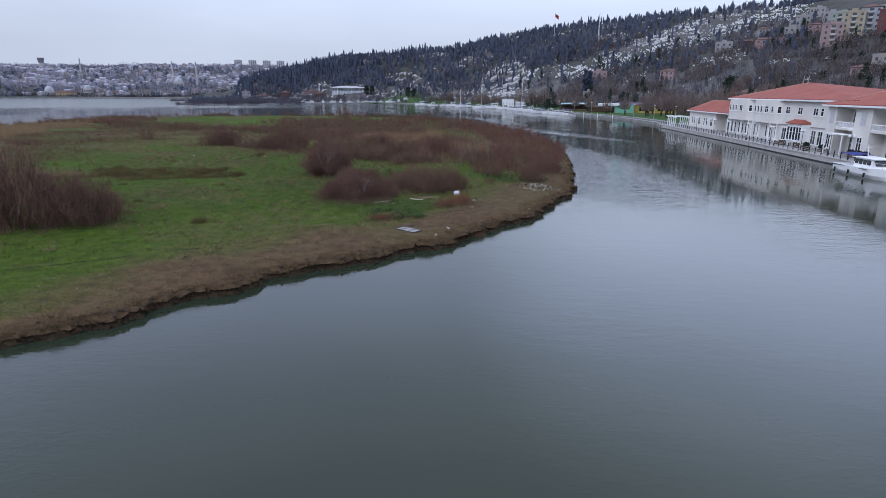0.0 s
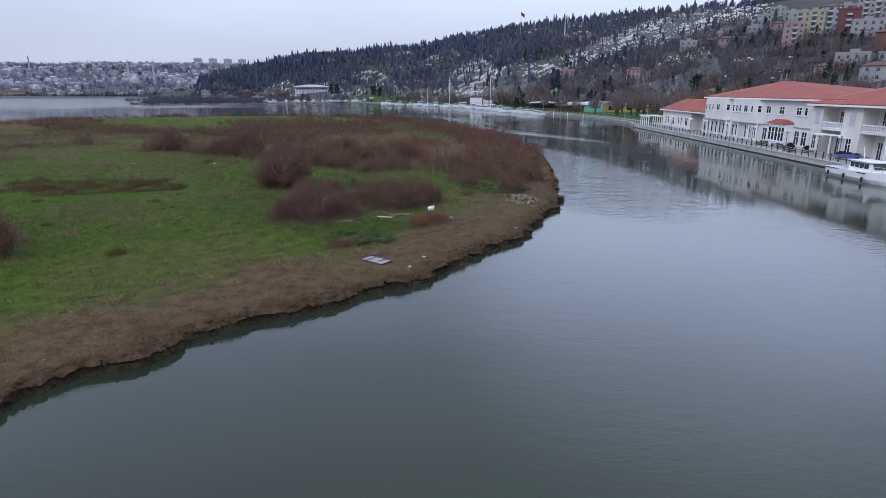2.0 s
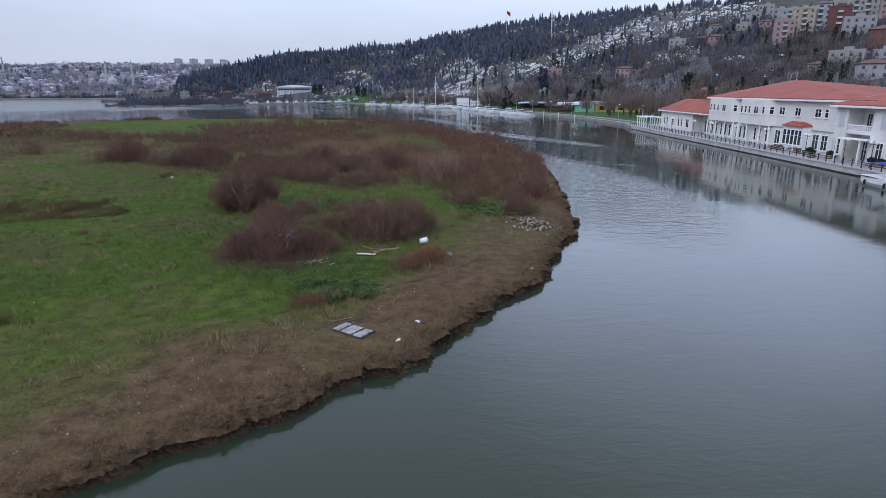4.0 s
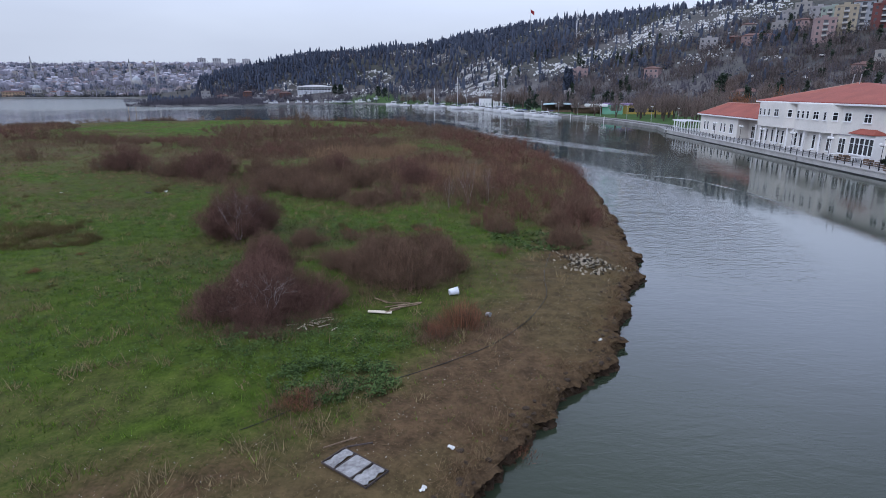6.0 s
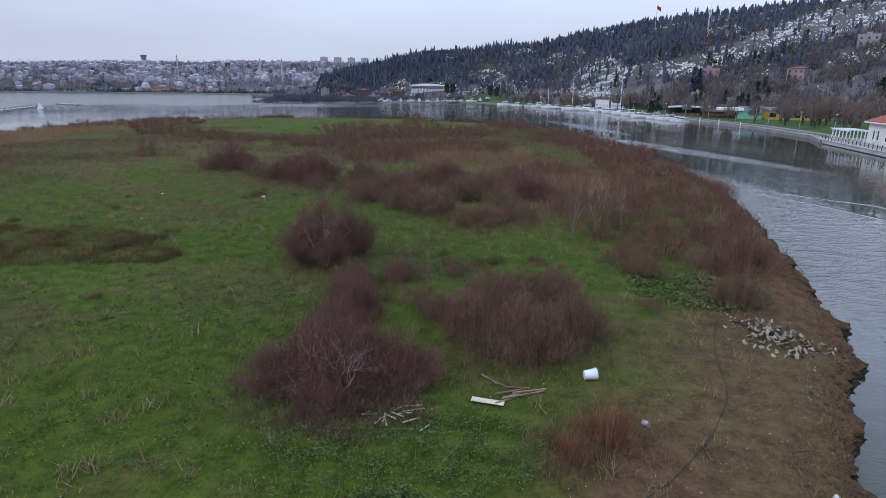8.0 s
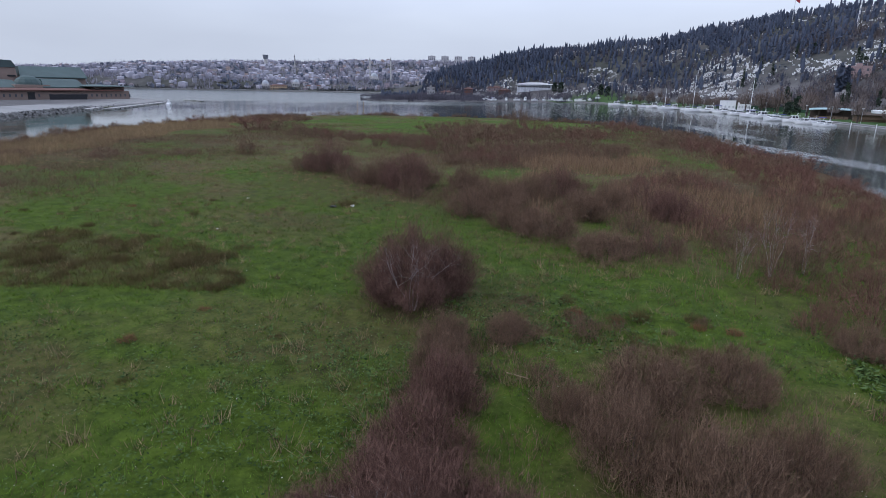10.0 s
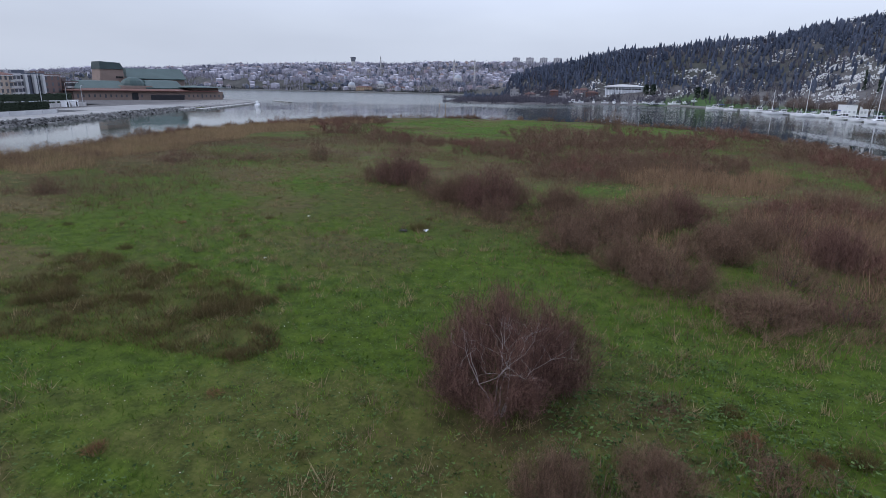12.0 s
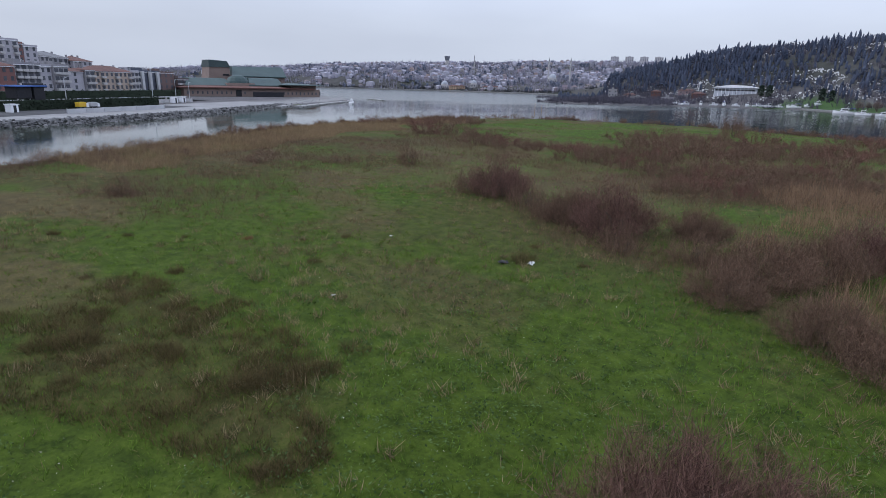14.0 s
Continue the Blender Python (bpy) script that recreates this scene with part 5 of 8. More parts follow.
pl = planter()
for s, d in ((82.5, 3.2), (88.0, 3.0), (97.0, 2.8), (98.6, 2.9), (100.2, 3.0)):
    copy_thing(pl, QUAY @ pose(s, d, QZ - 0.03))

pergola = empty("pergola", QUAY, "open white pergola at the far end of the quay", "pergola")
for k in range(5):
    for d in (1.6, 5.4):
        part("post", boxed(0.6 + 1.9 * k, 0.78 + 1.9 * k, d, d + 0.18, QZ - 0.05, QZ + 2.5), white_paint, pergola)
for d in (1.55, 5.35):
    part("beam", boxed(0.2, 9.0, d, d + 0.28, QZ + 2.5, QZ + 2.72), white_paint, pergola)
for k in range(9):
    part("rafter", boxed(0.6 + 0.95 * k, 0.72 + 0.95 * k, 1.1, 6.1, QZ + 2.72, QZ + 2.88), white_paint, pergola)


# ---- boats ----
def boat_hull(length, beam, free, draft=0.35):
    """A hull that is full aft and fine forward, with its deck."""
    secs = []
    for k in range(9):
        t = k / 8
        w = beam / 2 * (0.82 + 0.18 * math.sin(t * math.pi)) * (1 - max(0, (t - 0.45) / 0.55) ** 2.2 * 0.985)
        top = free * (1 + 0.35 * t * t)
        x = length * (t - 0.5)
        secs.append([(x, -w, top), (x, -w * 0.94, top * 0.35), (x - 0.02 * length * t, -w * 0.6, -draft), (x - 0.02 * length * t, w * 0.6, -draft), (x, w * 0.94, top * 0.35), (x, w, top)])
    return hull(bmesh.new(), secs)


def motor_boat(m, length, label, canvas=None, group="", flybridge=False):
    e = empty("motor_boat", m, label, "boat", group)
    beam, free = length * 0.30, 0.55 + length * 0.05
    part("hull", boat_hull(length, beam, free), white_paint, e)
    part("rubbing_strake", tube(tube(bmesh.new(), (-length * 0.49, -beam * 0.44, free * 0.92), (length * 0.15, -beam * 0.49, free), 0.05), (-length * 0.49, beam * 0.44, free * 0.92), (length * 0.15, beam * 0.49, free), 0.05), dark_metal, e)
    cw, c0, c1 = beam * 0.36, -length * 0.16, length * 0.20
    z0, z1 = free * 0.95, free + 1.25
    cab = [[(c0, -cw, z0), (c0, cw, z0), (c0 + 0.1, cw * 0.9, z1), (c0 + 0.1, -cw * 0.9, z1)], [(c1, -cw, z0), (c1, cw, z0), (c1 - length * 0.07, cw * 0.85, z1), (c1 - length * 0.07, -cw * 0.85, z1)]]
    part("cabin", hull(bmesh.new(), cab), white_paint, e)
    part("cabin_roof", boxed(c0 - 0.5, c1 - length * 0.04, -cw, cw, z1, z1 + 0.09, 0.03), white_paint, e)
    n = max(2, round(length / 3))
    for side in (-1, 1):
        for k in range(n):
            a = c0 + 0.25 + (c1 - c0 - length * 0.07 - 0.3) * k / n
            b = a + (c1 - c0 - length * 0.07 - 0.3) / n * 0.8
            y = side * cw * 0.955
            part("side_window", boxed(a, b, y - 0.04, y + 0.04, z0 + 0.55, z1 - 0.12), window_dark, e)
    part("windscreen", hull(bmesh.new(), [[(c1 - length * 0.028, -cw * 0.8, z0 + 0.55), (c1 - length * 0.028, cw * 0.8, z0 + 0.55), (c1 - length * 0.062, cw * 0.76, z1 - 0.1), (c1 - length * 0.062, -cw * 0.76, z1 - 0.1)], [(c1 + 0.03 - length * 0.022, -cw * 0.8, z0 + 0.55), (c1 + 0.03 - length * 0.022, cw * 0.8, z0 + 0.55), (c1 + 0.03 - length * 0.056, cw * 0.76, z1 - 0.1), (c1 + 0.03 - length * 0.056, -cw * 0.76, z1 - 0.1)]]), window_dark, e)
    fore = [(length * (0.2 + 0.3 * k / 5), beam * 0.42 * (1 - (k / 5) ** 2.2 * 0.95)) for k in range(6)]
    top = lambda x: free * (1.1 + 0.25 * (x / length + 0.5) ** 2) + 0.65
    line = [(x, -y, top(x)) for x, y in fore] + [(x, y, top(x)) for x, y in fore[::-1]]
    part("bow_rail", hull(bmesh.new(), [[(x + 0.03 * math.cos(a) * 0.5, y + 0.03 * math.cos(a), z + 0.03 * math.sin(a)) for a in np.linspace(0, 2 * math.pi, 5, endpoint=False)] for x, y, z in line]), steel, e)
    for x, y in fore[::2]:
        for side in (-1, 1):
            part("stanchion", tube(bmesh.new(), (x, side * y, top(x) - 0.7), (x, side * y, top(x)), 0.02, sides=5), steel, e)
    part("mast", tube(tube(bmesh.new(), (c0 + 0.6, 0, z1), (c0 + 0.2, 0, z1 + length * 0.13), 0.07, 0.03), (c0 + 0.3, -0.5, z1 + length * 0.10), (c0 + 0.3, 0.5, z1 + length * 0.10), 0.03), white_paint, e)
    if canvas:
        b0, b1 = -length * 0.46, c0 - 0.3
        part("bimini", hull(bmesh.new(), [[(x, -cw, free + 1.55 - 0.08 * abs(x - (b0 + b1) / 2)), (x, 0, free + 1.75 - 0.08 * abs(x - (b0 + b1) / 2)), (x, cw, free + 1.55 - 0.08 * abs(x - (b0 + b1) / 2)), (x, 0, free + 1.68 - 0.08 * abs(x - (b0 + b1) / 2))] for x in np.linspace(b0, b1, 5)]), canvas, e, "blue canvas sunshade")
        for x in (b0 + 0.2, b1 - 0.2):
            for y in (-cw, cw):
                part("canopy_pole", tube(bmesh.new(), (x, y, free), (x, y * 0.98, free + 1.5), 0.022, sides=5), steel, e)
    return e


near_boat = motor_boat(QUAY @ pose(112.0, -2.8, 0, 0, 0, 0), 13.0, "white motor yacht with a blue canvas sunshade at the quay", blue_canvas)
for k, s in enumerate((-5.2, -2.0, 1.5)):
    part("fender", tube(bmesh.new(), (s, 1.78, 0.25), (s, 1.78, 0.95), 0.13, 0.13, 10), dark_metal, near_boat)
    part("fender", tube(bmesh.new(), (s, -1.95, 0.15), (s, -1.95, 0.75), 0.12, 0.12, 10), dark_metal, near_boat)

# ---- loose things on the island ----
bucket_plastic = material("white_plastic", (0.78, 0.80, 0.85), (0.62, 0.65, 0.72), scale=3, fine=25, rough=0.35, bump=0.05)
old_wood = material("weathered_wood", (0.30, 0.22, 0.15), (0.14, 0.098, 0.066), scale=3, fine=25, rough=0.9, bump=0.4, objects=0.3)
pale_wood = material("pale_broken_wood", (0.62, 0.55, 0.44), (0.40, 0.34, 0.26), scale=3, fine=25, rough=0.9, bump=0.4, objects=0.3)
rusty = material("rusty_dark_steel", (0.085, 0.065, 0.058), (0.040, 0.034, 0.034), scale=4, fine=30, rough=0.8, bump=0.3)
sheet = material("dirty_white_sheet", (0.34, 0.335, 0.33), (0.12, 0.11, 0.11), scale=2.2, fine=9, rough=0.6, bump=0.2)
rubble = material("broken_concrete", (0.33, 0.29, 0.22), (0.030, 0.026, 0.021), scale=3, fine=14, rough=0.95, bump=0.5, objects=1.1)
hose_black = material("black_hose", (0.028, 0.026, 0.026), (0.016, 0.015, 0.015), scale=3, fine=20, rough=0.6, bump=0.1)
earth_dark = material("wet_earth", (0.060, 0.042, 0.028), (0.024, 0.017, 0.012), scale=1.2, fine=8, rough=0.95, bump=0.8)


def lying(x, y, lift=0.0, turn=0.0, tilt=0.0, roll=0.0):
    return pose(x, y, on_island(x, y) + lift, tilt, roll, turn)


# white bucket on its side
bucket = empty("bucket", lying(1.2, 61.9, 0.20, 12, 0, 84) @ Matrix.Scale(0.82, 4), "white plastic bucket lying on its side in the grass", "bucket")
bb = bmesh.new()
ring = lambda r, z: [(r * math.cos(a), r * math.sin(a), z) for a in np.linspace(0, 2 * math.pi, 20, endpoint=False)]
hull(bb, [ring(0.0, -0.30), ring(0.21, -0.30), ring(0.27, 0.30), ring(0.255, 0.30), ring(0.20, -0.27), ring(0.0, -0.27)])
part("body", bb, bucket_plastic, bucket)
rb = bmesh.new()
for z in (0.30, 0.22):
    pts = ring(0.28 if z == 0.30 else 0.268, z)
    for p, q in zip(pts, pts[1:] + pts[:1]):
        tube(rb, p, q, 0.014, sides=5)
part("rim", rb, bucket_plastic, bucket)
hb = bmesh.new()
pts = [(0.27 * math.cos(a), 0.05 + 0.10 * math.sin(a), 0.26 + 0.22 * math.sin(a)) for a in np.linspace(0, math.pi, 9)]
for p, q in zip(pts, pts[1:]):
    tube(hb, p, q, 0.006, sides=4)
part("handle", hb, steel, bucket)

# small tin
tin = empty("tin", lying(2.75, 58.9, 0.11, 40, 80, 0), "small dull metal tin on the bare earth", "tin")
part("body", tube(bmesh.new(), (0, 0, -0.11), (0, 0, 0.11), 0.11, 0.11, 16), material("dull_tin", (0.42, 0.40, 0.40), (0.22, 0.2, 0.2), scale=6, fine=30, rough=0.5, metal=0.5), tin)
part("lid", tube(bmesh.new(), (0, 0, 0.11), (0, 0, 0.13), 0.117, 0.117, 16), steel, tin)

# old bed-like frame with white sheets
panel = empty("metal_frame", lying(-2.63, 47.42, 0.05, -40.0) @ Matrix.Diagonal((0.82, 0.8, 1, 1)), "flat rusty metal frame with torn white panels on bare earth", "frame")
for x0, x1, y0, y1 in ((-1.15, 1.15, -0.60, -0.56), (-1.15, 1.15, 0.56, 0.60), (-1.15, -1.11, -0.56, 0.56), (1.11, 1.15, -0.56, 0.56), (-0.50, -0.46, -0.56, 0.56), (0.36, 0.40, -0.56, 0.56)):
    part("bar", boxed(x0, x1, y0, y1, 0.0, 0.07, 0.008), rusty, panel)
part("bar", tube(bmesh.new(), (-1.1, 0.66, 0.05), (-0.35, 1.35, 0.16), 0.03), rusty, panel)
r = np.random.default_rng(3)
for x0, x1 in ((-1.08, -0.51), (-0.44, 0.35), (0.42, 1.08)):
    sb = bmesh.new()
    ys = np.linspace(-0.55, 0.55, 9)
    left = [bm_v for bm_v in ((x0 + (r.uniform(0.0, 0.10) if x0 != -0.44 else 0), y, 0.045) for y in ys)]
    rght = [bm_v for bm_v in ((x1 - (r.uniform(0.0, 0.14) if x0 != -0.44 else 0.02), y, 0.045) for y in ys)]
    lo = [sb.verts.new(p) for p in left + rght[::-1]]
    f = sb.faces.new(lo)
    ext = bmesh.ops.extrude_face_region(sb, geom=[f])
    bmesh.ops.translate(sb, verts=[v for v in ext["geom"] if isinstance(v, bmesh.types.BMVert)], vec=(0, 0, 0.012))
    bmesh.ops.recalc_face_normals(sb, faces=sb.faces)
    part("panel", sb, sheet, panel, "torn dirty white panel")


# boards and sticks
def board(name, x, y, length, width, thick, turn, mat, label, group, tilt=0.0):
    bm = boxed(-length / 2, length / 2, -width / 2, width / 2, 0, thick, min(thick, width) * 0.2)
    for v in bm.verts:
        v.co.z += 0.03 * length * math.sin(v.co.x * 2.0 + x)
        if v.co.x > 0:
            v.co.y += 0.08 * width * math.sin(x * 9)
    ob = part(name, bm, mat)
    ob.matrix_basis = lying(x, y, 0.06, turn, 0, tilt)
    return tagged(ob, label, name, group)


board("plank", -2.65, 59.6, 1.2, 0.27, 0.05, -4, pale_wood, "broad pale plank lying in the grass", "boards in the grass")
for x, y, l, a in ((-1.45, 60.2, 2.1, 28), (-1.15, 60.5, 1.9, 24), (-2.0, 59.8, 1.3, 40), (-1.6, 60.7, 1.3, 10), (-1.9, 60.4, 1.7, 33), (-1.3, 60.25, 2.3, 31), (-1.75, 60.15, 1.6, 44), (-2.7, 61.3, 1.2, -38), (-2.4, 61.1, 1.1, -30)):
    board("plank", x, y, l * 0.72, 0.06, 0.05, a, old_wood, "narrow weathered board beside shrubs", "boards in the grass", 3)
for x, y, l, a in ((-6.25, 57.75, 0.75, 70), (-6.1, 57.9, 0.7, 95), (-5.95, 57.65, 0.6, 110), (-5.8, 57.95, 0.6, 150), (-5.5, 58.15, 0.55, -20), (-5.2, 58.3, 0.7, 25), (-4.8, 58.6, 0.9, 30), (-4.75, 57.9, 0.8, 42), (-4.9, 58.9, 0.7, 22), (-4.0, 57.5, 0.6, 66), (-6.9, 58.0, 0.6, 20), (-5.6, 58.6, 0.5, 60)):
    board("stick", -5.6 + (x + 5.4) * 0.7, 58.2 + (y - 58.2) * 0.9, l * 0.9, 0.05, 0.04, a, pale_wood, "pale split stick in the grass under a shrub", "sticks in the grass", 5)
for x, y, l, a in ((-7.7, 69.2, 0.9, -8), (-3.6, 52.0, 0.9, 15), (-3.2, 48.6, 1.2, 35), (-1.0, 72.6, 0.7, -12)):
    board("stick", x, y, l, 0.04, 0.04, a, old_wood, "thin dry stick on the ground", "dry sticks on the island", 2)


# hoses that lie along the shore
def hose(points, radius, label):
    cu = bpy.data.curves.new("hose", "CURVE")
    cu.dimensions, cu.bevel_depth, cu.bevel_resolution, cu.resolution_u = "3D", radius, 2, 6
    sp = cu.splines.new("NURBS")
    sp.points.add(len(points) - 1)
    for q, (x, y) in zip(sp.points, points):
        q.co = (x, y, on_island(x, y) + radius + 0.015, 1)
    sp.order_u, sp.use_endpoint_u = 4, True
    cu.materials.append(hose_black)
    return tagged(new("hose", cu), label, "hose")


hose([(-2.0, 52.6), (-0.8, 53.1), (0.6, 54.1), (1.9, 55.0), (2.9, 56.0), (3.9, 57.4), (4.8, 58.6), (5.6, 60.2), (6.4, 61.8), (6.6, 63.6), (7.0, 66.0), (7.8, 68.4), (8.4, 70.2)], 0.015, "long black hose lying across the bare earth")
hose([(-24.8, 36.6), (-21.5, 38.6), (-18.6, 40.3), (-15.2, 41.7), (-12.4, 43.9)], 0.013, "thin black hose lying in the grass")
hose([(-6.6, 49.4), (-6.0, 49.8), (-5.5, 50.3), (-5.0, 50.7)], 0.013, "short end of thin black hose in the grass")


def lump(r, seed, squash=0.6):
    """An angular broken stone."""
    q = np.random.default_rng(seed)
    bm = bmesh.new()
    bmesh.ops.create_icosphere(bm, subdivisions=1, radius=r)
    for v in bm.verts:
        v.co *= q.uniform(0.7, 1.2)
        v.co.z *= squash
    for v in bm.verts:
        for ax in (0, 1):
            if abs(v.co[ax]) > r * 0.72:
                v.co[ax] = math.copysign(r * 0.72, v.co[ax])
    return bm


stones = [part("stone", lump(1.0, 100 + k), rubble) for k in range(6)]
patterns.extend(stones)
pile = empty("rubble_heap", pose(10.0, 67.6, on_island(10.0, 67.6)), "low heap of broken pale and dark stone slabs near the bank", "rubble heap")
q = np.random.default_rng(12)
for k in range(290):
    x, y = q.normal(0, 0.72), q.normal(0, 0.95)
    if k > 240:
        x, y = x * 0.8 + 1.5, y * 0.5 - 0.7
    size = 0.035 + 0.085 * q.random() ** 1.6
    z = on_island(10 + x, 67.6 + y) - on_island(10, 67.6) + 0.03 + 0.30 * math.exp(-(x * x / 1.1 + y * y / 1.6)) * q.uniform(0.3, 1)
    shared("stone", stones[k % 6], pose(x, y, z, q.uniform(0, 60), q.uniform(0, 60), q.uniform(0, 360)) @ Matrix.Diagonal((size * 1.9, size, size * 0.6, 1)), pile)
trail = empty("stone_trail", pose(8.3, 70.4, on_island(8.3, 70.4)), "few pale stones in a line in the grass", "stones")
for k in range(14):
    x, y = 0.09 * k + q.normal(0, 0.12), 1.0 - 0.2 * k + q.normal(0, 0.1)
    s = q.uniform(0.05, 0.11)
    shared("stone", stones[k % 6], pose(x, y, on_island(8.3 + x, 70.4 + y) - on_island(8.3, 70.4) + 0.03, 0, 0, q.uniform(0, 360)) @ Matrix.Diagonal((s, s, s, 1)), trail)

# litter: crumpled pale scraps
scrap_white = material("white_litter", (0.74, 0.74, 0.72), (0.5, 0.5, 0.5), scale=5, fine=20, rough=0.6, bump=0.3)


def scrap(x, y, size, seed, label, mat, group="litter on the island"):
    g = np.random.default_rng(seed)
    bm = bmesh.new()
    bmesh.ops.create_grid(bm, x_segments=4, y_segments=3, size=1)
    for v in bm.verts:
        v.co = Vector((v.co.x * size * g.uniform(0.8, 1.1), v.co.y * size * 0.6 * g.uniform(0.8, 1.1), g.uniform(0, size * 0.5)))
    ext = bmesh.ops.extrude_face_region(bm, geom=list(bm.faces))
    bmesh.ops.translate(bm, verts=[v for v in ext["geom"] if isinstance(v, bmesh.types.BMVert)], vec=(0, 0, 0.012))
    ob = part("litter", bm, mat)
    ob.matrix_basis = lying(x, y, 0.02, g.uniform(0, 360))
    return tagged(ob, label, "litter", group)


scrap(-28.1, 95.5, 0.28, 1, "crumpled white scrap lying in the grass", scrap_white)
scrap(-29.6, 94.6, 0.36, 2, "dark crumpled rag lying in the grass", hose_black)
scrap(-33.6, 84.1, 0.12, 3, "small white scrap lying in the grass", scrap_white)
scrap(-38.8, 94.8, 0.14, 4, "small white scrap lying in the grass", scrap_white)
# of these bits on the earth, one stands in for a white bird
scrap(-0.6, 46.6, 0.13, 5, "small white bit on bare earth", scrap_white)
scrap(0.3, 48.4, 0.12, 6, "small white bit on bare earth", scrap_white)
scrap(7.6, 56.4, 0.12, 7, "small white bit on bare earth", scrap_white)
q = np.random.default_rng(31)
# flecks of shell, feather and paper that the flocks leave on the ground
n = 44000
fx, fy = q.uniform(-50, 14, n), q.uniform(30, 96, n)
fd = island_edge(fx, fy)
fe = cover(fx, fy, fd)[0]
ok = (fd > 0.7) & (q.random(n) < 0.10 + 0.55 * fe)
fx, fy = fx[ok], fy[ok]
c = np.column_stack([fx, fy, island_height(fx, fy) + 0.05])
n = len(c)
w = q.normal(0, 1, (n, 4, 3)) * np.array([0.016, 0.016, 0.009])
fv = np.stack([c + w[:, 0], c + w[:, 1], c + w[:, 2], c + w[:, 3]], 1).reshape(-1, 3)
ff = (np.arange(n) * 4)[:, None, None] + np.array([[0, 1, 2], [0, 2, 3], [0, 3, 1], [1, 3, 2]])
tagged(mesh_object("flecks", fv, ff.reshape(-1, 3), material("pale_flecks", (0.52, 0.49, 0.43), (0.26, 0.23, 0.19), scale=5, fine=20, rough=0.8, bump=0, island=0.9)), "pale flecks of shell and litter strewn on the ground", "litter", kind="stuff")

# the eroded bank: a dark undercut face of wet earth below a turf lip
def bank_face(points, step):
    xs, ys, nx, ny = [], [], [], []
    for (ax, ay), (bx, by) in zip(points, points[1:]):
        length = math.hypot(bx - ax, by - ay)
        n = max(2, int(length / step))
        t = np.arange(n) / n
        xs.append(ax + (bx - ax) * t)
        ys.append(ay + (by - ay) * t)
        nx.append(np.full(n, -(by - ay) / length))
        ny.append(np.full(n, (bx - ax) / length))
    xs, ys, nx, ny = (np.concatenate(v) for v in (xs, ys, nx, ny))
    box_filter = np.ones(25) / 25
    nx, ny = (np.convolve(np.pad(v, 12, mode="edge"), box_filter, "valid") for v in (nx, ny))
    lo, hi = np.full(len(xs), -3.0), np.full(len(xs), 3.5)
    for k in range(26):
        mid = (lo + hi) / 2
        inland = island_edge(xs + nx * mid, ys + ny * mid) > 0.0
        lo, hi = np.where(inland, lo, mid), np.where(inland, mid, hi)
    g = np.random.default_rng(77)
    wob = lambda f, seed: ripple(xs * f, ys * f, seed)
    rows = []
    for inn, z in ((0.75, 0.60), (0.36, 0.52), (0.10, 0.44), (-0.02, 0.33), (0.06, 0.24), (0.04, 0.12), (-0.08, 0.0), (-0.28, -0.16)):
        off = lo + inn + (0.10 * wob(3.3, 1.0 + 3 * z) + 0.07 * wob(9.0, 3.0 + 7 * z) + g.normal(0, 0.045, len(xs)) if inn < 0.3 else 0)
        px, py = xs + nx * off, ys + ny * off
        top = island_height(px, py)
        zz = z + 0.10 * wob(1.6, 5.0) * (z > 0.3) + 0.05 * wob(8.0, 2.0 + 5 * z) + g.normal(0, 0.02, len(xs))
        rows.append(np.stack([px, py, np.where(inn >= 0.3, top + (0.012 if inn > 0.5 else 0.03) - (0.05 if inn > 0.5 else 0), zz)], 1))
    v = np.stack(rows, 1)
    m = v.shape[1]
    idx = np.arange(len(xs) * m).reshape(-1, m)
    f = np.stack([idx[:-1, :-1], idx[1:, :-1], idx[1:, 1:], idx[:-1, 1:]], -1).reshape(-1, 4)
    ob = mesh_object("bank", v.reshape(-1, 3), f, bank_earth)
    ob.data.materials.append(wet_earth)
    ob.data.polygons.foreach_set("material_index", np.tile((np.arange(m - 1) >= 3).astype(np.int32), len(xs) - 1))
    return tagged(ob, "dark undercut bank of wet crumbling earth", "bank", kind="structure")


bank_earth = material("crumbling_bank_earth", (0.104, 0.070, 0.040), (0.034, 0.023, 0.014), scale=2.2, fine=11, rough=0.98, bump=1.0, spec=0.03)
wet_earth = material("wet_bank_earth", (0.058, 0.040, 0.026), (0.015, 0.010, 0.007), scale=1.6, fine=9, rough=0.95, bump=1.0, spec=0.06)
bank_face(ISLAND[:24], 0.11)

# clods along the eroded bank
clod_v, clod_f, base = [], [], 0
lumps = []
for k in range(5):
    bm = lump(1.0, 300 + k, 0.8)
    bm.verts.ensure_lookup_table()
    lumps.append((np.array([v.co[:] for v in bm.verts]), np.array([[v.index for v in f.verts] for f in bm.faces])))
    bm.free()
edge = ISLAND[:26]
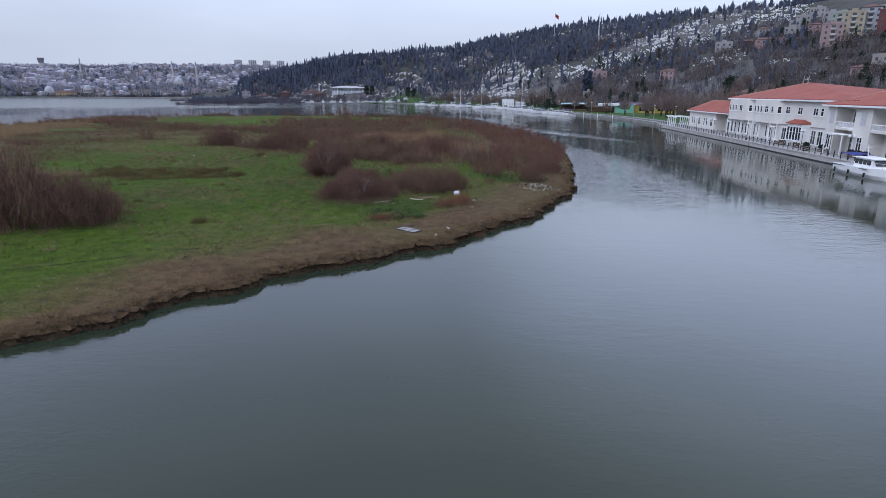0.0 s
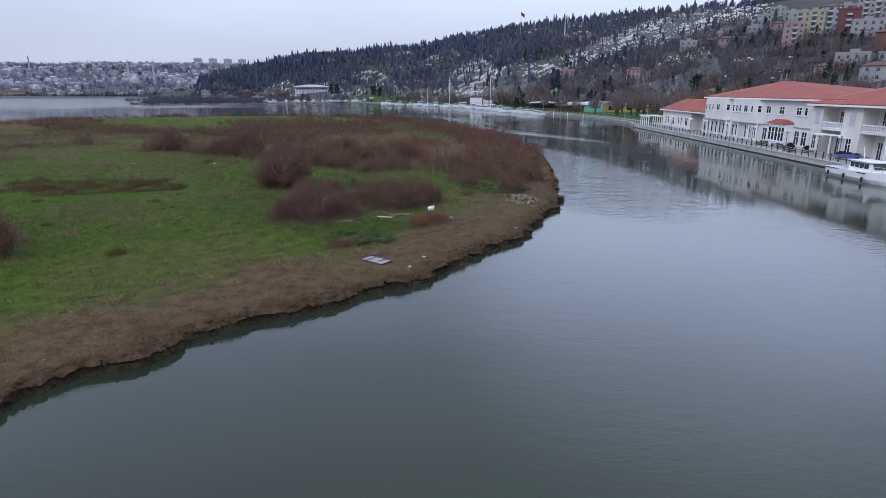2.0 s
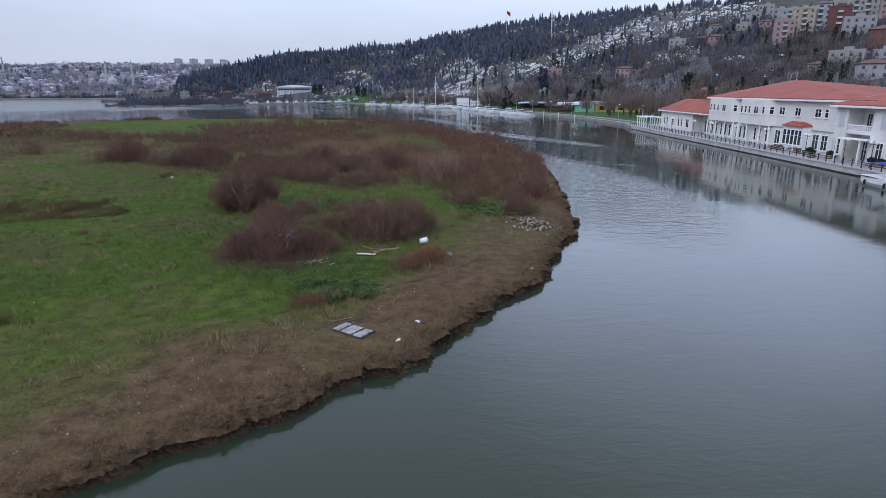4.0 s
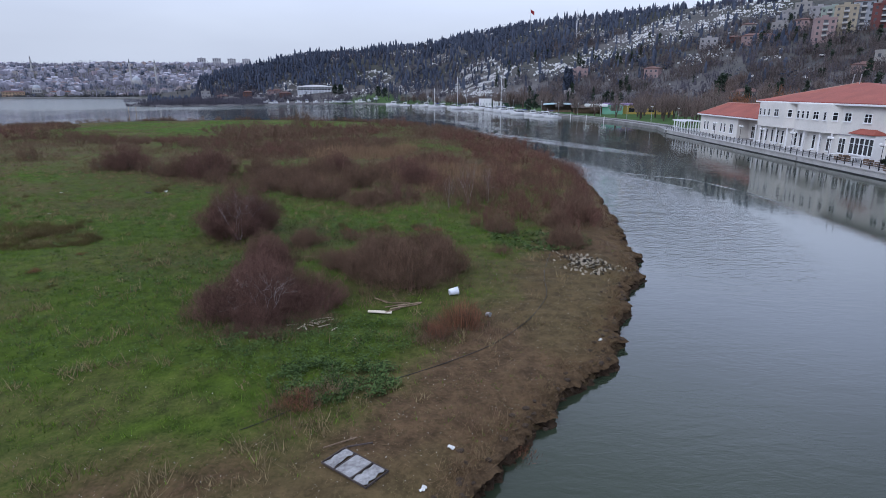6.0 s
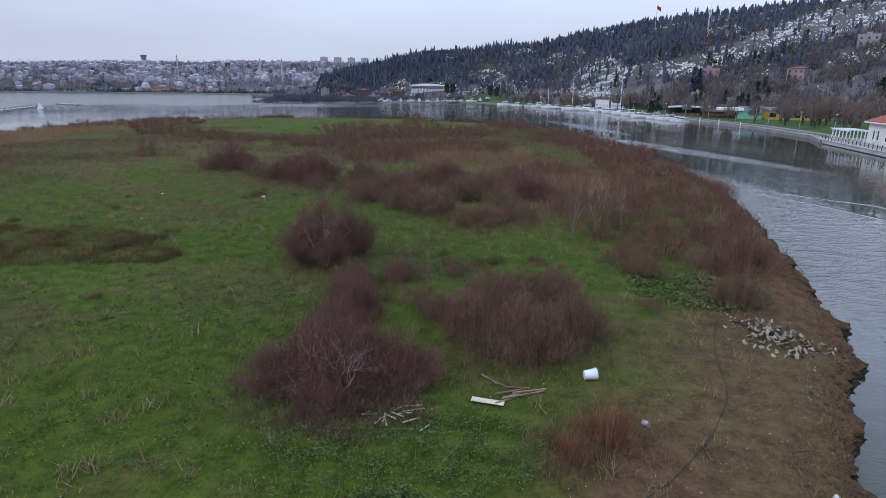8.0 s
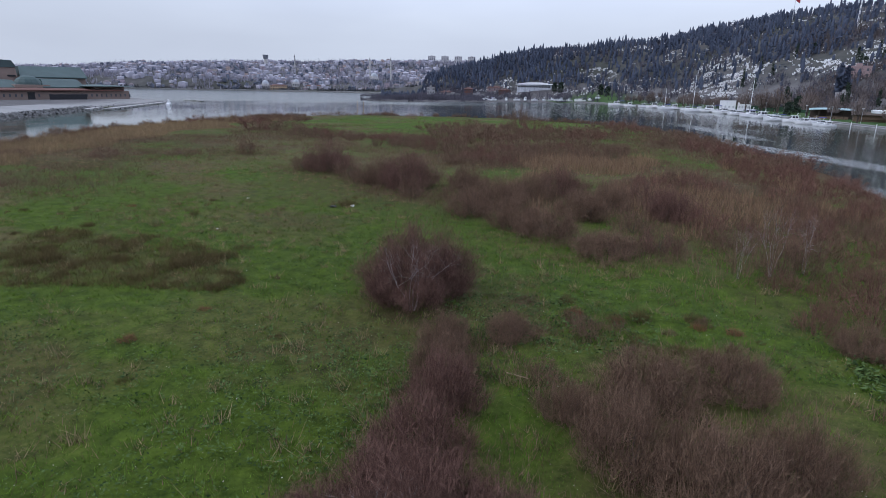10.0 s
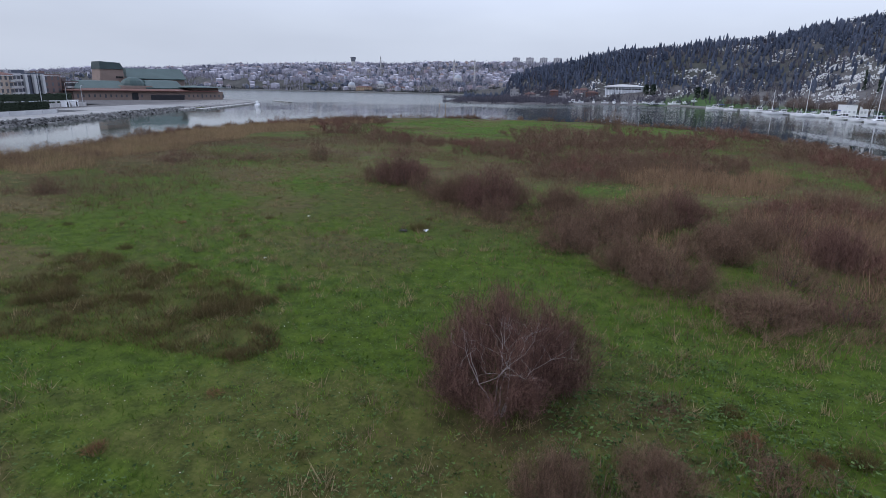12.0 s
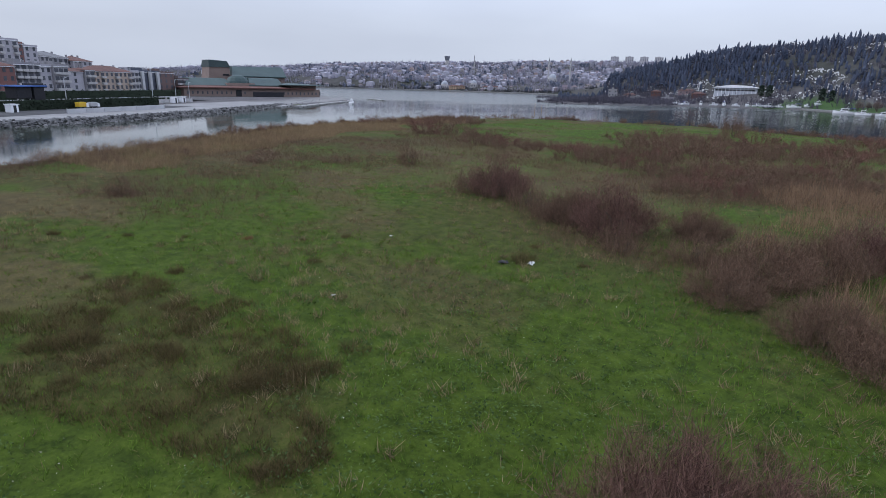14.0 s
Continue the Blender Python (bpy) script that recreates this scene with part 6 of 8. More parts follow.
for (ax, ay), (bx, by) in zip(edge, edge[1:]):
    length = math.hypot(bx - ax, by - ay)
    for k in range(int(length * (12 if ay < 80 else 2))):
        t = q.random()
        off = q.normal(0.1, 0.45)
        x, y = ax + (bx - ax) * t - (by - ay) / length * off, ay + (by - ay) * t + (bx - ax) / length * off
        z = on_island(x, y)
        if z < -0.25 or z > 0.75:
            continue
        s = q.uniform(0.04, 0.15)
        v, f = lumps[k % 5]
        a = q.uniform(0, 6.28)
        rot = np.array([[math.cos(a), -math.sin(a), 0], [math.sin(a), math.cos(a), 0], [0, 0, 1]])
        clod_v.append(v * np.array([s * 1.3, s, s * 0.8]) @ rot.T + np.array([x, y, z]))
        clod_f.append(f + base)
        base += len(v)
tagged(mesh_object("bank_clods", np.concatenate(clod_v), np.concatenate(clod_f), earth_dark), "dark wet clods of earth along the eroded bank", "earth clods", kind="stuff")
# straw over the bare strip and hanging over the bank edge
bank_straw = material("brown_straw", (0.205, 0.142, 0.082), (0.090, 0.060, 0.034), scale=0.5, fine=3.0, rough=0.95, bump=0, island=0.5, spec=0.05)
p, d = scatter(60000, -28, 18, 26, 82)
m = ripple(p[:, 0] * 0.9, p[:, 1] * 0.9, 31.0)
keep = (d > 0.6) & (q.random(len(p)) < cover(p[:, 0], p[:, 1], d)[0] * (0.12 + 0.5 * smooth(-0.1, 0.6, m) + 0.5 * (1 - smooth(0.5, 2.0, d))))
blades("straw", p[keep], 0.04, 0.16, 0.022, 1.3, bank_straw, "trampled brown straw on the bare earth strip", "dry grass", per=5, spread=0.2)
pts = []
for (ax, ay), (bx, by) in zip(edge, edge[1:]):
    length = math.hypot(bx - ax, by - ay)
    for k in range(int(length * (52 if ay < 80 else 8))):
        t, off = q.random(), 0.12 + abs(q.normal(0.1, 0.5))
        pts.append((ax + (bx - ax) * t - (by - ay) / length * off, ay + (by - ay) * t + (bx - ax) / length * off))
blades("bank_grass", np.array(pts), 0.06, 0.25, 0.02, 0.9, bank_straw, "straw-coloured grass hanging over the bank edge", "dry grass", per=7, spread=0.14)
# two thin poles that stand in the shallows
for x, y in ((-111.0, 262.0), (-109.2, 264.0)):
    ob = part("pole", tube(bmesh.new(), (0, 0, -0.6), (0.1, 0, 5.4), 0.11, 0.09, 8), old_wood)
    ob.matrix_basis = pose(x, y, 0)
    tagged(ob, "thin weathered wooden pole standing in shallow water", "pole", "poles in the water")

# ---- the far embankment: x runs along the shore, y inland ----
WEST = pose(-160.0, 111.0, 0, 0, 0, 113.9)
granite = material("grey_boulder", (0.185, 0.182, 0.18), (0.045, 0.045, 0.046), scale=0.8, fine=5, rough=0.9, bump=0.5, objects=0.5)
hoarding = material("white_hoarding", (0.50, 0.50, 0.50), (0.38, 0.38, 0.39), scale=0.3, fine=4, rough=0.7, bump=0.1)
tan_stone = material("tan_cladding", (0.25, 0.188, 0.160), (0.185, 0.142, 0.122), scale=0.2, fine=3, rough=0.85, bump=0.2)
green_copper = material("green_copper_roof", (0.060, 0.092, 0.090), (0.036, 0.058, 0.057), scale=0.15, fine=3, rough=0.6, bump=0.2)
dark_copper = material("dark_green_roof", (0.030, 0.048, 0.048), (0.020, 0.032, 0.033), scale=0.15, fine=3, rough=0.6, bump=0.2)
brown_eave = material("brown_red_eave", (0.150, 0.072, 0.058), (0.100, 0.050, 0.042), scale=0.2, fine=3, rough=0.8, bump=0.2)
asphalt = material("asphalt", (0.075, 0.075, 0.078), (0.048, 0.048, 0.05), scale=0.3, fine=6, rough=0.9, bump=0.2)


def west_at(a, b):
    return (WEST @ Vector((a, b, 0)))[:2]


# riprap: angular boulders in a sloping belt
boulders = [part("boulder", lump(1.0, 500 + k, 0.75), granite) for k in range(5)]
patterns.extend(boulders)
riprap = empty("boulder_embankment", WEST, "sloping belt of grey boulders along the shore", "embankment", kind="structure")
q = np.random.default_rng(44)
bend = lambda a: np.interp(a, [-120, 0, 10, 20, 34, 52, 73, 108, 126, 152], [-1.0, 1.0, -1.0, -3.7, -5.6, -5.8, -4.4, -1.0, 1.0, 5.0])
for k in range(290):
    a, b = q.uniform(-30, 128), q.uniform(-0.8, 4.6)
    s = q.uniform(0.4, 0.75)
    shared("boulder", boulders[k % 5], pose(a, b + bend(a), -0.25 + b * 0.30 + q.uniform(0, 0.25), q.uniform(0, 50), q.uniform(0, 50), q.uniform(0, 360)) @ Matrix.Diagonal((s * 1.2, s, s * 0.85, 1)), riprap)
bv, bf, base = [], [], 0
for k in range(2400):
    a, b, s = q.uniform(-70, 140), q.uniform(-1.0, 5.2), q.uniform(0.32, 0.62)
    v, f = lumps[k % 5]
    bv.append(v * np.array([s * 1.2, s, s * 0.8]) + np.array([a, b + bend(a), -0.3 + b * 0.30]))
    bf.append(f + base)
    base += len(v)
ob = mesh_object("boulder_fill", np.concatenate(bv), np.concatenate(bf), granite, riprap)
ob["kind"] = "stuff"
stations = np.linspace(-120, 148, 68)
front = bend(stations) + 4.4
pv = [(a, b, z) for a, f in zip(stations, front) for b, z in ((f, -1.0), (f, 1.3), (30.0, 1.36), (30.0, -1.0))]
pf = [(4 * k + j, 4 * k + 4 + j, 4 * k + 5 + j, 4 * k + 1 + j) for k in range(67) for j in range(3)]
promenade_grey = material("promenade_paving", (0.30, 0.295, 0.29), (0.19, 0.188, 0.186), scale=0.15, fine=3, rough=0.95, bump=0.2)
walkway = mesh_object("promenade", pv, pf, promenade_grey)
walkway.matrix_basis = WEST
tagged(walkway, "pale paved waterfront walkway above the boulders", "pavement", kind="structure")


def wall_panel_fence(a0, a1, b, high, mat, name, label, step=4.0, thick=0.12, z=1.3):
    e = empty(name, WEST, label, "fence")
    n = int((a1 - a0) / step)
    for k in range(n):
        p = part("panel", boxed(0.03, step - 0.03, 0, thick, 0, high, 0.02), mat, e) if k == 0 else shared("panel", p, Matrix.Identity(4), e)
        p.matrix_basis = pose(a0 + k * step, b, z)
    for k in range(n + 1):
        o = part("post", boxed(-0.08, 0.08, -0.1, thick + 0.06, 0, high + 0.15), steel, e) if k == 0 else shared("post", o, Matrix.Identity(4), e)
        o.matrix_basis = pose(a0 + k * step, b, z)
    return e


wall_panel_fence(30.5, 69.6, 12.0, 1.3, hoarding, "hoarding", "row of white hoarding panels along the walkway", 6.5)
wall_panel_fence(96, 126, 40.0, 1.5, quay_stone, "hoarding", "grey-white hoarding panels before the large hall", 5.0)


def hedge(a0, a1, b, deep, z0, z1, label, n):
    """A clipped hedge: a twiggy core skinned with small leaves."""
    e = empty("hedge", WEST, label, "hedge", "hedges on the embankment")
    part("core", boxed(a0 + 0.1, a1 - 0.1, b + 0.12, b + deep - 0.12, z0, z1 - 0.12), hedge_leaf, e)
    r = np.random.default_rng(int(b * 10))
    c = np.stack([r.uniform(a0, a1, n), b + deep * r.choice([0.0, 0.03, 0.5, 1.0], n) * r.uniform(0.9, 1.05, n), r.uniform(z0, z1 + 0.1, n)], 1)
    w = r.normal(0, 0.22, (n, 3, 3))
    ob = mesh_object("foliage", (c[:, None] + w).reshape(-1, 3), np.arange(3 * n).reshape(-1, 3), hedge_leaf, e)
    return e


hedge(-60, 91, 30.0, 2.0, 1.2, 4.2, "long dark clipped hedge behind the walkway", 9000)
hedge(-60, 150, 62.0, 3.0, 1.2, 5.6, "long dark hedge beside the road", 9000)
guard = empty("road_barrier", WEST, "long pale concrete road barrier above the hedge", "barrier")
part("beam", boxed(-60, 132, 47.0, 47.4, 3.1, 3.5, 0.03), hoarding, guard)
for k in range(20):
    o = part("pillar", boxed(-0.3, 0.3, -0.3, 0.3, 0, 1.9), quay_stone, guard) if k == 0 else shared("pillar", o, Matrix.Identity(4), guard)
    o.matrix_basis = pose(-58 + 9.8 * k, 47.2, 1.2)
road = mesh_object("road", [(-120, 48, 1.5), (150, 48, 1.5), (150, 61, 1.5), (-120, 61, 1.5)], [(0, 1, 2, 3)], asphalt)
road.matrix_basis = WEST
tagged(road, "grey asphalt shore road behind a barrier", "road", kind="structure")

yard = mesh_object("yard", [(-60, 14, 1.40), (88, 14, 1.40), (88, 29.9, 1.42), (-60, 29.9, 1.42)], [(0, 1, 2, 3)], asphalt)
yard.matrix_basis = WEST
tagged(yard, "dark asphalt yard between hoarding and hedge", "road", kind="structure")

# blue-roofed kiosk on stilts and a dark screen beside it
kiosk = empty("kiosk", WEST @ pose(40.0, 33.0, 1.3), "raised dark kiosk with a flat blue roof on pale posts", "kiosk")
part("body", boxed(-3.6, 1.0, 0, 4.0, 3.2, 6.4, 0.05), dark_metal, kiosk)
part("roof", boxed(-5.0, 5.6, -1.0, 5.0, 6.4, 6.8, 0.05), material("blue_sheet_roof", (0.06, 0.13, 0.36), (0.04, 0.09, 0.26), scale=0.5, fine=5, rough=0.6), kiosk, "flat blue roof")
part("tower", boxed(1.6, 5.2, -0.2, 3.6, 2.6, 7.4, 0.05), dark_metal, kiosk, "dark upright screen")
for x in (2.0, 2.9, 3.8, 4.8, -3.2, 0.6):
    part("post", boxed(x - 0.2, x + 0.2, 0.4, 0.8, 0, 3.3), quay_stone, kiosk)
for x, y in ((27.5, 25.0), (84.0, 41.0), (112.0, 38.0), (118.0, 38.5)):
    b = empty("booth", WEST @ pose(x, y, 1.3), "small white booth on the walkway", "booth", "booths on the walkway")
    part("body", boxed(-1.1, 1.1, 0, 2.0, 0, 2.1, 0.05), white_paint, b)
    part("roof", boxed(-1.3, 1.3, -0.2, 2.2, 2.1, 2.25), white_paint, b)
    part("door", boxed(-0.4, 0.4, -0.05, 0.02, 0.05, 1.9), window_dark, b)


def truck(m, mat, label):
    e = empty("truck", m, label, "truck")
    part("cargo_box", boxed(-2.6, 1.6, -1.15, 1.15, 0.9, 3.0, 0.06), mat, e)
    part("cab", hull(bmesh.new(), [[(1.75, -1.1, 0.7), (1.75, 1.1, 0.7), (1.75, 1.1, 2.6), (1.75, -1.1, 2.6)], [(3.3, -1.1, 0.7), (3.3, 1.1, 0.7), (3.0, 1.0, 2.4), (3.0, -1.0, 2.4)]]), white_paint, e)
    part("windscreen", boxed(3.08, 3.2, -0.9, 0.9, 1.5, 2.2), window_dark, e)
    part("chassis", boxed(-2.6, 3.0, -0.5, 0.5, 0.55, 0.9), dark_metal, e)
    for x in (-1.7, 2.4):
        for y in (-1.0, 0.75):
            w = part("wheel", tube(bmesh.new(), (x, y, 0.48), (x, y + 0.25, 0.48), 0.48, 0.48, 14), hose_black, e)
            part("rim", tube(bmesh.new(), (x, y - 0.01, 0.48), (x, y + 0.26, 0.48), 0.25, 0.25, 10), steel, w)
    return e


truck(WEST @ pose(53.0, 28.2, 1.4) @ Matrix.Scale(0.66, 4), material("yellow_paint", (0.72, 0.48, 0.04), (0.58, 0.37, 0.03), scale=0.8, fine=6, rough=0.5), "small yellow truck parked behind the hoarding")
truck(WEST @ pose(57.6, 28.2, 1.4) @ Matrix.Scale(0.62, 4), hoarding, "small grey-white truck parked behind the hoarding")


def flood_pole(a, b, high):
    e = empty("light_pole", WEST @ pose(a, b, 1.3), "tall grey light pole on the embankment", "street lamp", "light poles on the embankment")
    part("pole", tube(bmesh.new(), (0, 0, 0), (0, 0, high), 0.16, 0.09, 8), steel, e)
    part("arm", tube(bmesh.new(), (0, 0, high - 0.1), (1.6, 0, high + 0.2), 0.06, 0.05, 6), steel, e)
    part("lamp_head", boxed(1.3, 2.2, -0.18, 0.18, high + 0.12, high + 0.28, 0.03), dark_metal, e)


for a, b, h in ((101, 40, 13), (60, 40, 9), (30, 60, 9), (122, 45, 9), (124, 40, 8)):
    flood_pole(a, b, h)


# ---- blocks of flats and houses ----
PLASTER = {}


def plaster(name, color):
    if name not in PLASTER:
        PLASTER[name] = material(name, color, tuple(c * 0.78 for c in color), scale=0.12, fine=2.0, rough=0.9, bump=0.1)
    return PLASTER[name]


glass_box = part("window", box(boxed(-0.5, 0.5, -0.10, 0.02, 0, 0.06), -0.44, 0.44, -0.05, 0.02, 0.06, 1.0), material("grey_window_glass", (0.085, 0.090, 0.105), (0.050, 0.054, 0.064), scale=0.6, fine=3, rough=0.3, bump=0, objects=0.4))
patterns.append(glass_box)
sill_box = part("balcony", box(box(boxed(-0.5, 0.5, -1.0, 0.02, 0, 0.14), -0.5, 0.5, -1.0, -0.92, 0.14, 1.0), -0.5, -0.46, -1.0, 0.0, 0.14, 1.0), quay_stone)
patterns.append(sill_box)


def block(m, wide, deep, floors, wall_mat, roof_mat, label, roof="flat", columns=5, storey=3.0, balconies=0, name="apartment_building", category="building", group="", sides=True, win=(1.8, 1.7)):
    """A building with its storeys, windows on the front and one side, balconies and a roof. Its front faces -y."""
    e = empty(name, m, label, category, group)
    h = floors * storey
    part("wall", boxed(-wide / 2, wide / 2, 0, deep, -6, h), wall_mat, e)
    if roof == "flat":
        part("parapet", box(boxed(-wide / 2 - 0.15, wide / 2 + 0.15, -0.15, 0.2, h - 0.1, h + 0.8), -wide / 2 - 0.15, -wide / 2 + 0.2, 0.2, deep, h - 0.1, h + 0.8), wall_mat, e)
        part("roof", boxed(-wide / 2 + 0.2, wide / 2, 0.2, deep, h, h + 0.25), roof_mat, e)
        part("stair_head", boxed(-wide * 0.15, wide * 0.12, deep * 0.35, deep * 0.7, h, h + 2.2), wall_mat, e)
    else:
        part("roof", hip_roof(-wide / 2, wide / 2, 0, deep, h, h + min(wide, deep) * 0.22, over=0.5, edge=0.2), roof_mat, e)
    for f in range(floors):
        for c in range(columns):
            x = -wide / 2 + wide * (c + 0.5) / columns
            # a larger dark pane, flush with the wall, stands for a balcony recess's shade
            recess_shade = balconies and f and (c % balconies == 1 or balconies == 1)
            shared("window", glass_box, pose(x, 0, f * storey + (0.1 if recess_shade else 0.9)) @ Matrix.Diagonal((2.3, 1, 2.35, 1) if recess_shade else (win[0], 1, win[1], 1)), e)
            if recess_shade:
                shared("balcony", sill_box, pose(x, 0, f * storey - 0.05) @ Matrix.Diagonal((2.6, 1.1, 1.0, 1)), e)
        if sides:
            for c in range(max(1, int(deep / 4))):
                y = deep * (c + 0.5) / max(1, int(deep / 4))
                for sx, turn in ((-1, -90), (1, 90)):
                    shared("window", glass_box, pose(sx * wide / 2, y, f * storey + 0.9, 0, 0, turn) @ Matrix.Diagonal((win[0], 1, win[1], 1)), e)
    return e


tile_dull = material("dull_roof_tiles", (0.175, 0.098, 0.084), (0.095, 0.058, 0.052), scale=0.2, fine=3, rough=0.9, bump=0.3)
roof_grey = material("grey_flat_roof", (0.22, 0.22, 0.225), (0.14, 0.14, 0.145), scale=0.2, fine=3, rough=0.9, bump=0.2)
FACE = 113.9
WHITE, GREY, PALE = ("flat_white_render", (0.40, 0.39, 0.415)), ("flat_grey_render", (0.26, 0.255, 0.27)), ("flat_pale_render", (0.32, 0.31, 0.32))
FRONT_ROW = [
        (82, 97.5, 98, 12, 12.6, ("brick_red_render", (0.20, 0.105, 0.092)), tile_dull, "hip", 5, 0, "red-brown block of flats with white bands"),
        (99.2, 111.2, 100, 12, 13.6, GREY, roof_grey, "flat", 4, 1, "grey block of flats with rows of balconies"),
        (111.6, 117.4, 100.6, 12, 13.2, WHITE, roof_grey, "flat", 2, 0, "narrow plain white block of flats"),
        (117.6, 125.2, 99.5, 12, 13.4, PALE, roof_grey, "flat", 3, 1, "pale block of flats with dark recessed balconies"),
        (125.6, 134.8, 101, 12, 11.4, WHITE, tile_dull, "hip", 1, 0, "white house gable with a dull red roof"),
        (135.2, 140.6, 100, 12, 12.2, PALE, tile_dull, "hip", 2, 1, "pale narrow block of flats with balconies"),
        (141, 165, 100, 13, 11.8, ("flat_ochre_render", (0.42, 0.345, 0.28)), tile_dull, "hip", 8, 3, "ochre block of flats with balconies and a tiled roof"),
        (165.6, 171.4, 101, 12, 12.2, WHITE, roof_grey, "flat", 2, 1, "white narrow block of flats"),
        (172, 190, 103, 14, 12.4, ("dark_blue_grey_render", (0.10, 0.11, 0.14)), roof_grey, "flat", 7, 0, "dark blue-grey office block with pale piers"),
        (190.4, 204, 104, 14, 12.2, ("brown_render", (0.17, 0.12, 0.11)), roof_grey, "flat", 3, 0, "brown office block with a flat roof"),
        (204.4, 215, 102, 12, 8.8, ("dark_brown_render", (0.11, 0.085, 0.08)), roof_grey, "flat", 4, 1, "low dark block with projecting floors")]
BACK_ROW = [
        (124, 139, 138, 14, 24.8, WHITE, roof_grey, "flat", 4, 2, "tall white block of flats with dark recessed balconies"),
        (139.4, 142, 139, 14, 23.5, ("brick_red_render", (0.20, 0.105, 0.092)), roof_grey, "flat", 1, 0, "narrow red-brown strip of flats"),
        (142.4, 150, 139, 14, 22.6, WHITE, roof_grey, "flat", 2, 0, "white block of flats with a blank wall"),
        (150.4, 158, 141, 14, 18.6, PALE, roof_grey, "hip", 3, 0, "pale block of flats with a dark hipped roof"),
        (156, 172, 143, 14, 18.2, GREY, roof_grey, "hip", 5, 2, "grey block of flats behind others with a hipped roof"),
        (173, 186, 141, 14, 17.0, WHITE, tile_dull, "hip", 4, 0, "white block of flats with a red dormer roof"),
        (60, 81, 96, 12, 12.6, PALE, tile_dull, "hip", 5, 2, "pale block of flats with a tiled roof")]
for a0, a1, b, d, h, wall, rf, kind, cols, bal, text in FRONT_ROW + BACK_ROW:
    n = max(2, round(h / 3.0))
    x, y = west_at((a0 + a1) / 2, b)
    e = block(pose(x, y, 1.2, 0, 0, FACE), a1 - a0, d, n, plaster(*wall), rf, text, kind, cols, h / n, bal, group="blocks of flats on the far shore", win=(1.5, 1.7) if wall is not GREY else (1.9, 2.0))
    part("cornice", boxed((a0 - a1) / 2 - 0.25, (a1 - a0) / 2 + 0.25, -0.4, 0.0, h - 0.25, h - 0.02), white_paint, e)
    for k in range(3):
        cx = (a0 - a1) / 2 + (a1 - a0) * (0.2 + 0.3 * k)
        part("chimney", boxed(cx, cx + 0.7, d * 0.45, d * 0.45 + 0.7, h, h + (3.2 if kind == "hip" else 1.8)), plaster(*GREY), e)
for a in (175.5, 181.5, 187.5):
    x, y = west_at(a, 102.0)
    ob = part("pier", boxed(-0.9, 0.9, -0.6, 0.6, 0, 12.6, 0.05), hoarding)
    ob.matrix_basis = pose(x, y, 1.2, 0, 0, FACE)
    tagged(ob, "pale upright concrete pier beside the office block", "pier", "piers of the office block")

# ---- the congress hall: low tan front, green roofs, a stage tower ----
HALL = pose(-325.0, 252.0, 1.2, 0, 0, 72.7)
hall = empty("congress_hall", HALL, "long tan hall with brown eaves, green roofs and a stage tower", "building")
part("wall", boxed(1, 84, 0, 34, -2, 4.6), tan_stone, hall)
part("eave", hip_roof(1, 78, 0, 34, 4.6, 6.6, over=2.0, edge=0.5), brown_eave, hall, "brown-red projecting eave")
part("roof", hip_roof(63, 84, 0, 34, 6.9, 8.2, over=2.6, edge=0.3), green_copper, hall, "low flaring grey-green roof")
part("wall", boxed(65, 82, 1.5, 32, 4.6, 6.9), tan_stone, hall)
part("wall", boxed(6, 32, 10, 32, 4.6, 6.2), tan_stone, hall)
part("roof", hull(bmesh.new(), [[(4, 9, 5.7), (31, 9, 5.7), (31, 9, 6.1), (4, 9, 6.1)], [(9, 22, 6.0), (31, 22, 6.0), (31, 22, 10.0), (9, 22, 10.0)], [(9, 33, 6.0), (31, 33, 6.0), (31, 33, 10.2), (9, 33, 10.2)]]), green_copper, hall)
part("wall", boxed(28, 45, 9, 30, 4.6, 7.6), tan_stone, hall)
part("roof", hull(bmesh.new(), [[(41, 8, 6.0), (63, 8, 6.0), (63, 8, 6.5), (41, 8, 6.5)], [(45, 20, 6.0), (64, 20, 6.0), (64, 20, 10.7), (45, 20, 10.7)], [(45, 33, 6.0), (64, 33, 6.0), (64, 33, 11.0), (45, 33, 11.0)]]), green_copper, hall)
dome = bmesh.new()
hull(dome, [[(37.3 + r_ * math.cos(a), 18 + r_ * math.sin(a), z_) for a in np.linspace(0, 2 * math.pi, 12, endpoint=False)] for r_, z_ in ((6.9, 7.5), (6.6, 8.8), (5.6, 10.4), (3.6, 11.8), (1.0, 12.5))])
part("dome", dome, green_copper, hall, "faceted green dome")
part("hall_wall", boxed(42, 76, 37, 62, -2, 12.4), tan_stone, hall)
part("hall_roof", hull(bmesh.new(), [[(40, 35, 11.4), (76.5, 35, 11.4), (76.5, 35, 11.9), (40, 35, 11.9)], [(44.5, 50, 11.8), (80, 50, 11.8), (79.5, 50, 18.4), (45, 50, 18.0)], [(45, 64, 11.8), (80, 64, 11.8), (79.5, 64, 18.4), (45, 64, 18.0)]]), green_copper, hall, "tall green standing-seam roof")
part("tower_wall", hull(bmesh.new(), [[(25.0, 40, -2), (41.5, 40, -2), (41.5, 56, -2), (25.0, 56, -2)], [(27.4, 40, 17.0), (40.0, 40, 17.0), (40.0, 56, 17.0), (27.4, 56, 17.0)]]), tan_stone, hall, "tan stage tower")
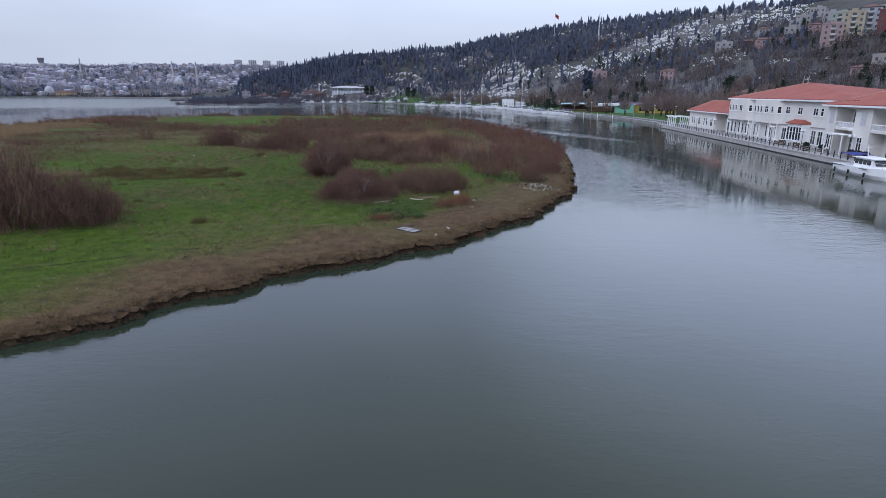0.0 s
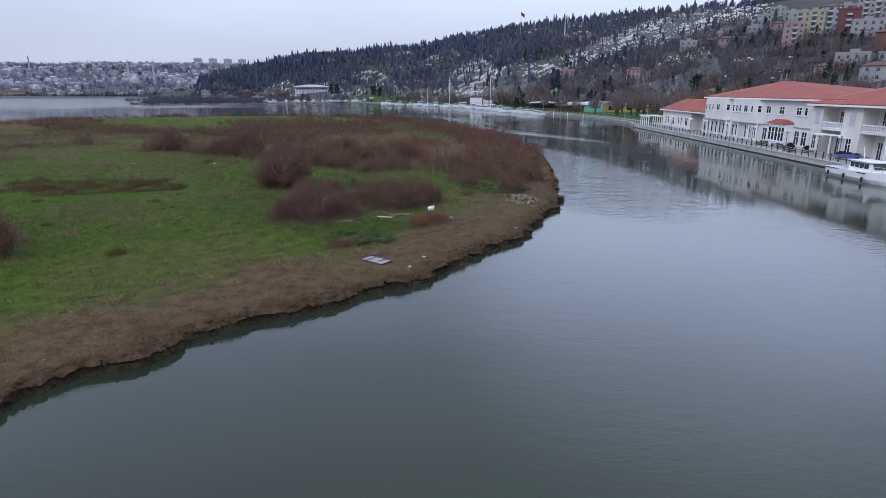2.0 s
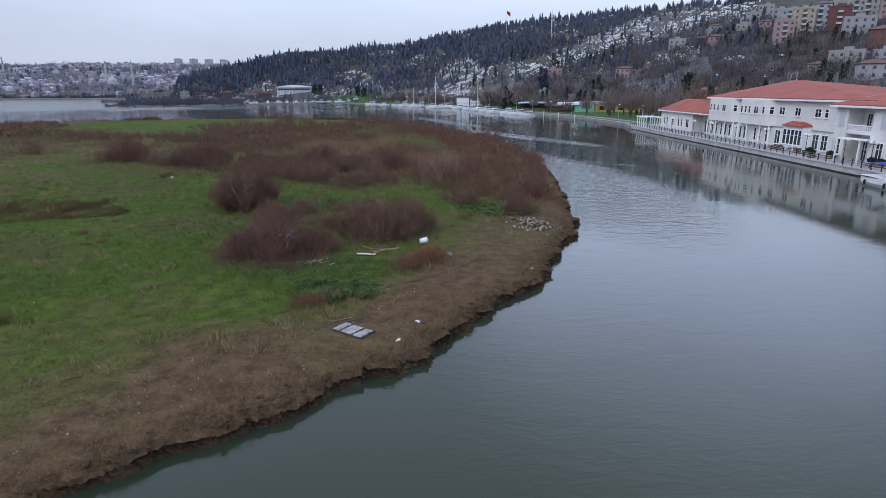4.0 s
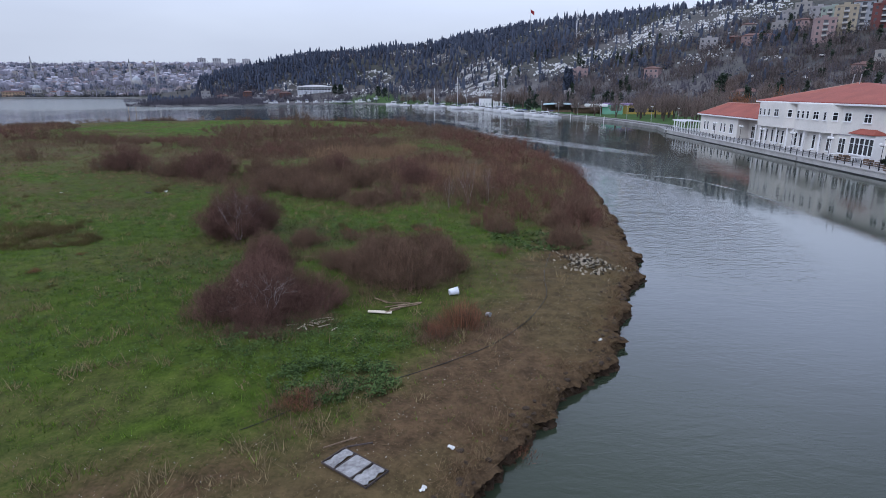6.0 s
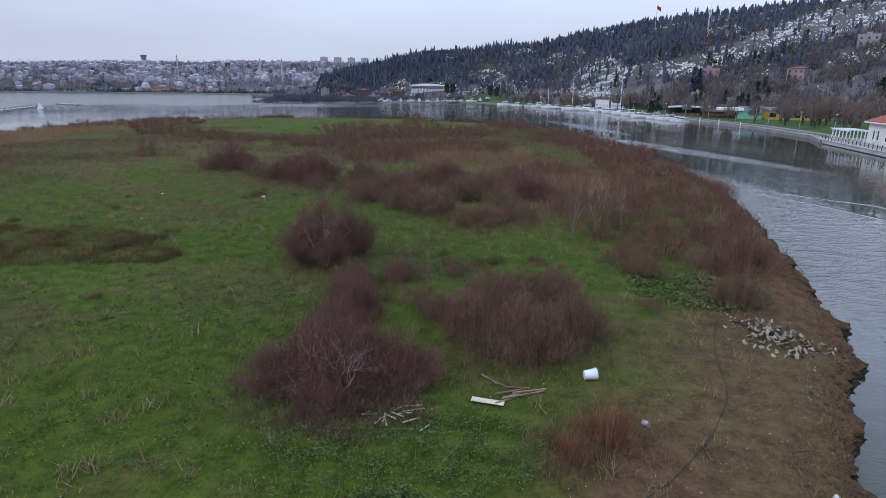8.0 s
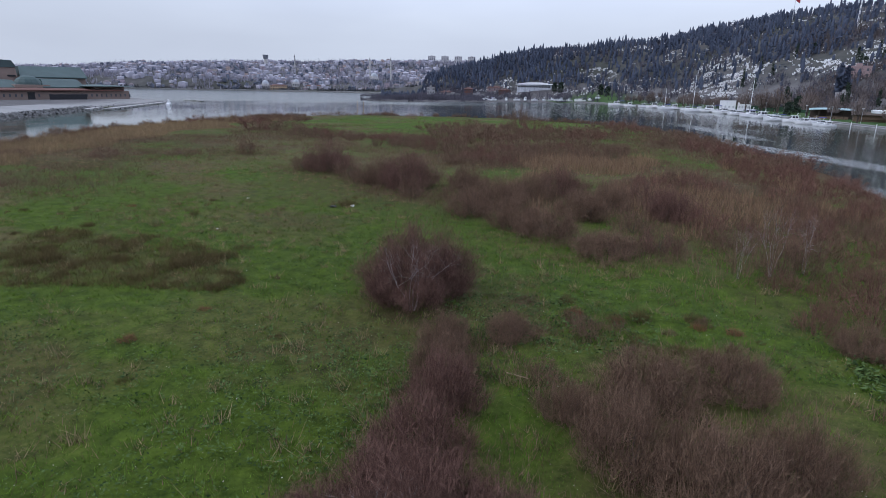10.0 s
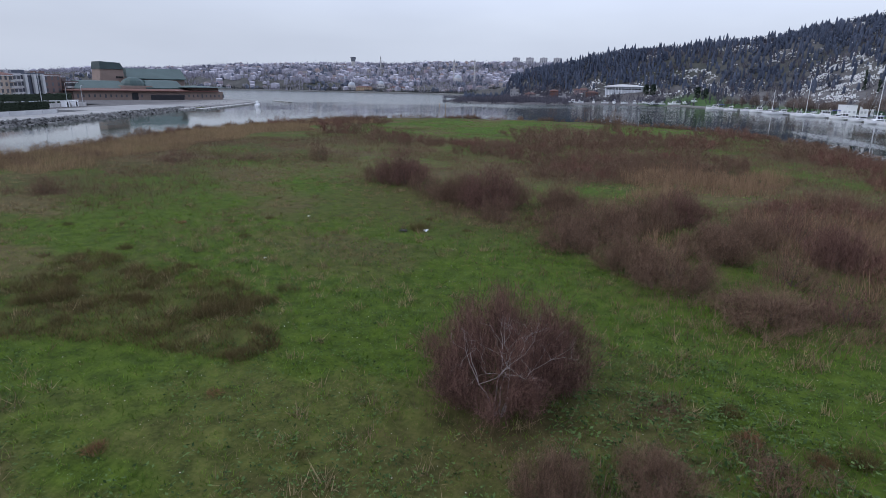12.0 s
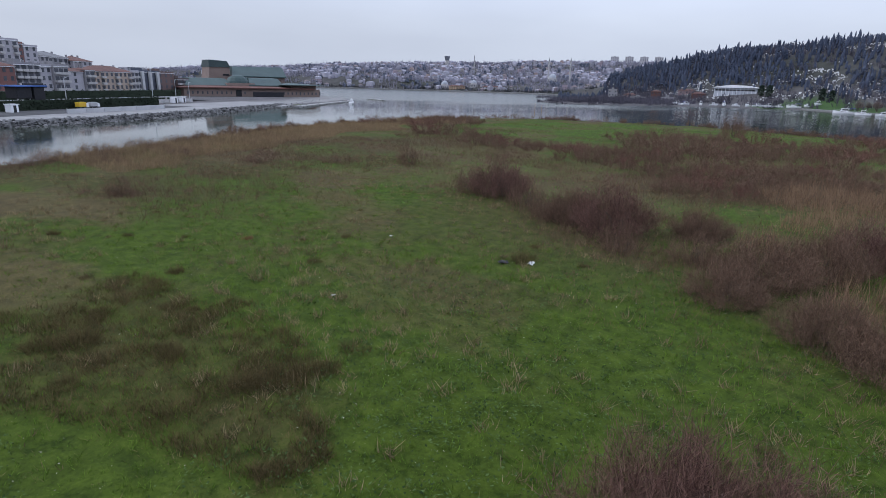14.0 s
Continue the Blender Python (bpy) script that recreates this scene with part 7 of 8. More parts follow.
part("tower_roof", hull(bmesh.new(), [[(27.0, 39.4, 17.0), (40.6, 39.4, 17.0), (40.6, 56.6, 17.0), (27.0, 56.6, 17.0)], [(27.6, 41.0, 21.4), (39.0, 41.0, 20.9), (39.0, 55.5, 20.9), (27.6, 55.5, 21.4)]]), dark_copper, hall, "dark green sloping tower roof")
part("tower_vent", boxed(35.5, 39.5, 39.6, 40.05, 11.8, 12.8), window_dark, hall)
for x in (47, 57, 67):
    part("roof_seam", boxed(x, x + 0.3, 49.6, 50.2, 18.0, 18.5), green_copper, hall)
for k in range(31):
    a = 3 + 2.7 * k
    if 29.5 < a < 34 or 37 < a < 57.5 and k % 2:
        continue
    shared("window", glass_box, pose(a, 0, 1.3 if k % 5 else 1.0) @ Matrix.Diagonal((0.95, 1, 1.5 if k % 5 else 2.0, 1)), hall)
part("entrance", boxed(30.0, 33.4, -0.2, 0.05, 0.0, 3.8), window_dark, hall, "dark glazed entrance")
part("dark_screen", boxed(38, 57, -6.2, -6.0, 0.0, 2.8, 0.05), dark_metal, hall, "long dark screen before the hall")

# ---- floating jetties with turf, and a moored tour boat ----
turf = material("thin_turf", (0.16, 0.17, 0.10), (0.09, 0.10, 0.06), scale=0.5, fine=4, rough=0.95, bump=0.3)
for (x0, y0), (x1, y1), w in (((-212, 236), (-262, 322), 3.2), ((-226, 244), (-262, 296), 8.0), ((-214, 228), (-300, 348), 2.4), ((-250, 268), (-276, 300), 3.0), ((-285, 362), (-262, 352), 3.0)):
    length = math.hypot(x1 - x0, y1 - y0)
    j = empty("jetty", pose(x0, y0, 0, 0, 0, math.degrees(math.atan2(y1 - y0, x1 - x0))), "long low floating jetty with a worn deck", "jetty", "jetties on the far shore")
    part("deck", boxed(0, length, -w / 2, w / 2, 0.35, 0.62, 0.03), paving if w < 6 else turf, j)
    for k in range(int(length / 6)):
        part("float", boxed(6 * k + 0.5, 6 * k + 5, -w / 2 + 0.2, w / 2 - 0.2, -0.4, 0.36, 0.05), quay_stone, j)
    for k in range(int(length / 9)):
        part("bollard", tube(bmesh.new(), (9 * k + 2, -w / 2 + 0.4, 0.6), (9 * k + 2, -w / 2 + 0.4, 1.3), 0.1, 0.12, 8), dark_metal, j)
motor_boat(pose(-231, 290, 0, 0, 0, 125), 8.0, "white tour boat moored at a floating jetty")

# ---- marina, park and the buildings of the near shore ----
def land_z(x, y):
    return float(land_height(np.array([float(x)]), np.array([float(y)]))[0][0])


shore_stone = material("weathered_shore_stone", (0.26, 0.255, 0.25), (0.13, 0.13, 0.125), scale=0.4, fine=4, rough=0.9, bump=0.3)
edge_bank = [(69.5, 194), (74, 210), (73, 249), (62, 303), (42, 401), (5, 474), (-46, 548)]
rim = empty("shore_wall", Matrix.Identity(4), "low pale stone edge of the park shore", "shore wall", kind="structure")
for (x0, y0), (x1, y1) in zip(edge_bank, edge_bank[1:]):
    length = math.hypot(x1 - x0, y1 - y0)
    p = part("wall", boxed(0, length, -3.0, 0.3, -1.5, 0.95, 0.05), shore_stone, rim)
    p.matrix_basis = pose(x0, y0, 0, 0, 0, math.degrees(math.atan2(y1 - y0, x1 - x0)))
    o = part("path", boxed(0, length, -5.4, -3.0, 0.2, 1.22), shore_stone, rim)
    o.matrix_basis = p.matrix_basis


def shore_point(y):
    ys = [p[1] for p in edge_bank]
    return float(np.interp(y, ys, [p[0] for p in edge_bank]))


# boats, stern to the shore
boat_a = motor_boat(pose(45, 300, 0), 7.0, "small white motor boat moored at the park shore", None, "boats at the park shore")
boat_b = motor_boat(pose(40, 320, 0), 9.0, "white motor yacht with a blue sunshade at the park shore", blue_canvas, "boats at the park shore")


def sail_yacht(m, length, mast):
    e = empty("sailing_boat", m, "white sailing yacht with a tall bare mast", "boat", "sailing boats at the park shore")
    part("hull", boat_hull(length, length * 0.27, 1.25), white_paint, e)
    part("cabin", boxed(-length * 0.18, length * 0.16, -length * 0.085, length * 0.085, 1.2, 2.0, 0.15), white_paint, e)
    for s in (-1, 1):
        part("side_window", boxed(-length * 0.14, length * 0.12, s * length * 0.085 - 0.03, s * length * 0.085 + 0.03, 1.5, 1.8), window_dark, e)
    part("mast", tube(bmesh.new(), (length * 0.08, 0, 1.2), (length * 0.08, 0, mast), 0.14, 0.09, 8), white_paint, e)
    part("boom", tube(bmesh.new(), (length * 0.08, 0, 3.0), (-length * 0.3, 0, 3.1), 0.11, 0.09, 6), blue_canvas, e)
    for x in (length * 0.48, -length * 0.47):
        part("stay", tube(bmesh.new(), (x, 0, 1.5), (length * 0.08, 0, mast - 0.3), 0.02, 0.02, 4), steel, e)
    part("crosstree", tube(bmesh.new(), (length * 0.08, -1.3, mast * 0.55), (length * 0.08, 1.3, mast * 0.55), 0.04, 0.04, 5), white_paint, e)
    return e


q = np.random.default_rng(9)
spots = [289, 294, 299, 308, 314, 328, 335, 343, 350, 357, 372, 379, 391, 399, 408, 417, 428, 441, 452, 463, 476, 489, 503]
for k, y in enumerate(spots):
    x = shore_point(y)
    size = (0.9, 1.0, 1.15, 0.85, 1.3)[k % 5] * (0.9 if y < 340 else 1.15)
    src = boat_b if k % 4 == 2 else boat_a
    b = copy_thing(src, pose(x - 5.0, y + q.normal(0, 0.8), 0, 0, 0, 190 + q.normal(0, 12)))
    b.scale = (size, size, size)
boat_a.matrix_basis = pose(shore_point(300) - 7, 300, 0, 0, 0, 188)
boat_b.matrix_basis = pose(shore_point(321) - 9, 321, 0, 0, 0, 192)
sail_yacht(pose(45.5, 352, 0, 0, 0, 200), 11.0, 19.0)
sail_yacht(pose(25.5, 408, 0, 0, 0, 200), 11.0, 20.0)
sail_yacht(pose(shore_point(437) - 12, 437, 0, 0, 0, 205), 10.0, 13.0)
# boats laid up on the spit before the shed
for k in range(13):
    x, y = -122 + 7.0 * k + q.normal(0, 1.5), 515 + 3.6 * k + q.normal(0, 3.0)
    if float(outline_distance(np.array([x]), np.array([y]), SHORE_EAST)[0]) < 4:
        y += 9
    b = copy_thing(boat_b if k % 3 == 1 else boat_a, pose(x, y, max(1.1, land_z(x, y)) + 0.3, 0, 0, q.uniform(0, 360)))
    b.scale = (0.85, 0.85, 0.85) if k % 2 else (1.05, 1.05, 1.05)
pontoon = empty("pontoon", Matrix.Identity(4), "narrow pale pontoon with mooring posts before the park", "jetty")
for (x0, y0), (x1, y1) in (((58, 303), (40, 392)), ((38, 401), (4, 466))):
    length = math.hypot(x1 - x0, y1 - y0)
    p = part("deck", boxed(0, length, -0.2, 1.6, 0.3, 0.55, 0.03), shore_stone, pontoon)
    p.matrix_basis = pose(x0, y0, 0, 0, 0, math.degrees(math.atan2(y1 - y0, x1 - x0)))
for k in range(16):
    y = 255 + k * 14
    part("post", tube(bmesh.new(), (shore_point(y) - 0.8, y, -0.5), (shore_point(y) - 0.8, y, 2.1), 0.12, 0.12, 6), white_paint, pontoon)

# white site cabins
for x, y, w in ((44, 421, 8.2), (52, 419, 6.0)):
    c = empty("cabin", pose(x, y, 1.1, 0, 0, -10), "white site cabin standing on the park shore", "cabin", "cabins on the park shore")
    part("body", boxed(-w / 2, w / 2, 0, 3.0, 0, 5.2 if w > 8 else 4.4, 0.05), white_paint, c)
    for k in range(4):
        part("window", boxed(-w / 2 + 0.6 + k * w / 4, -w / 2 + 1.5 + k * w / 4, -0.06, 0.02, 1.2, 2.4), window_blind, c)
    part("roof", boxed(-w / 2 - 0.2, w / 2 + 0.2, -0.2, 3.2, 5.2 if w > 8 else 4.4, 5.4 if w > 8 else 4.6), hoarding, c)

# cafe pavilion with a light roof over a dark open front
teal_roof = material("teal_sheet_roof", (0.30, 0.42, 0.44), (0.20, 0.29, 0.31), scale=0.4, fine=5, rough=0.6, bump=0.1)
cafe = empty("pavilion", pose(71, 328, 1.1, 0, 0, -14), "open cafe pavilion with a pale teal flat roof", "pavilion")
part("back_wall", boxed(-7.6, 7.6, 5, 5.4, 0, 3.4), bark_dark, cafe)
part("roof", hull(bmesh.new(), [[(x, -1.5, 3.4 + 0.4 * math.sin((x + 8) / 16 * math.pi)), (x, 6, 3.9 + 0.4 * math.sin((x + 8) / 16 * math.pi)), (x, 6, 4.1 + 0.4 * math.sin((x + 8) / 16 * math.pi)), (x, -1.5, 3.6 + 0.4 * math.sin((x + 8) / 16 * math.pi))] for x in np.linspace(-8, 8, 9)]), teal_roof, cafe, "pale teal roof")
for k in range(6):
    part("post", boxed(-7.4 + 2.9 * k, -7.2 + 2.9 * k, -1.2, -1.0, 0, 3.5), bark_dark, cafe)
part("counter", boxed(-6, 6, 1.0, 1.6, 0, 1.1), old_wood, cafe)
terrace = empty("kiosk", pose(82, 310, 1.1, 0, 0, -12), "dark wooden kiosk with a red-brown front near the park path", "kiosk")
part("body", boxed(-8, 6, 0, 4, 0, 2.4, 0.04), wicker, terrace)
part("roof", hip_roof(-8, 6, 0, 4, 2.4, 3.8, over=0.6, edge=0.15), bark_dark, terrace)
part("counter", boxed(-6, 4, -0.4, 0, 0.9, 1.1), old_wood, terrace)

# bright playground hall
play = empty("playground_hall", pose(102, 300, 1.1, 0, 0, -12), "low hall with yellow walls, green front and purple roof edge", "building")
part("wall", boxed(-14, 15, 0, 8, 0, 4.0), material("yellow_wall", (0.46, 0.35, 0.085), (0.34, 0.26, 0.065), scale=0.3, fine=4, rough=0.8), play)
part("green_front", boxed(-17, -8, -3, 0, 0, 4.0), material("mint_wall", (0.20, 0.43, 0.31), (0.15, 0.33, 0.24), scale=0.3, fine=4, rough=0.8), play, "mint green front")
part("roof", boxed(-16, 16, -0.8, 8.5, 4.0, 4.9), material("purple_fascia", (0.30, 0.225, 0.37), (0.22, 0.165, 0.28), scale=0.3, fine=4, rough=0.7), play, "purple roof edge")
part("awning", boxed(-25, -15, -4, 2, 3.4, 4.6, 0.1), white_paint, play, "white awning")
for k in range(4):
    part("window", boxed(-5 + 4.4 * k, -2.4 + 4.4 * k, -0.08, 0.02, 1.0, 2.8), window_dark, play)
for x, y, w, h in ((60, 420, 60, 2.6), (112, 330, 70, 2.8)):
    e = empty("fence", pose(x, y, max(1.1, land_z(x, y)), 0, 0, -48 if x < 100 else -20), "long dark green mesh fence behind the park", "fence", "fences behind the park")
    f = material("green_mesh", (0.040, 0.085, 0.050), (0.026, 0.055, 0.034), scale=0.5, fine=6, rough=0.8)
    for k in range(int(w / 5)):
        p = part("panel", boxed(0.05, 4.95, 0, 0.06, 0.1, h), f, e) if k == 0 else shared("panel", p, Matrix.Identity(4), e)
        p.matrix_basis = pose(-w / 2 + 5 * k, 0, 0)
        o = part("post", boxed(-0.05, 0.05, -0.05, 0.1, 0, h + 0.2), steel, e) if k == 0 else shared("post", o, Matrix.Identity(4), e)
        o.matrix_basis = pose(-w / 2 + 5 * k, 0, 0)

# large white shed with a vaulted roof
shed = empty("boat_shed", pose(-98, 598, land_z(-98, 598), 0, 0, -2), "large white shed with a vaulted pale roof", "building")
part("wall", boxed(-16, 16, 0, 22, -3, 5.6), material("pale_shed_wall", (0.52, 0.54, 0.58), (0.42, 0.44, 0.48), scale=0.1, fine=2, rough=0.7), shed)
part("roof", hull(bmesh.new(), [[(x, -2, 5.6), (x, 24, 5.6), (x, 24, 5.9 + 1.9 * math.sin((x + 17) / 34 * math.pi)), (x, -2, 5.9 + 1.9 * math.sin((x + 17) / 34 * math.pi))] for x in np.linspace(-17, 17, 11)]), white_paint, shed)
for k in range(12):
    part("pillar", boxed(-15.8 + 2.8 * k, -15.5 + 2.8 * k, -0.3, 0.02, -2, 5.6), white_paint, shed)
part("window_band", boxed(-15, 15, -0.1, 0.02, 3.2, 4.2), window_dark, shed)

# ---- houses on the slope behind the hotel ----
tones = [("white_render", (0.50, 0.485, 0.50)), ("pale_render", (0.46, 0.445, 0.44)), ("pink_render", (0.52, 0.38, 0.37)), ("beige_render", (0.56, 0.49, 0.37)), ("red_render", (0.24, 0.095, 0.09)), ("mint_render", (0.45, 0.52, 0.46)), ("grey_render", (0.48, 0.46, 0.44)), ("ochre_render", (0.60, 0.42, 0.27)), ("blue_white_render", (0.55, 0.59, 0.66)), ("brick_red_render", (0.24, 0.125, 0.105))]
facing = lambda x, y: math.degrees(math.atan2(y - 40, x + 5)) - 90
UPPER_HOUSES = [
        (195, 431, 11, 8, 2, 0, "flat", "small white house with a flat roof on the slope"),
        (209, 424, 8, 7, 1, 4, "hip", "small red house among bare trees"),
        (218, 400, 30, 7, 1, 2, "hip", "long low house with a dull red roof"),
        (222, 356, 10, 9, 4, 2, "flat", "pink block of flats on the slope"),
        (241, 379, 12, 9, 4, 5, "flat", "pale green block of flats on the slope"),
        (234, 358, 11, 9, 5, 3, "flat", "beige block of flats with small balconies"),
        (242, 356, 10, 9, 5, 8, "hip", "pale blue-white block of flats"),
        (247, 347, 11, 9, 4, 4, "flat", "red-walled block of flats"),
        (266, 353, 18, 11, 4, 6, "flat", "tall grey block of flats high on the slope"),
        (239, 321, 14, 10, 3, 0, "flat", "white block with open dark balconies"),
        (269, 336, 12, 10, 4, 2, "flat", "pinkish block of flats high on the slope"),
        (221, 281, 14, 9, 3, 9, "hip", "red-brown house with a tiled roof"),
        (228, 408, 9, 8, 2, 1, "flat", "small pale house above the long low one"),
        (238, 420, 10, 8, 2, 0, "flat", "small white house on a terrace of the slope"),
        (247, 430, 9, 8, 2, 1, "flat", "narrow pale house high on the slope"),
        (222, 432, 8, 7, 2, 6, "hip", "grey house with a dull roof among trees"),
        (256, 412, 11, 8, 2, 0, "flat", "white house with a wide terrace"),
        (262, 440, 10, 8, 2, 6, "flat", "grey house near the top of the slope"),
        (236, 398, 8, 7, 2, 2, "hip", "small pink house with a tiled roof"),
        (252, 392, 9, 8, 2, 1, "flat", "pale house above the flats")]
LOWER_HOUSES = [
        (212, 270, 9, 7, 1, 0, "flat", "low white house with flat white roofs"),
        (188, 246, 11, 8, 2, 0, "hip", "white house with a grey roof near the foot of the slope"),
        (194, 286, 9, 7, 1, 2, "hip", "small pink house among bare trees"),
        (202, 280, 14, 9, 2, 6, "flat", "grey house among bare trees"),
        (115, 453, 11, 9, 2, 2, "flat", "pinkish house at the hill foot"),
        (150, 412, 9, 8, 2, 2, "hip", "small house among bare trees at the hill foot"),
        (99, 418, 7, 6, 1, 0, "flat", "white hut at the hill foot"),
        (240, 372, 16, 9, 2, 0, "hip", "white house above the flats"),
        (262, 372, 14, 9, 3, 1, "flat", "pale house high on the slope"),
        (248, 300, 13, 9, 3, 7, "hip", "ochre house on the slope"),
        (236, 280, 12, 9, 3, 1, "flat", "pale house on the slope"),
        (275, 350, 13, 9, 4, 0, "flat", "white block of flats high on the slope"),
        (150, 300, 12, 8, 1, 6, "hip", "low grey house behind the park")]
for x, y, w, d, n, tone, roof, text in UPPER_HOUSES + LOWER_HOUSES:
    block(pose(x, y, land_z(x, y) + 0.2, 0, 0, facing(x, y) + (x * 7 % 30) - 15), w, d, n, plaster("slope_" + tones[tone][0], tuple(c * 0.68 for c in tones[tone][1])), tile_dull if roof == "hip" else roof_grey, text, roof, max(2, int(w / 3)), 3.0, 2 if n > 3 else 0, name="house", group="houses on the slope", sides=False, win=(1.25, 1.35))

# parked minibus and cars on the slope road
lane = mesh_object("lane", [(x + dx, y + dy, land_z(x + dx, y + dy) + 0.25) for x, y in ((166, 292), (177, 300), (187, 311), (192, 322), (204, 330), (220, 336)) for dx, dy in ((-1.6, 2.2), (1.6, -2.2))], [(2 * k, 2 * k + 1, 2 * k + 3, 2 * k + 2) for k in range(5)], asphalt)
tagged(lane, "narrow asphalt lane climbing the slope", "road", kind="structure")


def car(m, mat, label, long=4.3, high=1.45):
    e = empty("car", m, label, "car", "parked cars on the slope")
    part("body", hull(bmesh.new(), [[(x, -0.85, 0.3), (x, 0.85, 0.3), (x, 0.8, z), (x, -0.8, z)] for x, z in ((-long / 2, 0.85), (-long / 2 + 0.3, 0.95), (long / 2 - 0.9, 0.92), (long / 2, 0.7))]), mat, e)
    part("cabin", hull(bmesh.new(), [[(x, -0.76, 0.92), (x, 0.76, 0.92), (x, 0.62, z), (x, -0.62, z)] for x, z in ((-long / 2 + 0.4, 0.95), (-long / 2 + 0.8, high), (long / 2 - 1.9, high), (long / 2 - 1.1, 0.95))]), window_dark, e)
    part("roof", boxed(-long / 2 + 0.8, long / 2 - 1.9, -0.62, 0.62, high, high + 0.05), mat, e)
    for x in (-long / 2 + 0.8, long / 2 - 0.8):
        for y in (-0.85, 0.65):
            part("wheel", tube(bmesh.new(), (x, y, 0.31), (x, y + 0.2, 0.31), 0.31, 0.31, 12), hose_black, e)


for k, (x, y) in enumerate(((188, 312), (181, 304), (206, 331))):
    car(pose(x, y, land_z(x, y) + 0.27, 0, 0, 40), white_paint, "white minibus parked on the lane" if k == 0 else "white car parked on the lane", 6.0 if k == 0 else 4.3, 2.3 if k == 0 else 1.45)

# flag on the hilltop
fz = land_z(113, 640)
flag = empty("flagpole", pose(113, 640, fz), "tall pole with a red flag on the hilltop", "flagpole")
part("pole", tube(bmesh.new(), (0, 0, 0), (0, 0, 20), 0.25, 0.12, 8), steel, flag)
part("flag", hull(bmesh.new(), [[(x, 0.5 * math.sin(x * 1.1), 19.6 - 0.6 * x), (x, 0.5 * math.sin(x * 1.1) + 0.05, 19.6 - 0.6 * x), (x, 0.5 * math.sin(x * 1.1) + 0.05, 16.6 - 0.8 * x), (x, 0.5 * math.sin(x * 1.1), 16.6 - 0.8 * x)] for x in np.linspace(0, 3.6, 8)]), material("red_flag_cloth", (0.30, 0.03, 0.035), (0.22, 0.02, 0.025), scale=1, fine=6, rough=0.8), flag, "red flag")
mz = land_z(139, 560)
mast = empty("radio_mast", pose(139, 560, mz), "slim pale lattice mast among cypresses", "mast")
for x, y in ((-0.6, -0.4), (0.6, -0.4), (0, 0.6)):
    part("leg", tube(bmesh.new(), (x, y, 0), (x * 0.4, y * 0.4, 26), 0.1, 0.07, 5), white_paint, mast)
for k in range(10):
    z = 2.5 * k
    part("brace", tube(tube(bmesh.new(), (-0.6 + 0.36 * z / 26, -0.4, z), (0.6 - 0.36 * z / 26, -0.4, z + 2.5), 0.05, 0.05, 4), (0.6 - 0.36 * z / 26, -0.4, z), (0, 0.5, z + 2.5), 0.05, 0.05, 4), white_paint, mast)

# ---- trees of the park, each one its own ----
twig_park = material("park_tree_twigs", (0.200, 0.155, 0.138), (0.104, 0.080, 0.070), scale=0.6, fine=6, rough=0.9, bump=0, island=0.4, spec=0.1)
far_crown = [mesh_object("crown", *shrub_shape(np.random.default_rng(80 + k), 70, 420, 0.028, 0.4, steps=1), twig_brown) for k in range(3)]
tree_stem = [part("trunk", limb_mesh(np.random.default_rng(90 + k), 3, 0.32, 0.9, 0.05, 1), bark_dark) for k in range(2)]
patterns.extend(far_crown + tree_stem)
q = np.random.default_rng(17)
park_trees = [(84, 214, 8, "brown"), (90, 222, 9, "brown"), (96, 232, 8, "brown"), (88, 240, 9, "brown"), (84, 252, 8, "grey"), (95, 258, 10, "brown"), (104, 246, 9, "brown"), (112, 236, 10, "rust"), (108, 222, 9, "rust"), (118, 250, 11, "brown"), (80, 268, 8, "grey"), (76, 284, 7, "brown"), (92, 276, 9, "brown"), (104, 272, 9, "brown"), (120, 270, 11, "brown"), (130, 240, 11, "rust"), (126, 226, 10, "rust"), (136, 258, 12, "brown"), (72, 300, 9, "grey"), (68, 316, 9, "grey"), (66, 345, 9, "grey"), (70, 360, 12, "brown"), (58, 400, 12, "brown"), (64, 392, 13, "brown"), (52, 412, 11, "brown"), (120, 205, 9, "brown"), (112, 190, 9, "brown"), (118, 172, 10, "brown"), (124, 150, 10, "brown"), (130, 132, 10, "brown"), (128, 112, 10, "brown"), (98, 284, 10, "brown"), (107, 286, 9, "brown"), (114, 282, 10, "grey"), (89, 264, 9, "brown"), (100, 264, 10, "brown")]
park_trees = [(x, y, h * 1.22, kind) for x, y, h, kind in park_trees]
for k in range(46):
    y = q.uniform(400, 545)
    park_trees.append((np.interp(y, [401, 474, 548], [42, 5, -46]) + q.uniform(9, 48), y, q.uniform(6.5, 10), ("brown", "brown", "grey")[k % 3]))
for k in range(40):
    park_trees.append((q.uniform(95, 170), q.uniform(150, 330), q.uniform(8, 13), ("brown", "grey", "brown")[k % 3]))
for k, (x, y, h, kind) in enumerate(park_trees):
    if (QUAY.inverted() @ Vector((x, y, 0)))[1] < 30 and y < 196 or (78 < x < 130 and 290 < y < 316):
        continue
    bare_tree(x, y, max(1.0, land_z(x, y)), h * q.uniform(0.75, 0.95), h, in_material(far_crown[k % 3], {"brown": twig_park, "grey": twig_grey, "rust": twig_rust}[kind]), tree_stem[k % 2], "bare winter tree with russet twigs in the park" if kind == "rust" else "bare winter tree in the shore park", "trees of the park", clear=0.3)
park_lamp = None
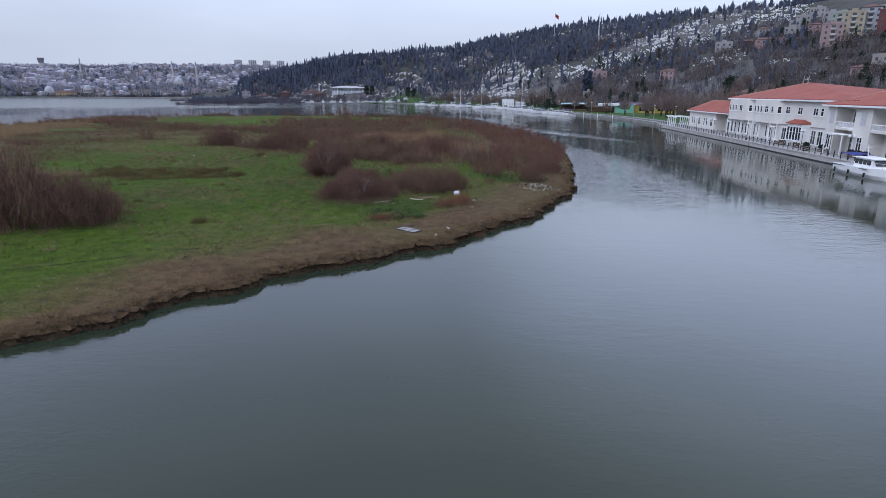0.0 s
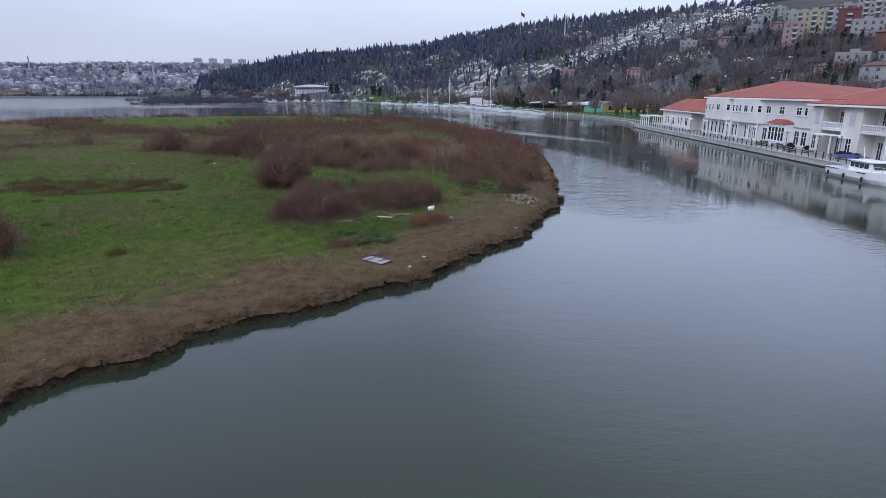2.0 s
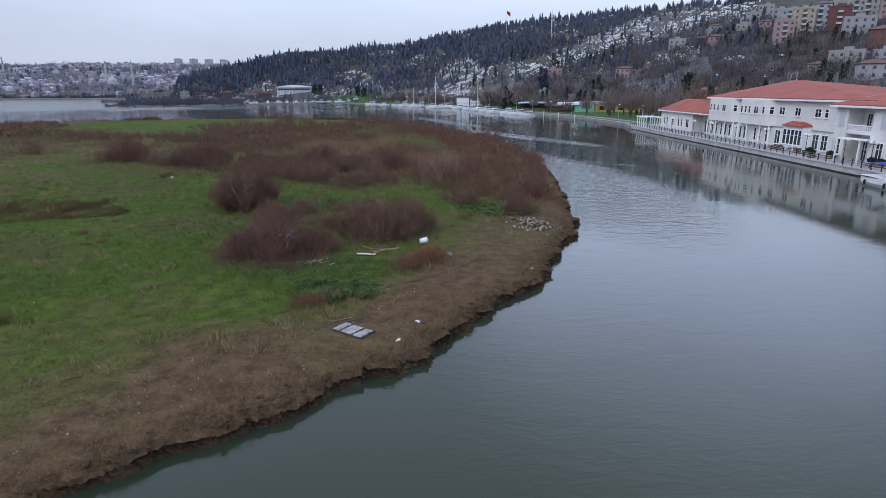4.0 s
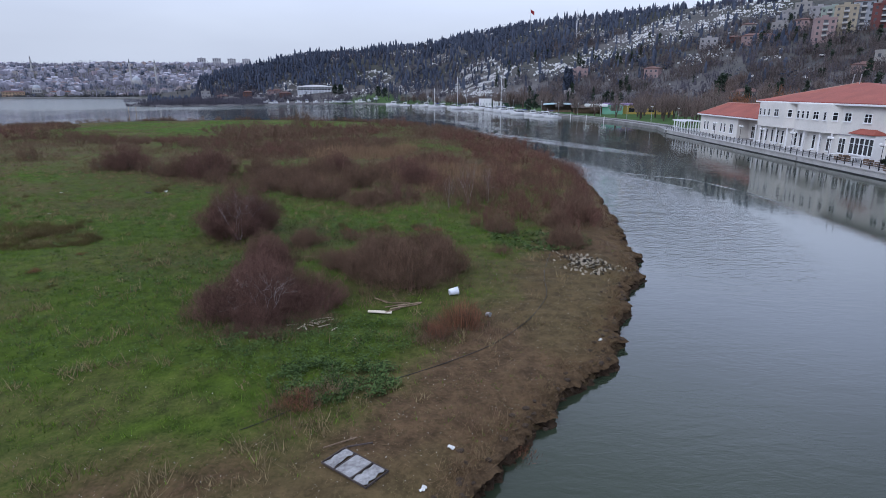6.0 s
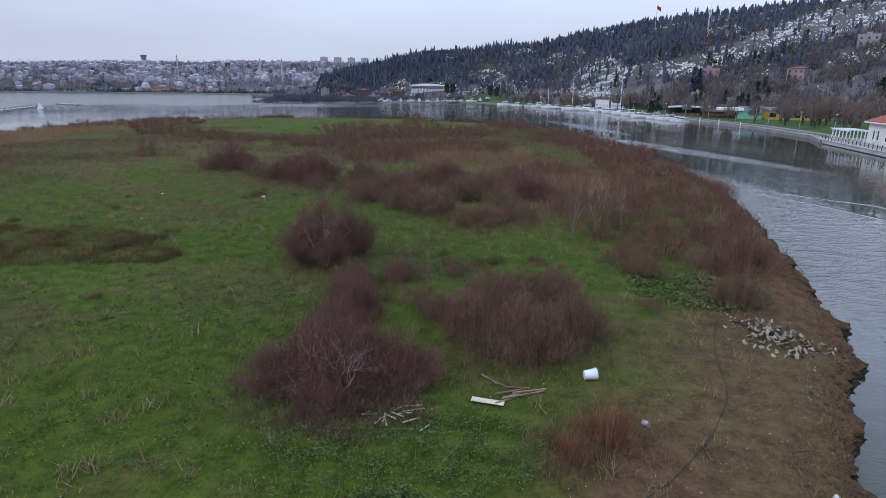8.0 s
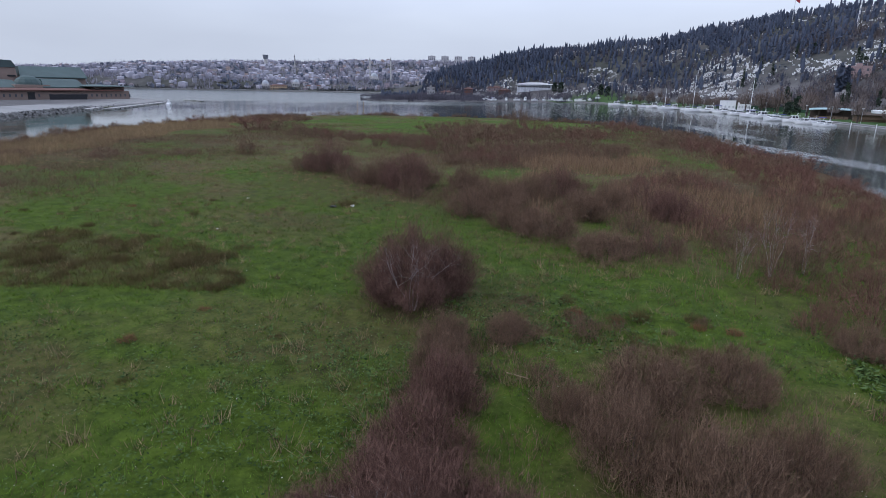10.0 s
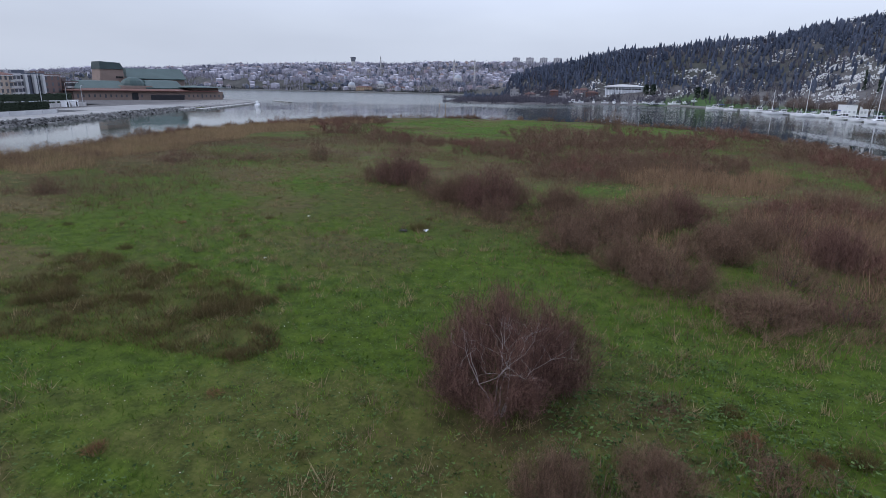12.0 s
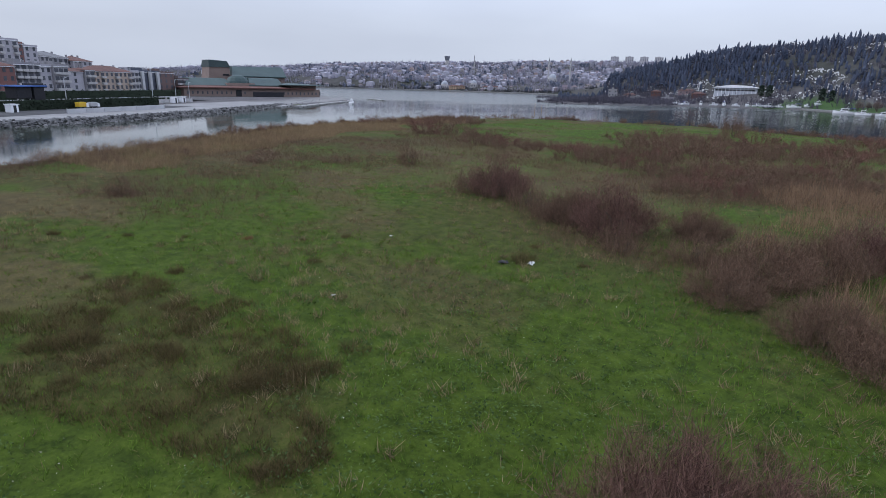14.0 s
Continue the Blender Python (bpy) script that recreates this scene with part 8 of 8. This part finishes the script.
for k in range(14):
    y = 215 + k * 20
    x = shore_point(y) + 8
    e = empty("street_lamp", pose(x, y, 1.15), "slim pale lamp post in the shore park", "street lamp", "lamps of the park") if k == 0 else copy_thing(park_lamp, pose(x, y, 1.15))
    if k == 0:
        part("post", tube(bmesh.new(), (0, 0, 0), (0, 0, 5), 0.09, 0.05, 6), steel, e)
        part("lamp_head", boxed(-0.4, 0.4, -0.12, 0.12, 5, 5.18, 0.03), white_paint, e)
        park_lamp = e
# evergreens by the shore
ever = material("dark_evergreen", (0.036, 0.055, 0.034), (0.014, 0.024, 0.016), scale=0.2, fine=2.0, rough=0.9, bump=0.4, island=0.3)


def needle_crown(seed, n, tall):
    r = np.random.default_rng(seed)
    z = r.uniform(0.08, 1, n) ** 0.9
    rad = (np.where(tall, 0.5 * (1 - z) ** 0.55 * (0.5 + z * 0.6), np.sqrt(np.clip(1 - ((z - 0.5) / 0.52) ** 2, 0.02, 1)) * 0.5)) * r.uniform(0.55, 1.08, n)
    a = r.uniform(0, 2 * np.pi, n)
    c = np.stack([np.cos(a) * rad, np.sin(a) * rad, z], 1)
    size = 0.13 if tall else 0.10
    w = r.normal(0, size, (n, 3, 3)) * (np.array([1, 1, 0.5]) if not tall else np.array([1, 1, 0.45]))
    return (c[:, None] + w).reshape(-1, 3), np.arange(3 * n).reshape(-1, 3)


pines = [mesh_object("crown", *needle_crown(k, 420, False), ever) for k in range(2)]
patterns.extend(pines)
for x, y, h in ((-72, 588, 9), (-78, 592, 8), (-36, 570, 8), (150, 320, 11), (-30, 566, 7), (70, 380, 8), (60, 352, 6)):
    e = empty("tree", pose(x, y, max(1.0, land_z(x, y)) - 0.1), "dark evergreen tree near the shore", "tree", "evergreens near the shore")
    shared("crown", pines[int(x) % 2], Matrix.Diagonal((h * 0.6, h * 0.6, h, 1)), e)
    shared("trunk", tree_stem[0], Matrix.Diagonal((h * 0.3, h * 0.3, h * 0.5, 1)), e)

# ---- woods and graves on the hill, the spit, and the town across the water ----
def on_hill(n, az0, az1, t0, t1, seed):
    r = np.random.default_rng(seed)
    az, t = r.uniform(az0, az1, n), r.uniform(t0, t1, n)
    foot, top = np.interp(az, HILL_AZ, HILL_FOOT), np.interp(az, HILL_AZ, HILL_TOP)
    rad = foot + (top - foot) * t
    x, y = -5 + rad * np.sin(np.radians(az)), 40 + rad * np.cos(np.radians(az))
    return x, y, az, t, r


def strewn(name, shapes, x, y, wide, high, mat, label, category, r, sink=0.3):
    """Many far plants joined into one mesh."""
    z = land_height(x, y)[0] - sink
    vs, fs, base = [], [], 0
    for k in range(len(x)):
        v, f = shapes[k % len(shapes)]
        a = r.uniform(0, 6.28)
        c, s = math.cos(a), math.sin(a)
        u = v * np.array([wide[k], wide[k], high[k]])
        vs.append(np.stack([u[:, 0] * c - u[:, 1] * s + x[k], u[:, 0] * s + u[:, 1] * c + y[k], u[:, 2] + z[k]], 1))
        fs.append(f + base)
        base += len(v)
    return tagged(mesh_object(name, np.concatenate(vs), np.concatenate(fs), mat), label, category, kind="stuff")


# twig and cypress colours carry the blue-grey haze of distance
hazed_twigs = material("far_bare_woods", (0.124, 0.117, 0.142), (0.064, 0.060, 0.074), scale=0.02, fine=0.3, rough=0.95, bump=0, island=0.4, spec=0.05)
hazed_cypress = material("far_cypress", (0.088, 0.102, 0.142), (0.050, 0.060, 0.088), scale=0.03, fine=0.4, rough=0.95, bump=0, island=0.4, spec=0.05)
grave_stone = material("white_gravestone", (0.76, 0.76, 0.76), (0.55, 0.55, 0.56), scale=0.1, fine=2, rough=0.8, bump=0, island=0.5)


def cypress(seed):
    """A slim uneven spindle."""
    r = np.random.default_rng(seed)
    sides, v, f = 6, [], []
    for z, w in ((0.0, 0.25), (0.12, 0.42), (0.38, 0.50), (0.70, 0.43), (0.90, 0.25), (1.0, 0.05)):
        for k in range(sides):
            a = 2 * math.pi * (k + 0.5 * (len(v) // sides % 2)) / sides
            rr = w * r.uniform(0.75, 1.2)
            v.append((rr * math.cos(a), rr * math.sin(a), z + r.uniform(-0.03, 0.03)))
    for ring in range(5):
        for k in range(sides):
            a, b = ring * sides + k, ring * sides + (k + 1) % sides
            f += [(a, b, b + sides), (a, b + sides, a + sides)]
    return np.array(v), np.array(f)


cyp = [cypress(30 + k) for k in range(6)]
bare = [shrub_shape(np.random.default_rng(130 + k), 10, 60, 0.05, 0.5, steps=1) for k in range(4)]

bare_far = [shrub_shape(np.random.default_rng(150 + k), 6, 24, 0.085, 0.5, steps=1) for k in range(4)]

# where the graves lie: a belt that climbs the slope, and clearings among the trees
def grave_belt(az, t, wide=1.0):
    mid = np.interp(az, [-20, 6, 8, 12, 16, 19, 22, 30], [0.3, 0.42, 0.36, 0.38, 0.42, 0.50, 0.62, 0.75])
    high = np.interp(az, [-20, 6, 12, 16, 19, 22, 30], [0.04, 0.055, 0.06, 0.075, 0.10, 0.12, 0.12])
    return np.exp(-((t - mid) / (high * wide)) ** 2) * smooth(4, 8, az)


# cypresses: a closed dark wood on the upper slope and the crest, open round the graves
x, y, az, t, r = on_hill(18000, -24, 34, 0.16, 1.12, 1)
m = ripple(x / 26, y / 26, 1.3)
clear = ripple(x / 11, y / 11, 3.7)
want = smooth(0.14, 0.50, t) * np.interp(az, [-30, -22, -10, 5, 15, 19, 24, 30], [0.5, 0.7, 0.8, 0.9, 0.95, 0.62, 0.42, 0.32]) * (0.35 + 0.65 * smooth(-0.5, 0.3, m)) * (1 - 0.8 * smooth(0.25, 0.5, clear)) + 0.30 * (t > 0.95)
k = r.random(len(x)) < want * (1 - np.interp(az, [15, 21], [0.92, 0.60]) * np.clip(grave_belt(az, t, 1.15), 0, 1)) * 0.52
tall = np.where(r.random(k.sum()) < 0.12, r.uniform(7.5, 10.5, k.sum()), r.uniform(3.2, 7.5, k.sum()))
strewn("cypress_wood", cyp, x[k], y[k], r.uniform(1.4, 2.5, k.sum()) * (0.7 + tall / 25), tall, hazed_cypress, "dark cypresses crowding the hill and its crest", "woods", r)
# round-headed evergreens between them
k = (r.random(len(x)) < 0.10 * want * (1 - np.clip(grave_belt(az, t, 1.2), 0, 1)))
strewn("evergreen_wood", [(np.concatenate([needle_crown(200 + j, 46, False)[0]]), np.arange(138).reshape(-1, 3)) for j in range(4)], x[k], y[k], r.uniform(4.5, 7.5, k.sum()), r.uniform(4.5, 7.5, k.sum()), hazed_cypress, "dark round-headed evergreens between cypresses", "woods", r)
# two tall cypresses at the hill foot
for tx, ty, th in ((98, 424, 17), (102, 428, 15)):
    e = empty("tree", pose(tx, ty, land_z(tx, ty) - 0.2), "tall dark cypress at the hill foot", "tree", "cypresses at the hill foot")
    mesh_object("crown", needle_crown(int(tx), 500, True)[0] * np.array([th * 0.3, th * 0.3, th]), np.arange(1500).reshape(-1, 3), hazed_cypress, e)
    part("trunk", tube(bmesh.new(), (0, 0, 0), (0, 0, th * 0.6), 0.25, 0.1, 7), bark_dark, e)
# bare woods lower down and between
x, y, az, t, r = on_hill(4200, -26, 62, 0.0, 1.08, 2)
m = ripple(x / 30, y / 30, 6.3)
k = (r.random(len(x)) < 0.40 + 0.40 * (m > -0.2)) & (grave_belt(az, t) < 0.4)
strewn("bare_woods", bare, x[k], y[k], r.uniform(3.5, 6.0, k.sum()), r.uniform(5, 9, k.sum()), hazed_twigs, "bare winter woods on the hill, blued by haze", "woods", r)
# nearer and browner on the slope behind the hotel
near_bare = [shrub_shape(np.random.default_rng(170 + k), 16, 170, 0.030, 0.6, steps=1) for k in range(3)]
brown_twigs = material("slope_woods", (0.146, 0.123, 0.121), (0.078, 0.066, 0.064), scale=0.03, fine=0.4, rough=0.95, bump=0, island=0.45, spec=0.05)
x, y, az, t, r = on_hill(1500, 12, 62, 0.02, 0.66, 12)
k = (ripple(x / 22, y / 22, 9.0) > -0.35) & (grave_belt(az, t) < 0.4)
strewn("slope_woods", near_bare, x[k], y[k], r.uniform(4.5, 8.0, k.sum()), r.uniform(5, 9.5, k.sum()), brown_twigs, "bare brown winter trees on the slope behind the hotel", "woods", r)
x, y, az, t, r = on_hill(260, 8, 58, 0.0, 0.6, 14)
k = ripple(x / 18, y / 18, 4.0) > 0.1
strewn("slope_cypresses", [(needle_crown(220 + j, 170, True)[0], np.arange(510).reshape(-1, 3)) for j in range(4)], x[k], y[k], r.uniform(2.2, 3.8, k.sum()), r.uniform(4, 9, k.sum()), ever, "scattered dark cypresses among bare trees", "woods", r)
# gravestones in terraces
x, y, az, t, r = on_hill(120000, -26, 33, 0.12, 0.98, 3)
belt = grave_belt(az, t)
m = ripple(x / 8, y / 8, 3.7)
upper = smooth(0.25, 0.5, ripple(x / 11, y / 11, 3.7)) * smooth(0.22, 0.4, t) * np.interp(az, [-24, -5, 5, 14, 22, 33], [0.75, 0.6, 0.5, 0.6, 0.7, 0.5])
lone = np.exp(-(((az - 6.7) / 1.5) ** 2 + ((t - 0.34) / 0.22) ** 2))
low = (az < 8) * smooth(-0.1, 0.3, m) * np.exp(-((t - 0.30) / 0.14) ** 2)
k = r.random(len(x)) < np.clip(np.interp(az, [14, 20], [0.9, 0.62]) * belt * (0.12 + 0.88 * smooth(-0.25, 0.15, ripple(x / 5, y / 12, 6.1))) + 0.42 * upper + 0.8 * lone * (m > -0.25) + 0.003 + 0.30 * low, 0, 1) * 0.78 * smooth(-0.5, 0.2, ripple(x / 2.3, y / 2.3, 1.1))
slab = (np.array([[-0.5, -0.5, 0], [0.5, -0.5, 0], [0.5, 0.5, 0], [-0.5, 0.5, 0], [-0.45, -0.4, 1], [0.45, -0.4, 1], [0.45, 0.4, 1], [-0.45, 0.4, 1]], float), np.array([[0, 1, 5, 4], [1, 2, 6, 5], [2, 3, 7, 6], [3, 0, 4, 7], [4, 5, 6, 7]]))
strewn("gravestones", [slab], x[k], y[k], 0.3 + 0.9 * r.random(k.sum()) ** 2, r.uniform(0.35, 1.1, k.sum()), grave_stone, "white gravestones in dense terraces on the slope", "graves", r, 0.1)
# undergrowth on the spit and along the far shore
r = np.random.default_rng(5)
sx, sy = r.uniform(-222, 20, 2600), r.uniform(455, 640, 2600)
sd = outline_distance(sx, sy, SHORE_EAST)
k = (sd > 2) & (sd < 70) & (sx < -60) & ~((np.abs(sx + 98) < 24) & (sy < 625))
strewn("spit_thicket", bare, sx[k], sy[k], r.uniform(3, 6, k.sum()), np.where(sd[k] < 12, r.uniform(1.5, 3.5, k.sum()), r.uniform(3.5, 7, k.sum())), hazed_twigs, "bare thicket on the low spit, blued by haze", "thicket", r)

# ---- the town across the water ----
# distance haze is put into the town's colours: greyer, bluer, less contrast
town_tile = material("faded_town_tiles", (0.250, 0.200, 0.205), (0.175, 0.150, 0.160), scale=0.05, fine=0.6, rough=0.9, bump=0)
r = np.random.default_rng(21)
count = 0
town_tones = [0, 1, 2, 3, 0, 1, 6, 7, 0, 8, 1, 2]
placed = []
for k in range(6000):
    if count >= 270:
        break
    az, rad = r.uniform(-56, -19), r.uniform(880, 1480)
    x, y = -5 + rad * math.sin(radians(az)), 40 + rad * math.cos(radians(az))
    built = float(ripple(np.array([x / 48]), np.array([y / 40]), 2.0)[0])
    if built < (-0.25 if az > -46 else 0.2) and rad > 960 or float(outline_distance(np.array([x]), np.array([y]), SHORE_EAST)[0]) < 14 or any((x - a) ** 2 + (y - b) ** 2 < 15 ** 2 for a, b in placed):
        continue
    placed.append((x, y))
    w, d, n = r.uniform(4.5, 8), r.uniform(5, 7), int(r.integers(1, 4))
    hip = r.random() < 0.6
    tone = tones[town_tones[count % 12]]
    e = empty("house", pose(x, y, land_z(x, y), 0, 0, facing(x, y) + r.uniform(-35, 35)), f"distant {tone[0].split('_')[0]} town house with a {'tiled' if hip else 'flat'} roof", "house", "houses of the town")
    h = n * 2.6
    # the added offset pales each wall towards bluish haze
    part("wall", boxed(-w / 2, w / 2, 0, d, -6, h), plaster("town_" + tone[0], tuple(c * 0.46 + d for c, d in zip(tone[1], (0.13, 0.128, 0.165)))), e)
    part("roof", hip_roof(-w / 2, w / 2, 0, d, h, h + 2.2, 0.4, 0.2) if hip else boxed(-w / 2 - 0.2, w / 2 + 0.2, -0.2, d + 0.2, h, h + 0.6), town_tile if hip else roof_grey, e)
    for f in range(min(n, 2)):
        for c in range(2):
            shared("window", glass_box, pose(-w / 2 + w * (c + 0.5) / 2, 0, f * 2.6 + 0.7) @ Matrix.Diagonal((1.2, 1, 1.3, 1)), e)
    count += 1
# low buildings on the spit beside the shed
for k, (x, y) in enumerate(((-200, 600), (-188, 612), (-176, 598), (-163, 606), (-150, 596), (-138, 610), (-208, 622), (-126, 600))):
    block(pose(x, y, land_z(x, y) + 0.1, 0, 0, facing(x, y)), 8 + k % 3 * 3, 7, 1 + (k % 3 == 0), plaster("spit_" + tones[(0, 2, 1, 9)[k % 4]][0], tuple(c * 0.7 for c in tones[(0, 2, 1, 9)[k % 4]][1])), tile_dull if k % 2 else roof_grey, "low building among bare trees on the spit", "hip" if k % 2 else "flat", 3, 3.0, 0, name="house", group="low buildings on the spit", sides=False, win=(1.2, 1.3))
# the rest of the town and its trees, too far to tell apart
n = 4200
az, rad = r.uniform(-72, -10, n), r.uniform(930, 1900, n)
x, y = -5 + rad * np.sin(np.radians(az)), 40 + rad * np.cos(np.radians(az))
sd = np.maximum(outline_distance(x, y, SHORE_EAST), outline_distance(x, y, SHORE_WEST))
k = (sd > 25) & (ripple(x / 48, y / 40, 2.0) + 0.4 * ripple(x / 15, y / 15, 6.0) > np.where(az > -46, -0.20, 0.1))
house_v = np.array([[-0.5, -0.5, 0], [0.5, -0.5, 0], [0.5, 0.5, 0], [-0.5, 0.5, 0], [-0.5, -0.5, 0.8], [0.5, -0.5, 0.8], [0.5, 0.5, 0.8], [-0.5, 0.5, 0.8], [0, -0.5, 1.0], [0, 0.5, 1.0]], float)
house_f = [[0, 1, 5, 4], [1, 2, 6, 5], [2, 3, 7, 6], [3, 0, 4, 7], [4, 5, 8, 8], [6, 7, 9, 9], [5, 6, 9, 8], [7, 4, 8, 9]]
# wall tones with the haze mixed in
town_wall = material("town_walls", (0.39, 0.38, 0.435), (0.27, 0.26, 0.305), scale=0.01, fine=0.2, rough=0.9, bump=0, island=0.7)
hv = (house_v, np.array([f[:3] for f in house_f] + [[f[0], f[2], f[3]] for f in house_f if f[2] != f[3]]))
strewn("distant_town", [hv], x[k], y[k], 3.5 + 8 * r.random(k.sum()) ** 2, r.uniform(4, 9.5, k.sum()), town_wall, "crowded pale hazy houses on the far slopes", "town", r, 1.0)
n = 9500
az, rad = r.uniform(-75, -12, n), r.uniform(880, 1800, n)
x, y = -5 + rad * np.sin(np.radians(az)), 40 + rad * np.cos(np.radians(az))
sd = np.maximum(outline_distance(x, y, SHORE_EAST), outline_distance(x, y, SHORE_WEST))
m = ripple(x / 48, y / 40, 2.0) + 0.4 * ripple(x / 15, y / 15, 6.0)
k = (sd > 6) & (r.random(n) < 0.26 + 0.74 * (m < np.where(az > -44, 0.0, 0.3)))
# tree colours lightened to lilac grey by the same painted haze
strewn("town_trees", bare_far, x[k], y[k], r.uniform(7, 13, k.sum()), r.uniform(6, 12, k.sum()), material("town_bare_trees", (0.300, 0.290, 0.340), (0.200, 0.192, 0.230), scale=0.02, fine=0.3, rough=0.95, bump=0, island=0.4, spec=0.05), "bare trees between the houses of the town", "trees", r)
n = 2600
az, rad = r.uniform(-66, -19, n), r.uniform(870, 1500, n)
x, y = -5 + rad * np.sin(np.radians(az)), 40 + rad * np.cos(np.radians(az))
sd = np.maximum(outline_distance(x, y, SHORE_EAST), outline_distance(x, y, SHORE_WEST))
k = (sd > 12) & (ripple(x / 16, y / 16, 5.0) > 0.22)
# evergreens paled and blued by painted haze too
strewn("town_evergreens", cyp, x[k], y[k], r.uniform(4.0, 8.0, k.sum()), r.uniform(4, 9, k.sum()), material("town_evergreen", (0.125, 0.138, 0.175), (0.080, 0.090, 0.118), scale=0.03, fine=0.4, rough=0.95, bump=0, island=0.4, spec=0.05), "clumps of haze-paled evergreens between the houses of the town", "trees", r)
u = r.random(420)
shore_x, shore_y = np.interp(u, [0, 0.2, 0.45, 0.65, 1.0], [-300, -420, -560, -650, -800]), np.interp(u, [0, 0.2, 0.45, 0.65, 1.0], [806, 868, 860, 830, 770])
k = ripple(u * 60, u * 23, 1.0) > -0.3
strewn("shore_trees", bare_far, shore_x[k] + r.normal(0, 3, k.sum()), shore_y[k] + r.uniform(0, 22, k.sum()), r.uniform(4, 9, k.sum()), r.uniform(3, 7.5, k.sum()), material("dark_shore_trees", (0.085, 0.085, 0.088), (0.045, 0.048, 0.050), scale=0.03, fine=0.4, rough=0.95, bump=0, island=0.5, spec=0.05), "dark bare trees along the town shore", "trees", r)


def mosque(x, y, size, label):
    e = empty("mosque", pose(x, y, max(1.2, land_z(x, y)), 0, 0, facing(x, y)), label, "mosque", "domed buildings of the town")
    w = plaster("pale_render", (0.46, 0.445, 0.44))
    part("wall", boxed(-size, size, 0, 2 * size, -3, size * 0.9), w, e)
    drum = tube(bmesh.new(), (0, size, size * 0.9), (0, size, size * 1.15), size * 0.85, size * 0.85, 16)
    part("drum", drum, w, e)
    d = bmesh.new()
    hull(d, [[(rr * size * math.cos(a), size + rr * size * math.sin(a), size * zz) for a in np.linspace(0, 2 * math.pi, 16, endpoint=False)] for rr, zz in ((0.82, 1.15), (0.76, 1.4), (0.58, 1.68), (0.32, 1.86), (0.03, 1.94))])
    part("dome", d, material("lead_dome", (0.40, 0.42, 0.46), (0.30, 0.32, 0.35), scale=0.2, fine=2, rough=0.6) if "lead_dome" not in bpy.data.materials else bpy.data.materials["lead_dome"], e)
    for k in range(4):
        shared("window", glass_box, pose(-size * 0.7 + k * size * 0.46, 0, size * 0.25) @ Matrix.Diagonal((1.5, 1, 2.6, 1)), e)
    return e


mosque(-578, 868, 7, "domed waterside building with pale walls")
mosque(-535, 890, 6, "smaller domed building near the shore")
mosque(-440, 985, 8, "domed mosque above the town shore")
row = block(pose(-556, 872, 2.0, 0, 0, facing(-556, 872)), 26, 9, 2, plaster("ochre_render", (0.60, 0.42, 0.27)), tile_dull, "ochre waterside house with a tiled roof", "hip", 7, 3.2, 0, name="house", group="houses of the town", sides=False)
block(pose(-500, 893, 2.0, 0, 0, facing(-500, 893)), 34, 9, 2, plaster("white_render", (0.50, 0.485, 0.50)), tile_dull, "long white waterside building", "hip", 8, 3.2, 0, name="house", group="houses of the town", sides=False)
for x, y, h in ((-455, 1000, 34), (-420, 1010, 34), (-700, 1150, 26)):
    m = empty("minaret", pose(x, y, land_z(x, y)), "slender pale minaret above the town", "minaret", "minarets of the town")
    part("shaft", tube(bmesh.new(), (0, 0, 0), (0, 0, h), 1.5, 1.2, 10), plaster("pale_render", (0.46, 0.445, 0.44)), m)
    part("balcony", tube(bmesh.new(), (0, 0, h * 0.72), (0, 0, h * 0.76), 2.0, 2.3, 10), plaster("pale_render", (0.46, 0.445, 0.44)), m)
    part("cap", tube(bmesh.new(), (0, 0, h), (0, 0, h + 6), 1.3, 0.05, 10), roof_grey, m)
# water tower on the skyline, and four tower blocks
wz = land_z(-872, 1295)
wt = empty("water_tower", pose(-872, 1295, wz), "dark water tower with a wide head on the skyline", "tower")
part("shaft", tube(bmesh.new(), (0, 0, -5), (0, 0, 12), 5.0, 4.5, 10), plaster("grey_render", (0.48, 0.46, 0.44)), wt)
part("tank", tube(bmesh.new(), (0, 0, 12), (0, 0, 22), 5.0, 7.0, 12), plaster("blue_grey_render", (0.19, 0.20, 0.23)), wt)
for k in range(4):
    x, y = -490 + 30 * k, 1420 + 12 * k
    block(pose(x, y, land_z(x, y) - 2, 0, 0, facing(x, y)), 18, 14, 6, plaster("white_render", (0.50, 0.485, 0.50)), roof_grey, "pale tower block on the skyline", "flat", 4, 3.0, 0, name="tower_block", group="tower blocks on the skyline", sides=False, win=(1.8, 1.5))
quay_far = mesh_object("far_shore_wall", [(x + dx, y + dy, z) for x, y in ((-300, 798), (-420, 858), (-560, 848), (-650, 818), (-800, 758)) for dx, dy, z in ((0, -2, -1), (0, -2, 1.6), (0, 10, 1.7))], [(3 * k, 3 * k + 3, 3 * k + 4, 3 * k + 1) for k in range(4)] + [(3 * k + 1, 3 * k + 4, 3 * k + 5, 3 * k + 2) for k in range(4)], shore_stone)
tagged(quay_far, "low grey wall along the town shore", "shore wall", kind="structure")

# the patterns that the copies were made from
for ob in patterns:
    bpy.data.objects.remove(ob)
